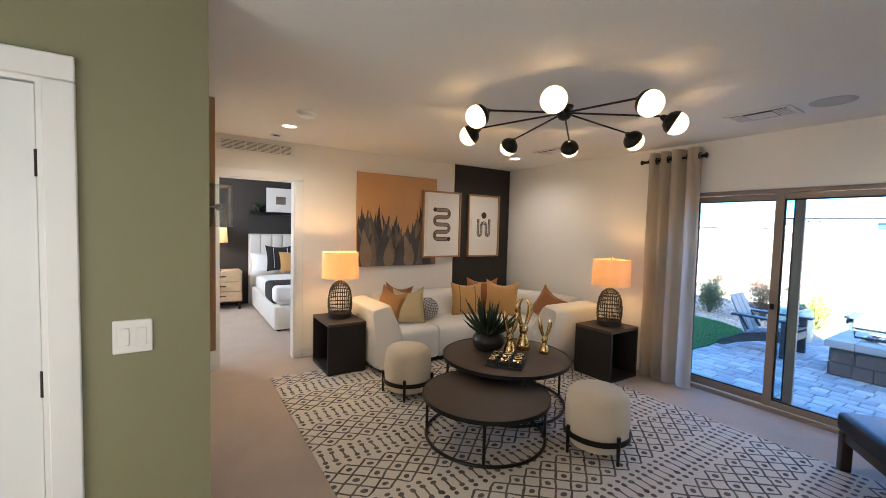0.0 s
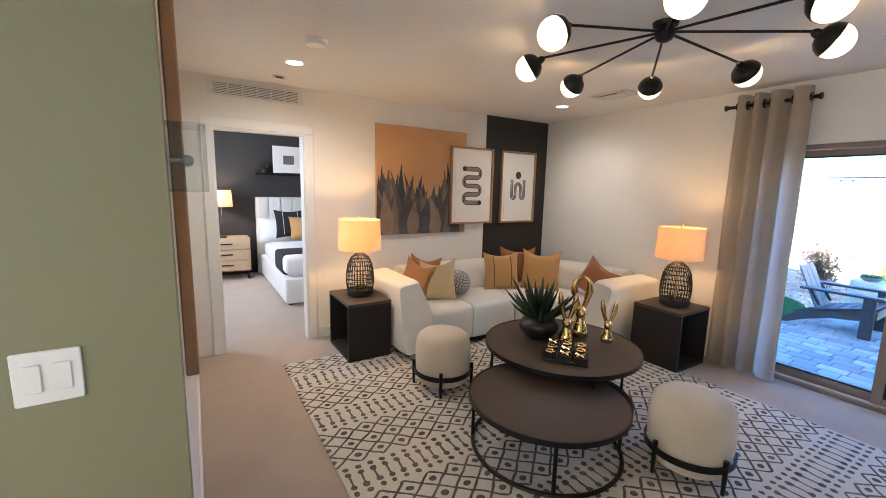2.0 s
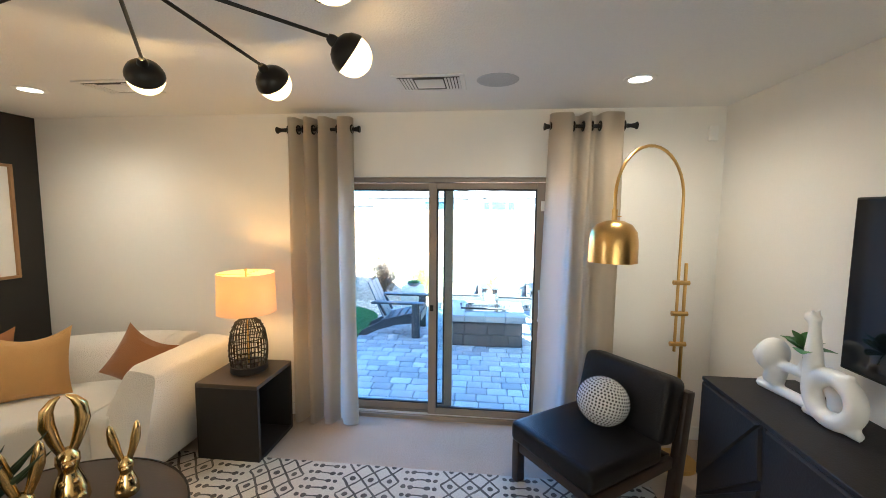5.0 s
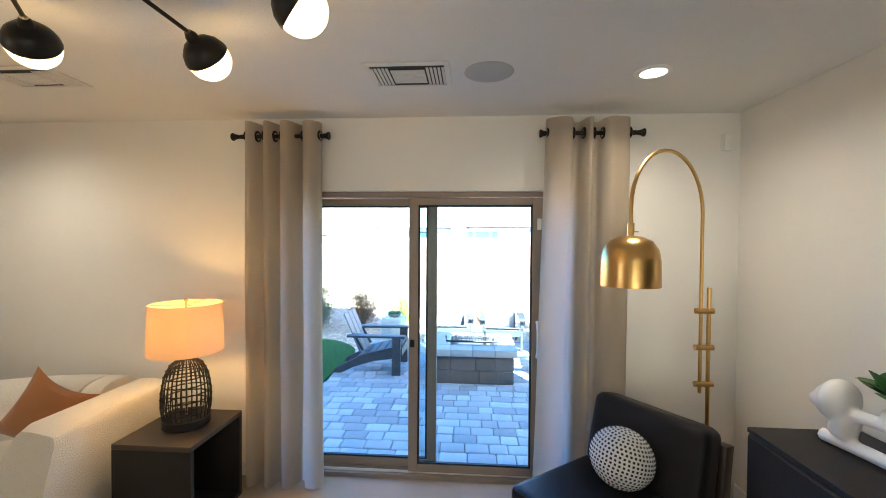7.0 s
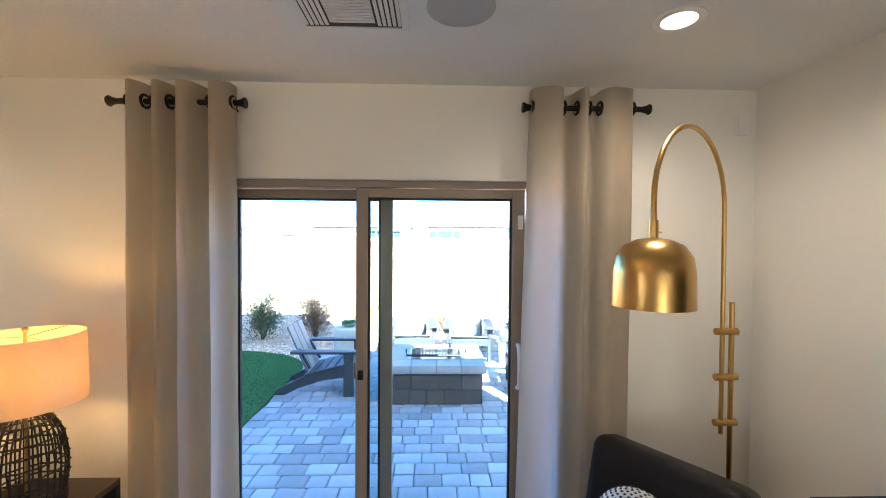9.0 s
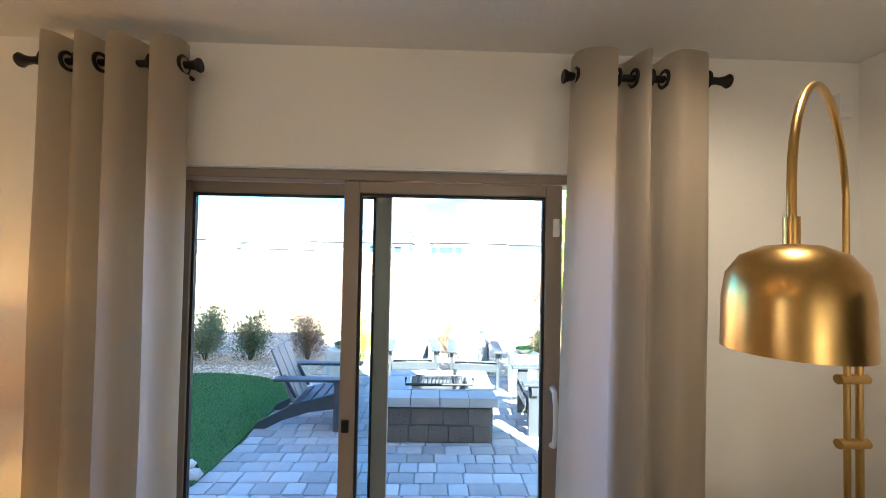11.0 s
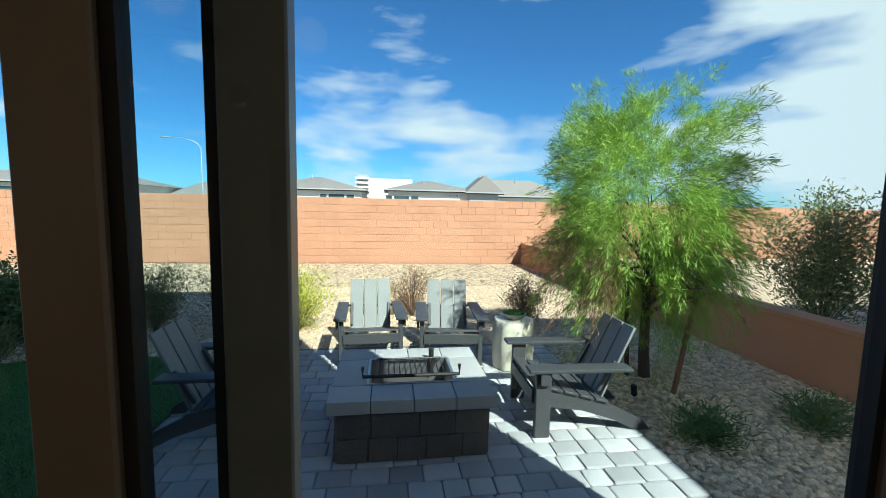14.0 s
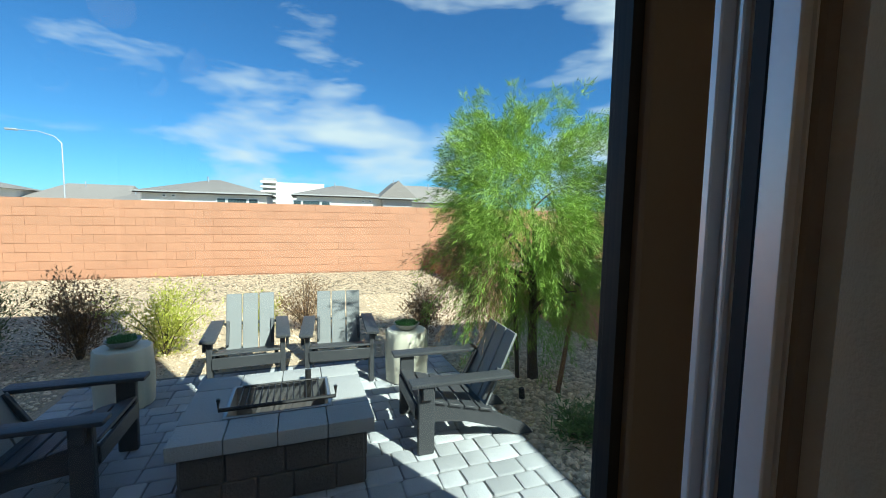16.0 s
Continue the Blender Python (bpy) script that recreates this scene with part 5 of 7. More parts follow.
ring = [(0.10 * math.cos(a), 0, 0.125 + 0.095 * math.sin(a)) for a in [2 * math.pi * k / 24 for k in range(25)]]
merged("giraffe_vase", [((0.13, 0, 0.455), 0.030, (1.5, 0.9, 0.9)), ((0.145, 0.0, 0.47), 0.018, (1.6, 0.8, 0.8))],
       [(ring, 0.042), ([(0.10, 0, 0.12), (0.11, 0, 0.28), (0.115, 0, 0.40), (0.12, 0, 0.46)], [0.045, 0.038, 0.024, 0.024]),
        ([(0.12, 0.012, 0.46), (0.118, 0.016, 0.50)], 0.008), ([(0.12, -0.012, 0.46), (0.118, -0.016, 0.50)], 0.008),
        ([(-0.06, 0, 0.20), (-0.065, 0, 0.262)], [0.022, 0.016]), ([(-0.13, 0, 0.022), (0.13, 0, 0.022)], 0.022)],
       pose(3.43, 0.34, 0.823, 0, 0, 6) @ Matrix.Scale(0.93, 4), "white glazed ceramic giraffe vase with a hollow ring body", "vase")
merged("lion_vase", [((0.17, 0, 0.185), 0.075, (1.0, 0.85, 1.05)), ((0.225, 0, 0.175), 0.040, (1.2, 0.9, 0.9)), ((0.15, 0.0, 0.20), 0.085, (0.7, 1.0, 1.05))],
       [([(0.14, 0, 0.06), (0.12, 0, 0.13), (0.15, 0, 0.18)], 0.05), ([(0.16, 0, 0.155), (0.02, 0, 0.165), (-0.12, 0, 0.165), (-0.19, 0, 0.13), (-0.21, 0, 0.06)], [0.03, 0.026, 0.03, 0.04, 0.045]),
        ([(0.22, 0, 0.026), (0.05, 0, 0.03), (-0.1, 0, 0.028), (-0.22, 0, 0.028)], 0.028), ([(-0.02, 0, 0.17), (-0.02, 0, 0.225)], [0.024, 0.018])],
       pose(3.63, 0.33, 0.823, 0, 0, 8) @ Matrix.Scale(0.93, 4), "white glazed ceramic lion vase with a hollow body", "vase")
sprig = thing("leaf_sprig", pose(3.61, 0.33, 1.01), "green leafy sprig standing in the white vase", "plant")
part("stem", T([(0, 0, 0), (-0.01, 0.01, 0.06), (-0.03, 0.02, 0.11)], 0.003, 6), M["leaf_vase"], sprig)


def leaf_mesh(base, along, up, length, width, fold=0.15):
    bm = bmesh.new()
    along, up = Vector(along).normalized(), Vector(up).normalized()
    side = along.cross(up).normalized()
    up = side.cross(along)
    rows = []
    for i in range(7):
        t = i / 6
        ww = width * math.sin(math.pi * min(1, t * 0.92 + 0.06)) ** 0.8
        c = Vector(base) + along * length * t - up * 0.25 * length * t * t
        rows.append([bm.verts.new(c - side * ww + up * fold * ww), bm.verts.new(c), bm.verts.new(c + side * ww + up * fold * ww)])
    for a, b in zip(rows, rows[1:]):
        bm.faces.new((a[0], a[1], b[1], b[0]))
        bm.faces.new((a[1], a[2], b[2], b[1]))
    return bm


for az, el, ln in ((0, 30, 0.11), (70, 45, 0.10), (140, 20, 0.12), (200, 50, 0.09), (250, 15, 0.11), (310, 60, 0.10), (30, 70, 0.09)):
    a, e = radians(az), radians(el)
    part("leaf", leaf_mesh((-0.02, 0.015, 0.08), (math.cos(a) * math.cos(e), math.sin(a) * math.cos(e), math.sin(e)), (0, 0, 1), ln, 0.038), M["leaf_vase"], sprig)

# table top: succulent bowl, golden hares, noughts and crosses
pot = thing("potted_succulent", pose(2.84, 3.66, 0.427), "spiky green aloe in a low dark round bowl", "potted plant")
part("bowl", L([(0, 0), (0.075, 0), (0.125, 0.03), (0.150, 0.08), (0.145, 0.12), (0.118, 0.155), (0.10, 0.164), (0.094, 0.156), (0, 0.148)], 40), M["dark_pot"], pot, "dark glazed bowl")
part("soil", L([(0, 0.150), (0.092, 0.155), (0, 0.1555)], 20), M["soil"], pot)
rng = random.Random(7)
for i in range(44):
    az = rng.uniform(0, 2 * math.pi)
    el = rng.uniform(0.35, 1.45)
    ln = rng.uniform(0.22, 0.36)
    d = Vector((math.cos(az) * math.cos(el), math.sin(az) * math.cos(el), math.sin(el)))
    base = Vector((0.03 * math.cos(az), 0.03 * math.sin(az), 0.144))
    bend = Vector((0, 0, 0.05 * math.cos(el)))
    part("leaf", T([base, base + d * ln * 0.35 - bend * 0.1, base + d * ln * 0.7 + bend * 0.3, base + d * ln + bend], [0.012, 0.016, 0.011, 0.001], 6), M["leaf_house"], pot)


def hare(x, y, h, turn, joined):
    s = h / 0.30
    bm = bmesh.new()
    lathe(bm, [(0, 0), (0.040 * s, 0), (0.043 * s, 0.010 * s), (0.040 * s, 0.035 * s), (0.031 * s, 0.065 * s), (0.023 * s, 0.085 * s), (0.021 * s, 0.098 * s), (0.027 * s, 0.116 * s), (0.026 * s, 0.136 * s), (0.014 * s, 0.152 * s), (0, 0.154 * s)], 22)
    for cx, cy, cz, r in ((0.024, 0, 0.116, 0.014), (0.026, 0.020, 0.022, 0.015), (0.026, -0.020, 0.022, 0.015), (-0.036, 0, 0.020, 0.016), (0.022, 0.012, 0.066, 0.010), (0.022, -0.012, 0.066, 0.010)):
        bmesh.ops.create_uvsphere(bm, u_segments=10, v_segments=8, radius=r * s, matrix=Matrix.Translation((cx * s, cy * s, cz * s)))
    for sg in (-1, 1):
        top = 0.006 if joined else 0.044
        pts = [(0.0, sg * 0.010 * s, 0.138 * s), (-0.004 * s, sg * 0.024 * s, 0.178 * s), (-0.006 * s, sg * 0.036 * s, 0.225 * s), (-0.004 * s, sg * (0.034 if joined else 0.042) * s, 0.265 * s), (0, sg * (0.020 if joined else 0.044) * s, 0.290 * s), (0, sg * top * s, 0.30 * s)]
        tube(bm, pts, [0.010 * s, 0.014 * s, 0.018 * s, 0.015 * s, 0.009 * s, 0.003 * s], 12)
    return single("hare_figurine", bm, M["gold"], pose(x, y, 0.427, 0, 0, turn), "polished gold hare figurine with tall ears", "figurine", "gold hare figurines")


hare(2.93, 3.47, 0.385, 222, False)
hare(3.14, 3.52, 0.475, 228, True)
hare(3.22, 3.33, 0.325, 218, False)
game = thing("tic_tac_toe", pose(2.74, 3.30, 0.427, 0, 0, 37), "black noughts and crosses board with gold pieces", "board game")
part("tray", B(-0.15, 0.15, -0.15, 0.15, 0, 0.014, 0.003), M["black_metal"], game)
for i in range(3):
    for j in range(3):
        cx, cy = (i - 1) * 0.096, (j - 1) * 0.096
        blk = part("tile", B(cx - 0.043, cx + 0.043, cy - 0.043, cy + 0.043, 0.0145, 0.048, 0.003), M["black_metal"], game)
        if (i + 2 * j) % 3 == 0 or (i == 0 and j == 1):
            for sg in (-1, 1):
                part("cross_bar", T([(cx - 0.027, cy - sg * 0.027, 0.055), (cx + 0.027, cy + sg * 0.027, 0.055)], 0.008, 8), M["gold"], blk, "gold cross bar")
        else:
            part("nought", T([(cx + 0.026 * math.cos(a), cy + 0.026 * math.sin(a), 0.055) for a in [2 * math.pi * q / 20 for q in range(21)]], 0.008, 8), M["gold"], blk, "gold ring")

# west wall: tall wooden art piece and acrylic display box
wa = thing("wood_wall_art", pose(WX, 3.03, 0.0), "tall narrow brown wood wall panel", "wall art")
part("board", B(0.001, 0.036, -0.075, 0.075, 0.94, 2.10, 0.004), M["picture_oak"], wa)
part("back_strip", B(0.001, 0.022, 0.0755, 0.16, 0.96, 2.08, 0.004), M["grey_table"], wa, "grey backing strip")
ab = thing("acrylic_box", pose(WX, 2.885, 1.52), "clear acrylic display box beside the wood panel", "display box")
for a in ((0.001, 0.09, -0.09, -0.085, 0, 0.18), (0.001, 0.09, 0.060, 0.065, 0, 0.18), (0.085, 0.09, -0.085, 0.060, 0.005, 0.175), (0.001, 0.09, -0.085, 0.060, 0, 0.005), (0.001, 0.09, -0.085, 0.060, 0.175, 0.18)):
    part("acrylic_wall", B(*a), M["acrylic"], ab, "clear acrylic wall")
part("knob", ball(0.016, (0.045, 0, 0.085), 14), M["steel"], ab, "small chrome ball")
part("knob_stem", T([(0.001, 0, 0.085), (0.045, 0, 0.085)], 0.005, 8), M["steel"], ab)

# ---- bedroom seen through the doorway ----
ns = thing("nightstand", pose(1.02, 8.93, 0.0), "light oak three-drawer nightstand on black legs", "nightstand")
part("carcass", B(-0.36, 0.36, -0.22, 0.22, 0.14, 0.68, 0.004), M["oak"], ns)
for i in range(3):
    z = 0.155 + i * 0.172
    dr = part("drawer", B(-0.345, 0.345, -0.235, -0.2205, z, z + 0.16, 0.004), M["oak"], ns)
    part("handle", B(-0.10, 0.10, -0.255, -0.2355, z + 0.085, z + 0.10, 0.003), M["black_metal"], dr, "black bar handle")
for sx in (-1, 1):
    for sy in (-1, 1):
        part("leg", B(sx * 0.32 - 0.02, sx * 0.32 + 0.02, sy * 0.18 - 0.02, sy * 0.18 + 0.02, 0, 0.14), M["black_metal"], ns)
bl = thing("bedside_lamp", pose(1.0, 8.88, 0.68), "lit bedside lamp with white shade and glass column", "table lamp")
part("foot", L([(0, 0), (0.065, 0), (0.065, 0.015), (0, 0.018)], 24), M["black_metal"], bl)
part("column", T([(0, 0, 0.018), (0, 0, 0.36)], 0.035, 16), M["acrylic"], bl, "clear glass column")
part("rod", T([(0, 0, 0.36), (0, 0, 0.55)], 0.006, 8), M["brass"], bl)
part("shade", L([(0.17, 0.50), (0.155, 0.76), (0.153, 0.76), (0.168, 0.50)], 32), M["shade"], bl, "white linen shade")
bed = thing("bed", pose(2.42, 7.95, 0.0), "white upholstered bed with channelled headboard and black throw", "bed")
part("base", B(-0.86, 0.86, -1.16, 1.0, 0.03, 0.36, 0.03, 3), M["boucle"], bed)
part("mattress", B(-0.80, 0.80, -1.08, 0.98, 0.361, 0.56, 0.06, 4), M["bed_white"], bed)
part("duvet", B(-0.845, 0.845, -1.11, 0.45, 0.40, 0.635, 0.07, 4), M["bed_white"], bed, "white duvet")
part("throw", B(-0.855, 0.855, -0.95, -0.35, 0.36, 0.645, 0.07, 4), M["black_fabric"], bed, "black throw blanket")
for i in range(9):
    part("headboard_channel", B(-0.88 + i * 0.1956, -0.88 + (i + 1) * 0.1956 - 0.004, 1.06, 1.17, 0.1, 1.32, 0.035, 3), M["boucle"], bed, "white padded channel")
part("headboard_rail", B(-0.89, 0.89, 1.171, 1.20, 0.0, 1.33, 0.01, 2), M["boucle"], bed)
for sx in (-1, 1):
    for sy in (-1.05, 0.9):
        part("foot", B(sx * 0.78 - 0.03, sx * 0.78 + 0.03, sy - 0.03, sy + 0.03, 0.0, 0.03), M["black_metal"], bed)
cushion(1.82, 8.72, 0.80, 0.62, 0.42, 0.18, -22, 0, 0, M["bed_white"], "white bed pillow against the headboard")
cushion(2.0, 8.62, 0.90, 0.50, 0.48, 0.14, -20, 0, 0, M["black_fabric"], "black patterned bed cushion", 0.02, M["bed_white"])
cushion(2.16, 8.46, 0.84, 0.42, 0.40, 0.14, -20, 0, 0, M["mustard"], "mustard linen cushion on the white bed")
sh = thing("wall_shelf", pose(2.0, 9.2, 1.70), "black floating wall shelf above the bed", "shelf")
part("board", B(-0.45, 0.9, -0.14, -0.001, 0, 0.05, 0.003), M["black_metal"], sh)
fp = thing("framed_photo", pose(2.1, 9.13, 1.751), "white framed photograph leaning on the shelf", "framed picture")
part("frame", B(-0.26, 0.26, -0.02, 0.0, 0, 0.46, 0.003), M["paper"], fp)
part("photo", B(-0.09, 0.09, -0.0215, -0.0205, 0.15, 0.30), leaf_mats[2], fp, "small brown photograph")
tp = thing("trailing_plant", pose(1.70, 9.12, 1.751), "small green trailing plant on the shelf", "plant")
part("pot", L([(0, 0), (0.05, 0), (0.06, 0.06), (0.05, 0.06), (0, 0.05)], 16), M["dark_pot"], tp)
rng = random.Random(12)
for i in range(26):
    a = rng.uniform(0, 6.28)
    e = rng.uniform(0.0, 1.2)
    part("leaf", leaf_mesh((0.02 * math.cos(a), 0.02 * math.sin(a), 0.06), (math.cos(a) * math.cos(e), 0.6 * math.sin(a) * math.cos(e), math.sin(e)), (0, 0, 1), rng.uniform(0.07, 0.14), 0.018), M["leaf_dark"], tp)

# ---- yard ----
# fire pit
FX0, FX1, FY0, FY1 = 6.82, 7.66, 1.26, 2.25
pit = thing("fire_pit", pose((FX0 + FX1) / 2, (FY0 + FY1) / 2, PZ), "square grey block fire pit with slab top and swing grate", "fire pit")
hx2, hy2 = (FX1 - FX0) / 2, (FY1 - FY0) / 2
ix, iy = 0.225, 0.30
rng = random.Random(21)
inner = bmesh.new()
for a in ((-hx2 + 0.02, -ix, -hy2 + 0.02, hy2 - 0.02), (ix, hx2 - 0.02, -hy2 + 0.02, hy2 - 0.02), (-ix, ix, -hy2 + 0.02, -iy), (-ix, ix, iy, hy2 - 0.02)):
    box(inner, *a, 0.0, 0.33)
part("core", inner, M["joint"], pit)
for course in range(2):
    z0, z1 = 0.003 + course * 0.158, 0.003 + course * 0.158 + 0.150
    for side in range(4):
        L_ = (hy2 if side % 2 == 0 else hx2) * 2 - 0.05
        n = 4 if course else 5
        cuts = [0] + sorted(k / n + rng.uniform(-0.04, 0.04) for k in range(1, n)) + [1]
        for a, b in zip(cuts, cuts[1:]):
            u0, u1 = -L_ / 2 + L_ * a + 0.003, -L_ / 2 + L_ * b - 0.003
            e = 0.015 + rng.uniform(0, 0.006)
            if side == 0:
                q = (-hx2 + 0.019 - e + 0.006, -hx2 + 0.03, u0, u1)
            elif side == 2:
                q = (hx2 - 0.03, hx2 - 0.019 + e - 0.006, u0, u1)
            elif side == 1:
                q = (u0, u1, -hy2 + 0.019 - e + 0.006, -hy2 + 0.03)
            else:
                q = (u0, u1, hy2 - 0.03, hy2 - 0.019 + e - 0.006)
            part("block", B(*q, z0, z1, 0.006), M["pit"], pit)
ov = 0.03
for n, (x0, x1, y0, y1, k) in enumerate(((-hx2 - ov, -ix, -hy2 - ov, hy2 + ov, 4), (ix, hx2 + ov, -hy2 - ov, hy2 + ov, 4), (-ix, ix, -hy2 - ov, -iy, 1), (-ix, ix, iy, hy2 + ov, 1))):
    for i in range(k):
        ya, yb = y0 + (y1 - y0) * i / k + 0.002, y0 + (y1 - y0) * (i + 1) / k - 0.002
        part("cap_slab", B(x0 + 0.002, x1 - 0.002, ya, yb, 0.331, 0.415, 0.008, 2), M["cap"], pit, "grey concrete cap slab")
f = bmesh.new()
for a in ((-ix, ix, -iy, -iy + 0.02), (-ix, ix, iy - 0.02, iy), (-ix, -ix + 0.02, -iy + 0.02, iy - 0.02), (ix - 0.02, ix, -iy + 0.02, iy - 0.02)):
    box(f, *a, 0.06, 0.421, 0.002)
part("steel_liner", f, M["steel"], pit, "galvanised steel liner")
part("ash_bed", B(-ix + 0.02, ix - 0.02, -iy + 0.02, iy - 0.02, 0.02, 0.16), M["ash"], pit, "brown ash and cinders")
for i in range(13):
    yy = -0.23 + i * 0.46 / 12
    part("grate_bar", T([(-0.15, yy, 0.435), (0.17, yy, 0.435)], 0.0045, 6), M["grate"], pit)
for xx in (-0.15, 0.17):
    part("grate_frame", T([(xx, -0.24, 0.435), (xx, 0.24, 0.435)], 0.008, 6), M["grate"], pit)
part("grate_post", T([(0.19, -0.17, 0.30), (0.19, -0.17, 0.50)], 0.020, 10), M["grate"], pit)
part("grate_handle", T([(-0.17, -0.325, 0.515), (-0.17, -0.325, 0.448), (-0.17, 0.325, 0.448), (-0.17, 0.325, 0.515)], 0.012, 8), M["grate"], pit)


# adirondack chairs: front towards local -y
def adirondack(x, y, turn):
    t = thing("adirondack_chair", pose(x, y, PZ + 0.001, 0, 0, turn) @ Matrix.Diagonal((1, 1, 0.94, 1)), "charcoal grey slatted adirondack chair on the patio", "garden chair", "fire pit chairs")
    hw = 0.272

    def plank(name, pts, w, th, label="", lumber="adir"):
        """A board whose flat side faces along its own normal in the y-z plane: pts are its two ends (x, y, z)."""
        a, b = Vector(pts[0]), Vector(pts[1])
        d = (b - a)
        ln = d.length
        bm = B(-w / 2, w / 2, 0, ln, -th / 2, th / 2, 0.004)
        yax = d.normalized()
        xax = Vector((1, 0, 0)) if abs(yax.x) < 0.9 else Vector((0, 1, 0))
        xax = (xax - yax * xax.dot(yax)).normalized()
        zax = xax.cross(yax)
        mt = Matrix((xax, yax, zax)).transposed().to_4x4()
        bmesh.ops.transform(bm, matrix=Matrix.Translation(a) @ mt, verts=bm.verts[:])
        return part(name, bm, M[lumber], t, label)

    for sx in (-1, 1):
        # front leg, arm, long slanting side rail that is also the back leg
        part("front_leg", B(sx * (hw + 0.02) - 0.022, sx * (hw + 0.02) + 0.022, -0.31, -0.20, 0.0, 0.505, 0.006), M["adir"], t)
        part("arm", B(sx * (hw + 0.025) - 0.06, sx * (hw + 0.025) + 0.06, -0.37, 0.36, 0.5055, 0.535, 0.010, 2), M["adir"], t)
        part("arm_bracket", B(sx * (hw + 0.06) - 0.012, sx * (hw + 0.06) + 0.012, -0.29, -0.22, 0.41, 0.505, 0.004), M["adir"], t)
        bm = bmesh.new()
        pr = [(-0.30, 0.22), (-0.30, 0.345), (-0.20, 0.36), (0.20, 0.245), (0.52, 0.075), (0.58, 0.0), (0.46, 0.0), (0.30, 0.085), (0.05, 0.17)]
        xa, xb = sx * (hw - 0.035) - 0.015, sx * (hw - 0.035) + 0.015
        fa = [bm.verts.new((xa, py, pz)) for py, pz in pr]
        fb = [bm.verts.new((xb, py, pz)) for py, pz in pr]
        bm.faces.new(fa)
        bm.faces.new(fb[::-1])
        for k in range(len(pr)):
            bm.faces.new((fa[k], fa[(k + 1) % len(pr)], fb[(k + 1) % len(pr)], fb[k]))
        part("side_rail", bm, M["adir"], t)
        plank("back_post", ((sx * (hw - 0.07), 0.19, 0.30), (sx * (hw - 0.07), 0.31, 0.53)), 0.03, 0.03)
    n = 5
    for i in range(n):
        s = i / (n - 1)
        yy, zz = -0.27 + 0.46 * s, 0.365 - 0.125 * s
        bm = B(-hw + 0.002, hw - 0.002, -0.050, 0.050, 0.0, 0.020, 0.004)
        bmesh.ops.transform(bm, matrix=Matrix.Translation((0, yy, zz)) @ Matrix.Rotation(radians(-15), 4, "X"), verts=bm.verts[:])
        part("seat_slat", bm, M["adir"], t)
    part("front_apron", B(-hw, hw, -0.325, -0.305, 0.25, 0.355, 0.004), M["adir"], t)
    for i in range(3):
        xx = -0.150 + 0.150 * i
        plank("back_slat", ((xx, 0.20, 0.22), (xx * 1.02, 0.435, 0.795)), 0.139, 0.020, "", "adir_back_lit")
    plank("back_rail", ((-hw + 0.03, 0.335, 0.495), (hw - 0.03, 0.335, 0.495)), 0.05, 0.02)
    return t


adirondack(7.35, 2.96, 0)
adirondack(8.67, 2.09, -87)
adirondack(8.60, 1.265, -94)
adirondack(7.28, 0.59, 178)


# ceramic drum stools with succulent bowls
def drum_table(x, y, turn):
    t = thing("garden_stool", pose(x, y, PZ + 0.001, 0, 0, turn), "cream ceramic fluted tree-stump garden stool", "garden stool", "garden stools")
    bm = bmesh.new()
    seg = 72
    prof = [(0.165, 0.0), (0.175, 0.01), (0.178, 0.10), (0.182, 0.25), (0.176, 0.38), (0.172, 0.455), (0.165, 0.465)]
    rings = []
    for r, z in prof:
        r, z, row = r * 1.12, z * 1.04, []
        for k in range(seg):
            a = 2 * math.pi * k / seg
            fl = 1 + 0.05 * abs(math.sin(4.5 * a + 0.5 * noise.noise((a * 2, z * 2, 1)))) - 0.02 + 0.025 * noise.noise((math.cos(a) * 2, math.sin(a) * 2, z * 3))
            row.append(bm.verts.new((r * fl * math.cos(a), r * fl * math.sin(a), z)))
        rings.append(row)
    for p, q in zip(rings, rings[1:]):
        for k in range(seg):
            bm.faces.new((p[k], p[(k + 1) % seg], q[(k + 1) % seg], q[k]))
    bm.faces.new(rings[0][::-1])
    bm.faces.new(rings[-1])
    part("body", bm, M["drum"], t)
    b = thing("succulent_bowl", pose(x, y, PZ + 0.486), "shallow grey bowl filled with green succulents", "planter", "succulent bowls")
    part("bowl", L([(0, 0), (0.06, 0), (0.10, 0.025), (0.125, 0.06), (0.118, 0.06), (0.09, 0.045), (0, 0.045)], 32), M["bowl"], b, "grey stone bowl")
    rr = random.Random(int(x * 100))
    lv = bmesh.new()
    for i in range(60):
        a, rad = rr.uniform(0, 6.283), 0.095 * math.sqrt(rr.random())
        c = Vector((rad * math.cos(a), rad * math.sin(a), 0.05))
        for k in range(4):
            aa, el = rr.uniform(0, 6.283), rr.uniform(0.3, 1.3)
            d = Vector((math.cos(aa) * math.cos(el), math.sin(aa) * math.cos(el), math.sin(el)))
            tube(lv, [c, c + d * 0.022, c + d * 0.042], [0.005, 0.008, 0.001], 5)
    part("succulents", lv, M["leaf_vase"], b, "bright green succulents")


drum_table(8.27, 0.66, 0)
drum_table(8.40, 2.98, 40)


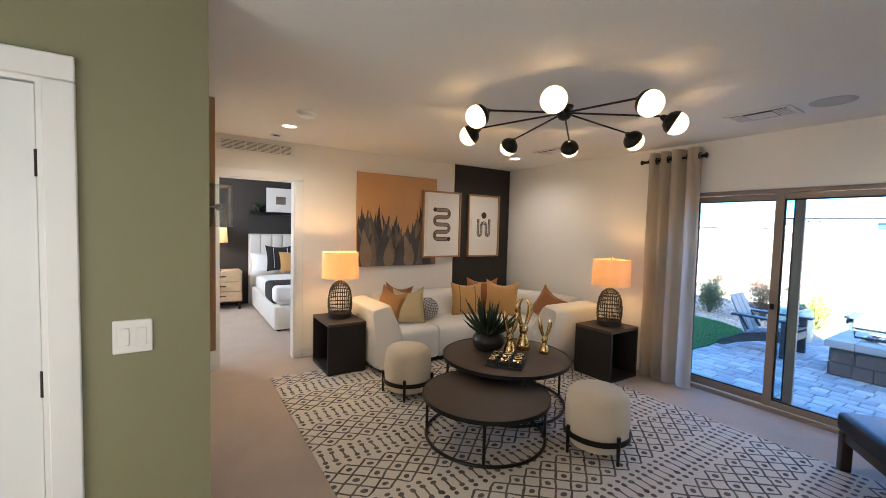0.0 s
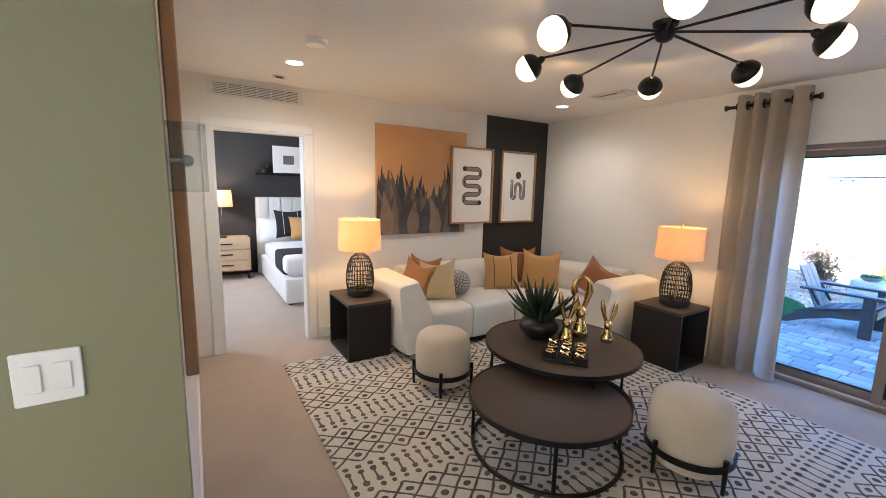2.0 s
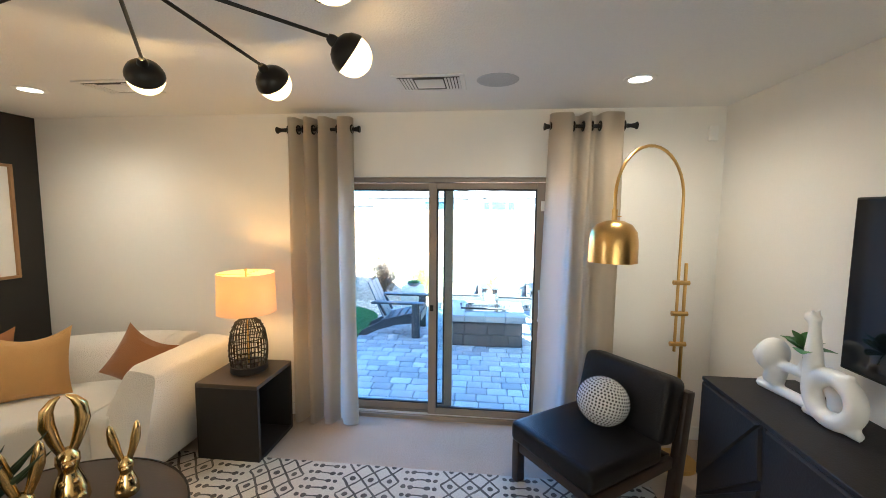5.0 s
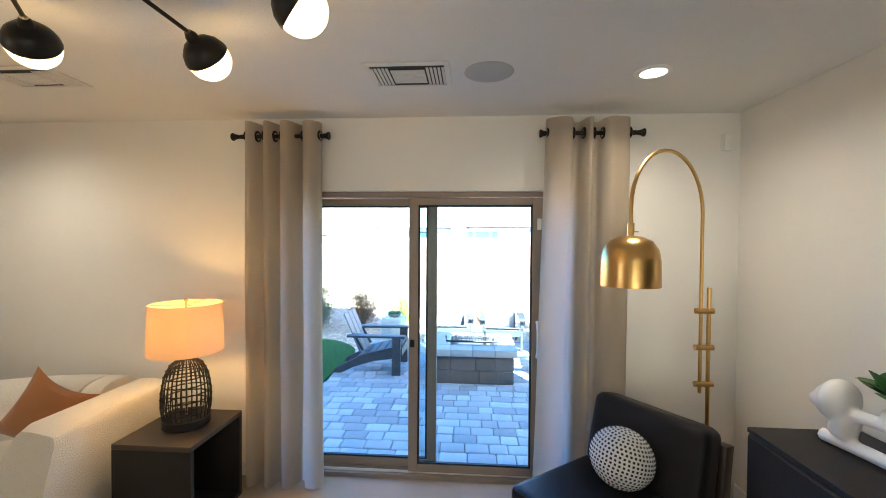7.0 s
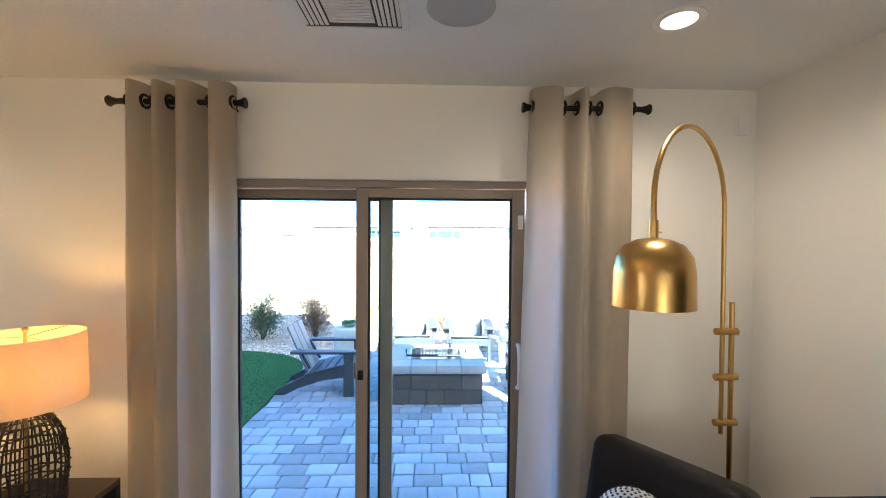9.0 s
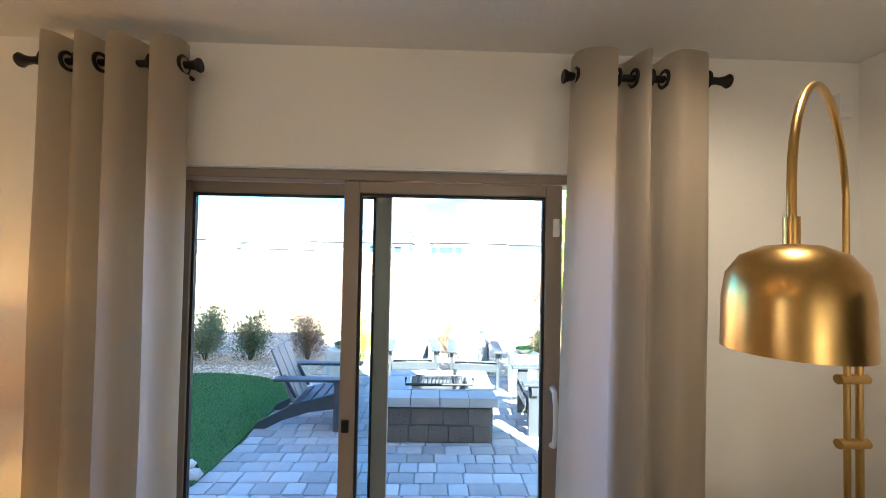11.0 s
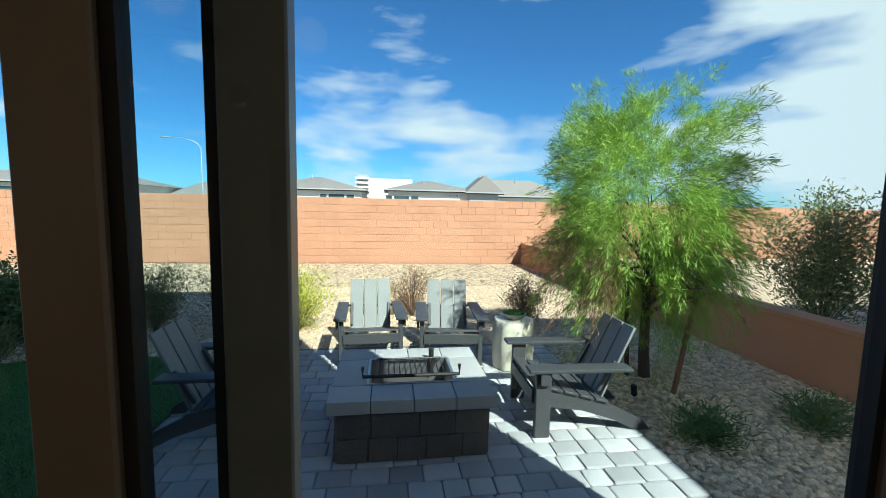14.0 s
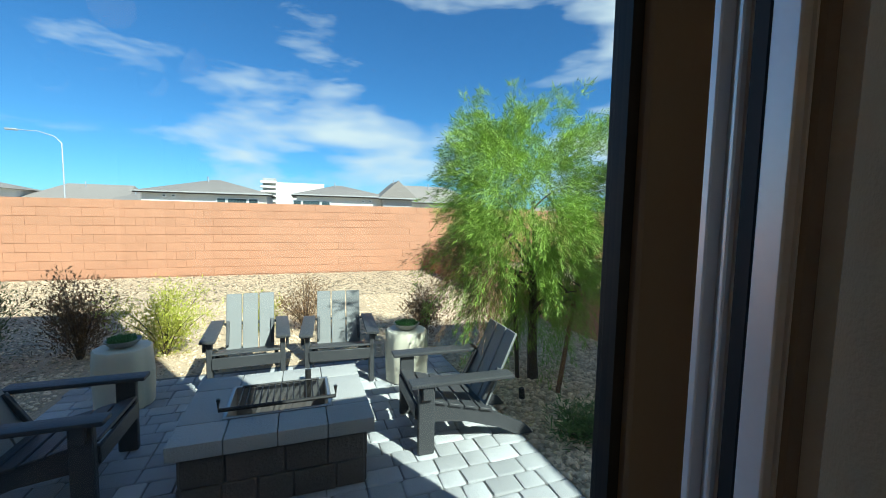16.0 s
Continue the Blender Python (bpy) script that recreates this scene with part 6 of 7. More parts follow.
# plants
def leaves_mesh(centres, dirs, lengths, widths, rng):
    """Narrow leaves, two triangles folded into a kite, as arrays."""
    n = len(centres)
    d = dirs / np.linalg.norm(dirs, axis=1, keepdims=True)
    rnd = rng.normal(size=(n, 3))
    s = np.cross(d, rnd)
    s /= np.linalg.norm(s, axis=1, keepdims=True) + 1e-9
    mid = centres + d * (lengths * 0.45)[:, None]
    tip = centres + d * lengths[:, None]
    v = np.empty((n * 4, 3))
    v[0::4], v[1::4], v[2::4], v[3::4] = centres, mid + s * widths[:, None], tip, mid - s * widths[:, None]
    idx = np.arange(n) * 4
    f = np.stack([idx, idx + 1, idx + 2, idx + 3], 1)
    return v.tolist(), f.tolist()


def shrub(x, y, h, w, material, count, seed, label, leaf=(0.05, 0.008), upright=0.7, base_z=-0.085, stems=16):
    t = thing("shrub", pose(x + 0.12, y, base_z), label, "shrub", "garden shrubs")
    rr = np.random.default_rng(seed)
    bm = bmesh.new()
    cs, ds = [], []
    count, w = int(count * 1.5), w * 1.2
    per = count // stems
    for i in range(stems):
        a = rr.uniform(0, 6.283)
        lean = rr.uniform(0.05, 1.0)
        hh = h * rr.uniform(0.55, 1.0) * (1.0 - 0.25 * lean)
        end = Vector((w / 2 * lean * math.cos(a), w / 2 * lean * math.sin(a), hh))
        ctrl = Vector((end.x * 0.3, end.y * 0.3, hh * 0.6))
        pts = curve_points((0.02 * math.cos(a), 0.02 * math.sin(a), 0), ctrl, end, 6)
        tube(bm, pts, [0.007, 0.006, 0.0055, 0.005, 0.004, 0.003, 0.0015], 5)
        for k in range(per):
            q = rr.uniform(0.18, 1.0)
            c = (1 - q) ** 2 * pts[0] + 2 * q * (1 - q) * ctrl + q * q * end
            spread = 0.035 + 0.10 * w * (1 - 0.6 * q)
            off = rr.normal(size=3) * spread
            cs.append((c.x + off[0], c.y + off[1], max(0.02, c.z + off[2] * 0.7)))
            dd = rr.normal(size=3)
            ds.append((dd[0] + 0.5 * off[0] / spread, dd[1] + 0.5 * off[1] / spread, dd[2] * 0.6 + upright * 1.6))
    part("stems", bm, M["bark"], t)
    n = len(cs)
    v, f = leaves_mesh(np.array(cs), np.array(ds), leaf[0] * rr.uniform(0.6, 1.3, n), leaf[1] * rr.uniform(0.7, 1.2, n), rr)
    raw("foliage", v, f, material, t)
    return t


# the row of shrubs behind the lawn, and round the patio
shrub(9.75, 6.75, 1.05, 1.35, M["leaf_dark"], 6000, 1, "broad dark green leafy shrub in gravel", (0.055, 0.016), 0.3)
shrub(9.45, 6.05, 0.85, 1.15, M["leaf_dark"], 4800, 2, "broad dark green leafy shrub in gravel", (0.055, 0.016), 0.3)
shrub(9.60, 5.45, 1.10, 0.80, M["leaf_olive"], 4300, 3, "tall wispy olive green shrub in gravel", (0.05, 0.007), 0.9)
shrub(9.62, 4.75, 0.92, 0.72, M["leaf_olive"], 3400, 4, "wispy olive green shrub in gravel", (0.05, 0.007), 0.9)
shrub(9.70, 3.86, 1.08, 0.75, M["leaf_dry"], 2600, 5, "wispy dark reddish shrub in gravel", (0.05, 0.007), 0.8)
shrub(9.62, 3.05, 0.95, 0.85, M["leaf_yel"], 3000, 6, "bright yellow green bush in gravel", (0.05, 0.006), 0.9)
shrub(10.3, 2.15, 0.58, 0.50, M["leaf_yel"], 1200, 7, "small yellow green bush behind the chairs", (0.045, 0.006), 0.9)
shrub(10.2, 1.55, 0.78, 0.60, M["leaf_dry"], 1300, 8, "sparse reddish dry shrub behind the chairs", (0.05, 0.006), 0.8)
shrub(9.55, 0.05, 0.78, 0.60, M["leaf_dry"], 1900, 9, "dark reddish shrub beside the garden stool", (0.045, 0.007), 0.7)
shrub(8.72, 5.75, 0.36, 0.34, M["leaf_olive"], 700, 10, "small tufted green plant beside the lawn", (0.07, 0.006), 0.9, stems=10)
shrub(8.95, 6.35, 0.34, 0.40, M["leaf_dark"], 700, 11, "small dark green plant beside the lawn", (0.06, 0.008), 0.6, stems=10)
shrub(6.75, -0.30, 0.22, 0.42, M["leaf_dark"], 900, 12, "low dark green tuft in shaded gravel", (0.07, 0.005), 0.5, stems=12)
shrub(6.78, -1.27, 0.24, 0.46, M["leaf_dark"], 900, 13, "low dark green tuft in shaded gravel", (0.07, 0.005), 0.5, stems=12)
shrub(8.45, -3.35, 1.95, 1.25, M["leaf_olive"], 8200, 14, "large grey olive bush behind the low wall", (0.06, 0.010), 0.6, 0.10, 26)
shrub(7.75, -3.6, 1.45, 0.95, M["leaf_dark"], 3600, 15, "large dark green bush behind the low wall", (0.055, 0.012), 0.5, 0.10, 22)
shrub(10.6, -3.6, 0.85, 0.8, M["leaf_olive"], 1600, 16, "grey olive bush behind the low wall", (0.05, 0.008), 0.6, 0.10)

# feathery tree with stakes
tree = thing("tree", pose(7.92, -0.56, -0.085), "young feathery light green desert tree with staked trunk", "tree")
rr = np.random.default_rng(5)
bm = bmesh.new()
trunk = [(0, 0, 0), (0.015, 0.01, 0.25), (0.0, 0.03, 0.55), (0.02, 0.02, 0.85), (0.0, 0.05, 1.2)]
tube(bm, trunk, [0.055, 0.048, 0.043, 0.038, 0.030], 12)
limbs = []
for i in range(13):
    a = 2 * math.pi * i / 13 + rr.uniform(-0.2, 0.2)
    z0 = rr.uniform(0.6, 1.2)
    ln = rr.uniform(0.7, 1.05)
    el = rr.uniform(0.35, 1.25)
    p0 = Vector((0.01, 0.03, z0))
    p2 = p0 + Vector((math.cos(a) * math.cos(el), math.sin(a) * math.cos(el), math.sin(el))) * ln
    p1 = p0 + Vector((0.25 * (p2.x - p0.x), 0.25 * (p2.y - p0.y), 0.6 * (p2.z - p0.z)))
    pts = curve_points(p0, p1, p2, 8)
    limbs.append(pts)
    tube(bm, pts, [0.024 - 0.0026 * k for k in range(9)], 7)
    for j in range(3):
        q0 = pts[3 + j * 2]
        d = Vector(rr.normal(size=3))
        d.z = abs(d.z) * 0.6
        q1 = q0 + d.normalized() * rr.uniform(0.25, 0.5)
        sub = curve_points(q0, (q0 + q1) / 2 + Vector((0, 0, 0.06)), q1, 5)
        limbs.append(sub)
        tube(bm, sub, [0.009, 0.008, 0.006, 0.005, 0.003, 0.002], 5)
part("trunk", bm, M["bark"], tree, "slender brown trunk and limbs")
cs, ds, dry_c, dry_d = [], [], [], []
CR = np.array([0.94, 1.01, 1.21])
CC = np.array([0.0, 0.19, 1.64])
made = 0
while made < 1060:
    p = rr.normal(size=3)
    p /= np.linalg.norm(p)
    rad = rr.uniform(0.12, 1.0) ** 0.5
    lump = 0.84 + 0.30 * noise.noise((p[0] * 1.8 + 3, p[1] * 1.8, p[2] * 1.8))
    if p[1] > 0.45 and p[2] > -0.25:
        lump *= 0.85  # thinner towards the patio
    c = CC + p * CR * rad * lump
    if c[2] < 0.46:
        continue
    hole = noise.noise((c[0] * 3.2, c[1] * 3.2 + 7, c[2] * 3.2))
    if hole < -0.06:
        continue
    made += 1
    # outer sprays arch over and hang, those at the top stand up
    twig = p * np.array([0.9, 0.9, 0.6]) + np.array([0, 0, 0.30 if c[2] > 1.9 else -0.30]) + rr.normal(size=3) * 0.32
    twig /= np.linalg.norm(twig)
    ln = rr.uniform(0.20, 0.46)
    k = 104
    q = rr.uniform(0, 1, k)
    pos = c + twig * (q * ln)[:, None] + np.array([0, 0, -0.16]) * (q ** 2)[:, None] + rr.normal(size=(k, 3)) * (0.012 + 0.034 * (1 - q))[:, None]
    dr = twig * 0.9 + rr.normal(size=(k, 3)) * 0.5 + np.array([0, 0, -0.30])
    low = c[2] < 1.5 and abs(p[1]) > 0.45 and rad > 0.6 and rr.random() < 0.6
    (dry_c if low else cs).append(pos)
    (dry_d if low else ds).append(dr)
cs, ds = np.concatenate(cs), np.concatenate(ds)
n = len(cs)
v, f = leaves_mesh(cs, ds, 0.070 * rr.uniform(0.55, 1.4, n), 0.0028 * rr.uniform(0.7, 1.3, n), rr)
raw("crown", v, f, M["leaf_tree"], tree, "", "feathery light green foliage")
if dry_c:
    dc, dd = np.concatenate(dry_c), np.concatenate(dry_d)
    n = len(dc)
    v, f = leaves_mesh(dc, dd, 0.062 * rr.uniform(0.6, 1.3, n), 0.0028 * rr.uniform(0.7, 1.3, n), rr)
    raw("dry_foliage", v, f, M["leaf_dry"], tree, "", "dry reddish foliage")
for x0, y0, x1, y1, hh in ((7.55, -0.58, 7.62, -0.84, 1.2), (7.98, -0.42, 7.96, -0.34, 0.95)):
    single("tree_stake", T([(0, 0, -0.05), (x1 - x0, y1 - y0, hh)], [0.022, 0.020], 8), M["stake"] if hh > 1 else M["bark"], pose(x0, y0, -0.085), "leaning brown timber tree stake", "tree stake", "tree stakes")
single("drip_valve", T([(0, 0, -0.02), (0.01, 0.01, 0.10)], [0.028, 0.025], 10), M["gasket"], pose(7.55, -0.22, -0.085), "small black irrigation stub in gravel", "irrigation pipe")


# far houses
def house(x, y0, y1, wall_h, ridge_h, depth, wins, material, label, gable=False, ridge=None, z0=-0.13):
    t = thing("house", pose(x, (y0 + y1) / 2, z0), label, "house", "far houses")
    hw = (y1 - y0) / 2
    part("wall", B(0.5, depth - 0.5, -hw + 0.5, hw - 0.5, 0, wall_h), material, t)
    r = bmesh.new()
    e = [(0, -hw, wall_h), (0, hw, wall_h), (depth, hw, wall_h), (depth, -hw, wall_h)]
    lo = [r.verts.new(p) for p in e]
    if gable:
        rd = [r.verts.new((0.0, 0, ridge_h)), r.verts.new((depth, 0, ridge_h))]
        r.faces.new((lo[0], rd[0], lo[1])); r.faces.new((lo[2], rd[1], lo[3]))
        r.faces.new((lo[1], rd[0], rd[1], lo[2])); r.faces.new((lo[3], rd[1], rd[0], lo[0]))
    else:
        k = min(hw * 0.93, depth / 2)
        ya, yb = ridge or (-hw + k, hw - k)
        rd = [r.verts.new((depth / 2, ya, ridge_h)), r.verts.new((depth / 2, yb, ridge_h))]
        r.faces.new((lo[0], rd[0], rd[1], lo[1])); r.faces.new((lo[2], rd[1], rd[0], lo[3]))
        r.faces.new((lo[1], rd[1], lo[2])); r.faces.new((lo[3], rd[0], lo[0]))
    r.faces.new(lo)
    roof = part("roof", r, M["roof"], t)
    part("fascia", B(-0.04, 0.10, -hw, hw, wall_h - 0.20, wall_h - 0.005), M["fascia"], roof)
    part("gutter", B(-0.16, -0.041, -hw - 0.05, hw + 0.05, wall_h - 0.10, wall_h + 0.02, 0.02), M["stucco_grey"], roof)
    part("vent_pipe", T([(depth * 0.4, hw * 0.1, ridge_h - 0.7), (depth * 0.4, hw * 0.1, ridge_h + 0.25)], 0.06, 8), M["pole"], roof)
    for u0, u1, a, b in wins:
        w = part("window", B(0.42, 0.52, u0, u1, a, b), M["trim"], t, "white framed window")
        part("pane", B(0.40, 0.419, u0 + 0.08, u1 - 0.08, a + 0.08, b - 0.08), M["win"], w, "dark glass")
    return t


def trio(c, a=1.7, b=3.05):
    return [(c - 1.7, c - 0.75, a, b), (c - 0.7, c + 1.1, a, b), (c + 1.15, c + 2.0, a, b)]



def squares(c):
    return [(c - 0.55, c - 0.2, 2.95, 3.25), (c + 0.2, c + 0.55, 2.95, 3.25)]


house(48, 27.0, 46.0, 3.5, 5.35, 12, trio(1.3) + [(-5.9, -4.9, 1.9, 2.95)], M["stucco"], "white stucco bungalow with hipped grey brown tile roof", False, (-2.6, 1.5))
house(57, 27.0, 32.6, 2.75, 3.75, 8, [], M["stucco"], "small pale bungalow with low grey tile roof beyond the wall")
house(56, 18.6, 27.6, 2.7, 4.5, 9, [], M["stucco"], "pale bungalow with grey tile roof beyond the wall", False, (-3.7, 2.4))
house(52, 15.4, 19.2, 2.6, 3.5, 7, [], M["stucco"], "low pale garage with grey tile roof beyond the wall")
house(48, 4.1, 15.6, 3.5, 5.05, 11, trio(-2.8) + squares(3.1), M["stucco"], "white stucco bungalow with hipped grey brown tile roof")
house(48, -7.95, 2.3, 3.62, 5.0, 11, trio(3.0) + squares(-2.5), M["stucco"], "white stucco bungalow with hipped grey brown tile roof")
house(47, -10.6, -6.4, 3.5, 5.35, 4, [], M["stucco_grey"], "grey stucco house with gabled grey tile roof", True)
house(50, -20.0, -8.9, 3.3, 5.45, 9, [(3.6, 4.6, 2.2, 3.1)], M["stucco"], "pale house with grey tile roof beside the gabled house", False, (-2.0, 5.3))
house(60, 46, 60, 3.2, 4.8, 11, trio(0), M["stucco"], "pale bungalow with hipped grey tile roof")
house(58, -48, -34, 2.6, 3.9, 11, [], M["stucco_grey"], "distant grey house with low roof")
tw = thing("tall_building", pose(110, 4.5, -0.13), "distant white building with stacked balconies", "building")
part("block", B(0, 12, -9.0, 4.5, 0, 9.1), M["stucco"], tw)
part("tower", B(-1, 6, 2.2, 5.0, 0, 9.9), M["stucco_grey"], tw)
for i in range(6):
    part("balcony", B(-2.2, -1.0, 2.0, 5.4, 3.2 + i * 1.1, 3.7 + i * 1.1), M["stucco"], tw, "white balcony slab")


def street_lamp(x, y, h, reach):
    t = thing("street_lamp", pose(x, y, -0.13), "tall grey curved street lamp beyond the wall", "street lamp", "street lamps")
    part("post", T([(0, 0, 0), (0, 0, h * 0.9), (0, reach * 0.15, h * 0.96), (0, reach * 0.5, h), (0, reach, h + 0.02)], [0.05, 0.035, 0.028, 0.022, 0.022], 8), M["pole"], t)
    part("head", B(-0.12, 0.12, reach - 0.1, reach + 0.45, h - 0.04, h + 0.07, 0.03), M["pole"], t)


street_lamp(35, 14.8, 6.15, 2.1)
street_lamp(40, -30, 5.6, 1.8)
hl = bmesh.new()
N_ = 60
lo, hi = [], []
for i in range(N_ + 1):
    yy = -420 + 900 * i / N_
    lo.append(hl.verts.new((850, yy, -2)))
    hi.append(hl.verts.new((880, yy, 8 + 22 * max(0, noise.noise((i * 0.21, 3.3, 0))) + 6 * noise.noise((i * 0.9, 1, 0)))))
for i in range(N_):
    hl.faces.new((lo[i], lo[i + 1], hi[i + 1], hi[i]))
tagged(new("backdrop_hills", mesh_of("backdrop_hills", hl, M["hill"])), "distant desert hills tinted with blue haze", "hills", "", "structure")


# scattered stones
def stone_field(name, pts, sizes, material, label, seed):
    rr = np.random.default_rng(seed)
    base = np.array([(1, 0, 0), (-1, 0, 0), (0, 1, 0), (0, -1, 0), (0, 0, 1), (0, 0, -0.6), (0.62, 0.62, 0.45), (-0.62, 0.62, 0.45), (0.62, -0.62, 0.45), (-0.62, -0.62, 0.45)], float)
    fc = [(4, 0, 6), (4, 6, 2), (4, 2, 7), (4, 7, 1), (4, 1, 9), (4, 9, 3), (4, 3, 8), (4, 8, 0), (0, 2, 6), (2, 1, 7), (1, 3, 9), (3, 0, 8), (0, 5, 2), (2, 5, 1), (1, 5, 3), (3, 5, 0)]
    n = len(pts)
    V = np.empty((n * 10, 3))
    F = []
    ang = rr.uniform(0, 6.283, n)
    for i in range(n):
        s = sizes[i] * np.array([rr.uniform(0.8, 1.4), rr.uniform(0.6, 1.0), rr.uniform(0.45, 0.75)])
        q = base * (1 + rr.uniform(-0.18, 0.18, (10, 1))) * s
        c, d = math.cos(ang[i]), math.sin(ang[i])
        V[i * 10:(i + 1) * 10] = np.stack([q[:, 0] * c - q[:, 1] * d, q[:, 0] * d + q[:, 1] * c, q[:, 2]], 1) + pts[i]
        F += [(a + i * 10, b + i * 10, e + i * 10) for a, b, e in fc]
    return raw(name, V.tolist(), F, material, None, "stuff", label, "gravel", True)


rr = np.random.default_rng(77)


def scatter(x0, x1, y0, y1, n, keep):
    out = []
    while len(out) < n:
        x, y = rr.uniform(x0, x1), rr.uniform(y0, y1)
        if keep(x, y):
            out.append((x, y, -0.083))
    return np.array(out)


near = scatter(4.99, 9.6, -2.03, 0.085, 17000, lambda x, y: True)
stone_field("gravel_stones", near, rr.uniform(0.010, 0.036, len(near)), M["pebble"], "loose tan crushed gravel stones beside the patio", 1)
mid = scatter(8.97, 12.5, -1.9, 7.5, 11000, lambda x, y: True)
stone_field("gravel_stones", mid, rr.uniform(0.012, 0.026, len(mid)), M["pebble"], "loose tan crushed gravel stones behind the chairs", 2)
back = scatter(12.5, 15.9, -1.9, 9.5, 11000, lambda x, y: True)
stone_field("gravel_stones", back, rr.uniform(0.016, 0.036, len(back)), M["pebble"], "loose tan crushed gravel stones below the garden wall", 6)
lawnside = scatter(7.0, 9.4, 3.6, 9.0, 3500, lambda x, y: not inside(x, y, LAWN_EDGE) and not (x < 8.97 and y < 3.54))
stone_field("gravel_stones", lawnside, rr.uniform(0.012, 0.026, len(lawnside)), M["pebble"], "loose tan crushed gravel stones round the lawn", 3)
rocks = scatter(4.99, 7.1, 3.56, 7.0, 900, lambda x, y: not inside(x, y, LAWN_EDGE))
rocks[:, 2] = -0.065 + rr.uniform(0, 0.03, len(rocks))
stone_field("river_rocks", rocks, rr.uniform(0.028, 0.08, len(rocks)), M["river"], "pale angular river rocks beside the lawn", 4)

# turf blades
xs = scatter(6.1, 8.95, 3.5, 7.4, 26000, lambda x, y: inside(x, y, LAWN_EDGE))
xs[:, 2] = -0.046
n = len(xs)
dr = rr.normal(size=(n, 3)) * 0.45 + np.array([0, 0, 1.0])
v, f = leaves_mesh(xs, dr, rr.uniform(0.018, 0.034, n), np.full(n, 0.0022), rr)
raw("turf_blades", v, f, M["blade"], None, "stuff", "short green artificial grass blades", "grass")


# pavers: rows of mixed lengths with rounded tops
def tile_mesh(name, lx, ly, lz, material, c=0.008):
    bm = bmesh.new()
    x, y = lx / 2, ly / 2
    a = [bm.verts.new(p) for p in ((-x, -y, 0), (x, -y, 0), (x, y, 0), (-x, y, 0))]
    b = [bm.verts.new(p) for p in ((-x, -y, lz - c), (x, -y, lz - c), (x, y, lz - c), (-x, y, lz - c))]
    d = [bm.verts.new(p) for p in ((-x + c, -y + c, lz), (x - c, -y + c, lz), (x - c, y - c, lz), (-x + c, y - c, lz))]
    for p, q in ((a, b), (b, d)):
        for k in range(4):
            bm.faces.new((p[k], p[(k + 1) % 4], q[(k + 1) % 4], q[k]))
    bm.faces.new(d)
    return mesh_of(name, bm, material, False)


def paver_shape(bm, lx, ly, lz, at, jit):
    """A tumbled paver: rounded corners in plan, worn upper edges."""
    def ring(inset, z):
        x, y, c = lx / 2 - inset, ly / 2 - inset, 0.011 - inset * 0.3
        pts = ((-x + c, -y), (x - c, -y), (x, -y + c), (x, y - c), (x - c, y), (-x + c, y), (-x, y - c), (-x, -y + c))
        return [bm.verts.new((at[0] + px + jit.uniform(-0.002, 0.002), at[1] + py + jit.uniform(-0.002, 0.002), at[2] + z)) for px, py in pts]
    rings = [ring(0.0, 0.0), ring(0.0, lz - 0.012), ring(0.004, lz - 0.004), ring(0.014, lz)]
    for p, q in zip(rings, rings[1:]):
        for k in range(8):
            bm.faces.new((p[k], p[(k + 1) % 8], q[(k + 1) % 8], q[k]))
    bm.faces.new(rings[-1])


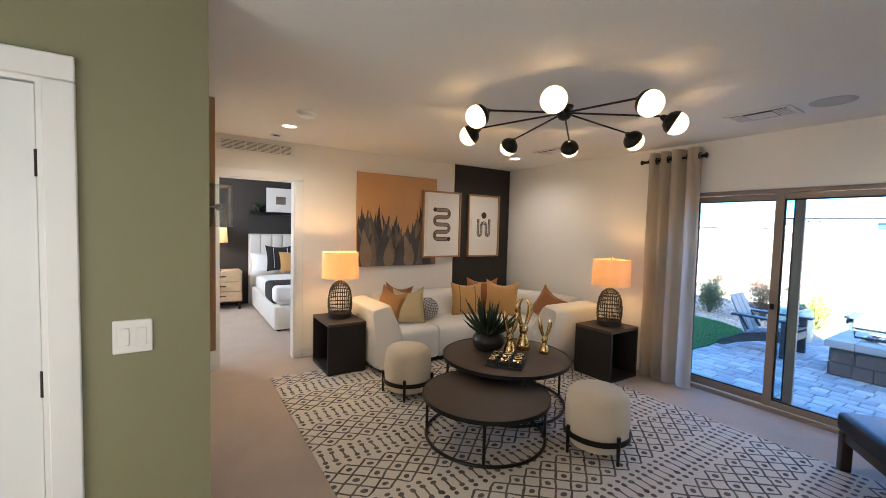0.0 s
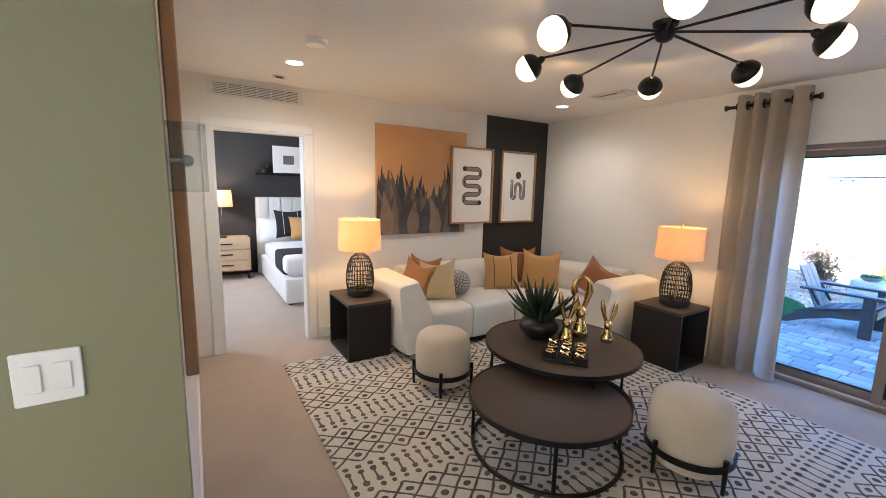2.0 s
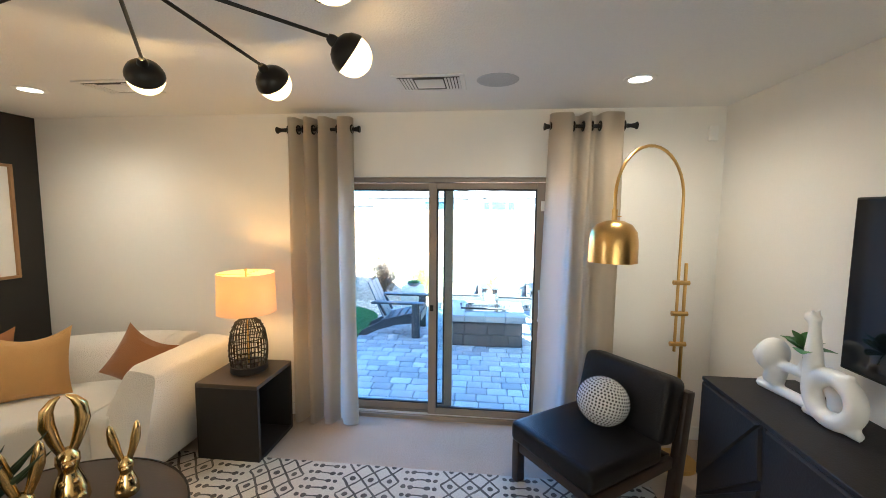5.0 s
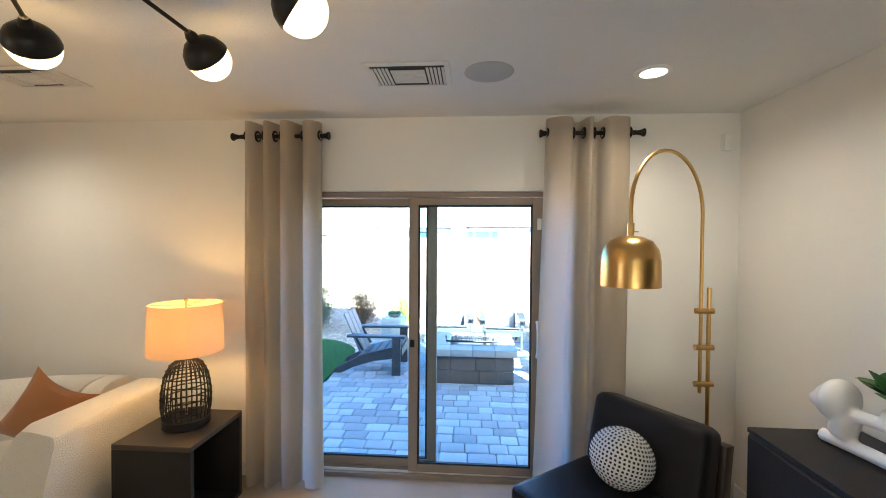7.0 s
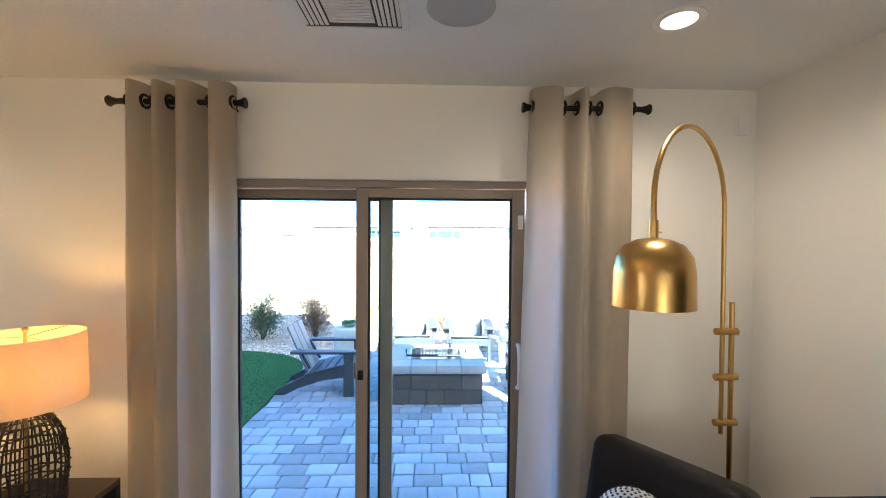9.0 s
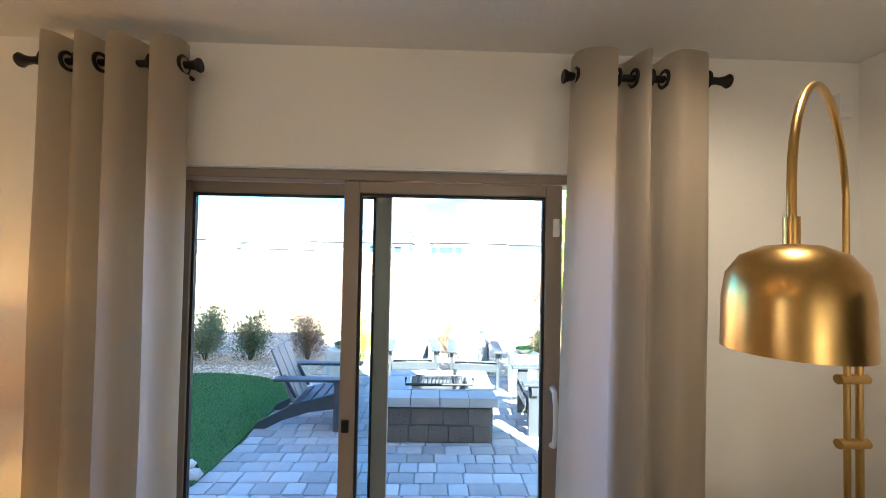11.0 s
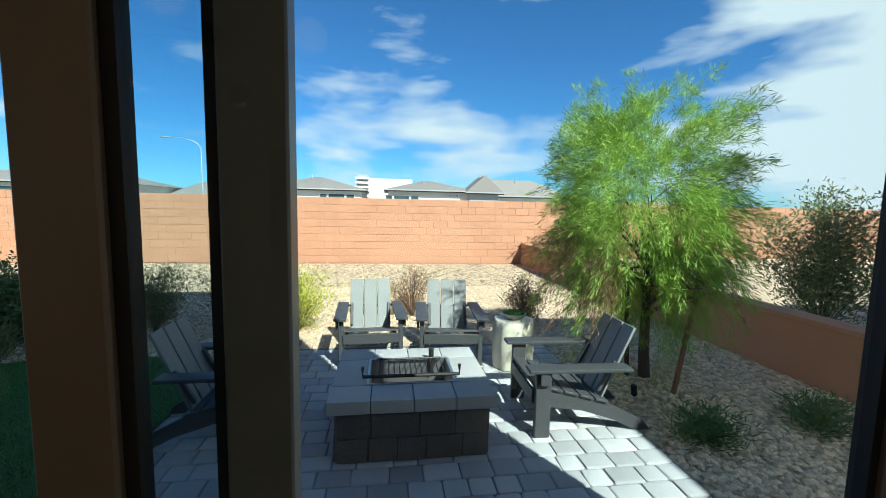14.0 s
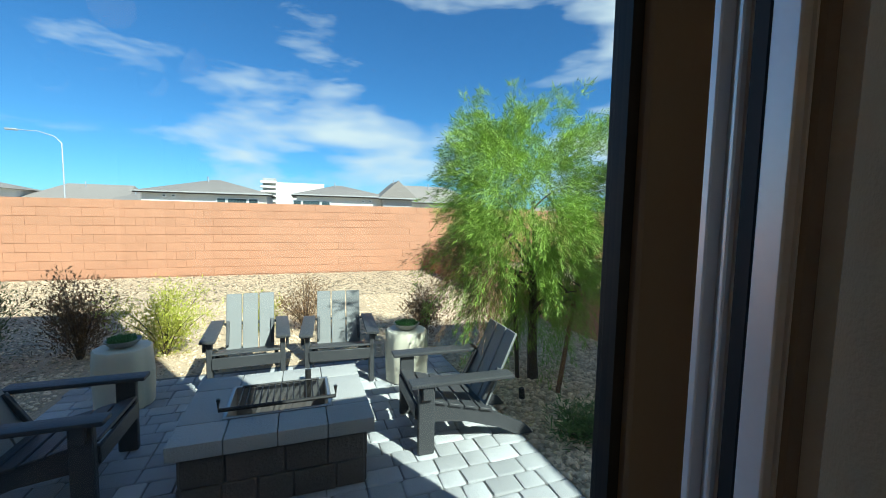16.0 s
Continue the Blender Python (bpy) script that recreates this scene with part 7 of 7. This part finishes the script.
patio = bpy.data.objects["patio_base"]
rng = random.Random(31)
GAP = 0.004
lengths = (0.15, 0.20, 0.225)
meshes = {}
for ln in lengths:
    for k in range(3):
        bm = bmesh.new()
        paver_shape(bm, 0.150 - GAP, ln - GAP, 0.055, (0, 0, 0), rng)
        meshes[ln, k] = mesh_of("paver", bm, M["paver"])
x = PX0
made = 0
rest = bmesh.new()
while x + 0.150 <= PX1 + 0.001:
    y = PY0 + 0.002
    while y < PY1 - 0.08:
        ln = rng.choice(lengths)
        if PY1 - y < 0.30:
            ln = min(lengths, key=lambda q: abs(PY1 - y - q)) if PY1 - y < 0.24 else 0.15
        px, py, pz = x + 0.075, y + ln / 2, -0.115 + rng.uniform(-0.003, 0.002)
        if made < 300 and x < 8.2:
            o = new("paver", meshes[ln, rng.randrange(3)])
            o.parent = patio
            o.matrix_world = pose(px, py, pz, rng.uniform(-0.9, 0.9), rng.uniform(-0.9, 0.9), rng.uniform(-1.2, 1.2))
            made += 1
        else:
            paver_shape(rest, 0.150 - GAP, ln - GAP, 0.055, (px, py, pz), rng)
        y += ln
    x += 0.150
o = new("pavers", mesh_of("pavers", rest, M["paver"]))
o.parent = patio
tagged(o, "", "", "", "stuff")

# blocks of the garden wall
bw, bh = 0.405, 0.2035
blk = tile_mesh("block", bw - 0.005, bh - 0.005, 0.010, M["block"], 0.004)
vv, ff = [], []
for r in range(9):
    z = WALL_H - bh * (r + 0.5)
    off = 0.0 if r % 2 else bw / 2
    k = -54
    while True:
        yb = k * bw + off
        k += 1
        if yb < -21.7:
            continue
        if yb > 25.7:
            break
        if -6.2 < yb < 7.4:
            o = new("block", blk)
            o.parent = back_wall
            o.matrix_world = Matrix.Translation((WALL_X + 0.0065, yb, z)) @ Matrix(((0, 0, -1, 0), (1, 0, 0, 0), (0, -1, 0, 0), (0, 0, 0, 1)))
        else:
            n0 = len(vv)
            y2, z2 = bw / 2 - 0.004, bh / 2 - 0.004
            vv += [(WALL_X - 0.005, yb - y2, z - z2), (WALL_X - 0.005, yb + y2, z - z2), (WALL_X - 0.005, yb + y2, z + z2), (WALL_X - 0.005, yb - y2, z + z2),
                   (WALL_X + 0.007, yb - y2, z - z2), (WALL_X + 0.007, yb + y2, z - z2), (WALL_X + 0.007, yb + y2, z + z2), (WALL_X + 0.007, yb - y2, z + z2)]
            ff += [(n0 + 3, n0 + 2, n0 + 1, n0), (n0, n0 + 1, n0 + 5, n0 + 4), (n0 + 1, n0 + 2, n0 + 6, n0 + 5), (n0 + 2, n0 + 3, n0 + 7, n0 + 6), (n0 + 3, n0, n0 + 4, n0 + 7)]
raw("blocks", vv, ff, M["block"], back_wall, "stuff")
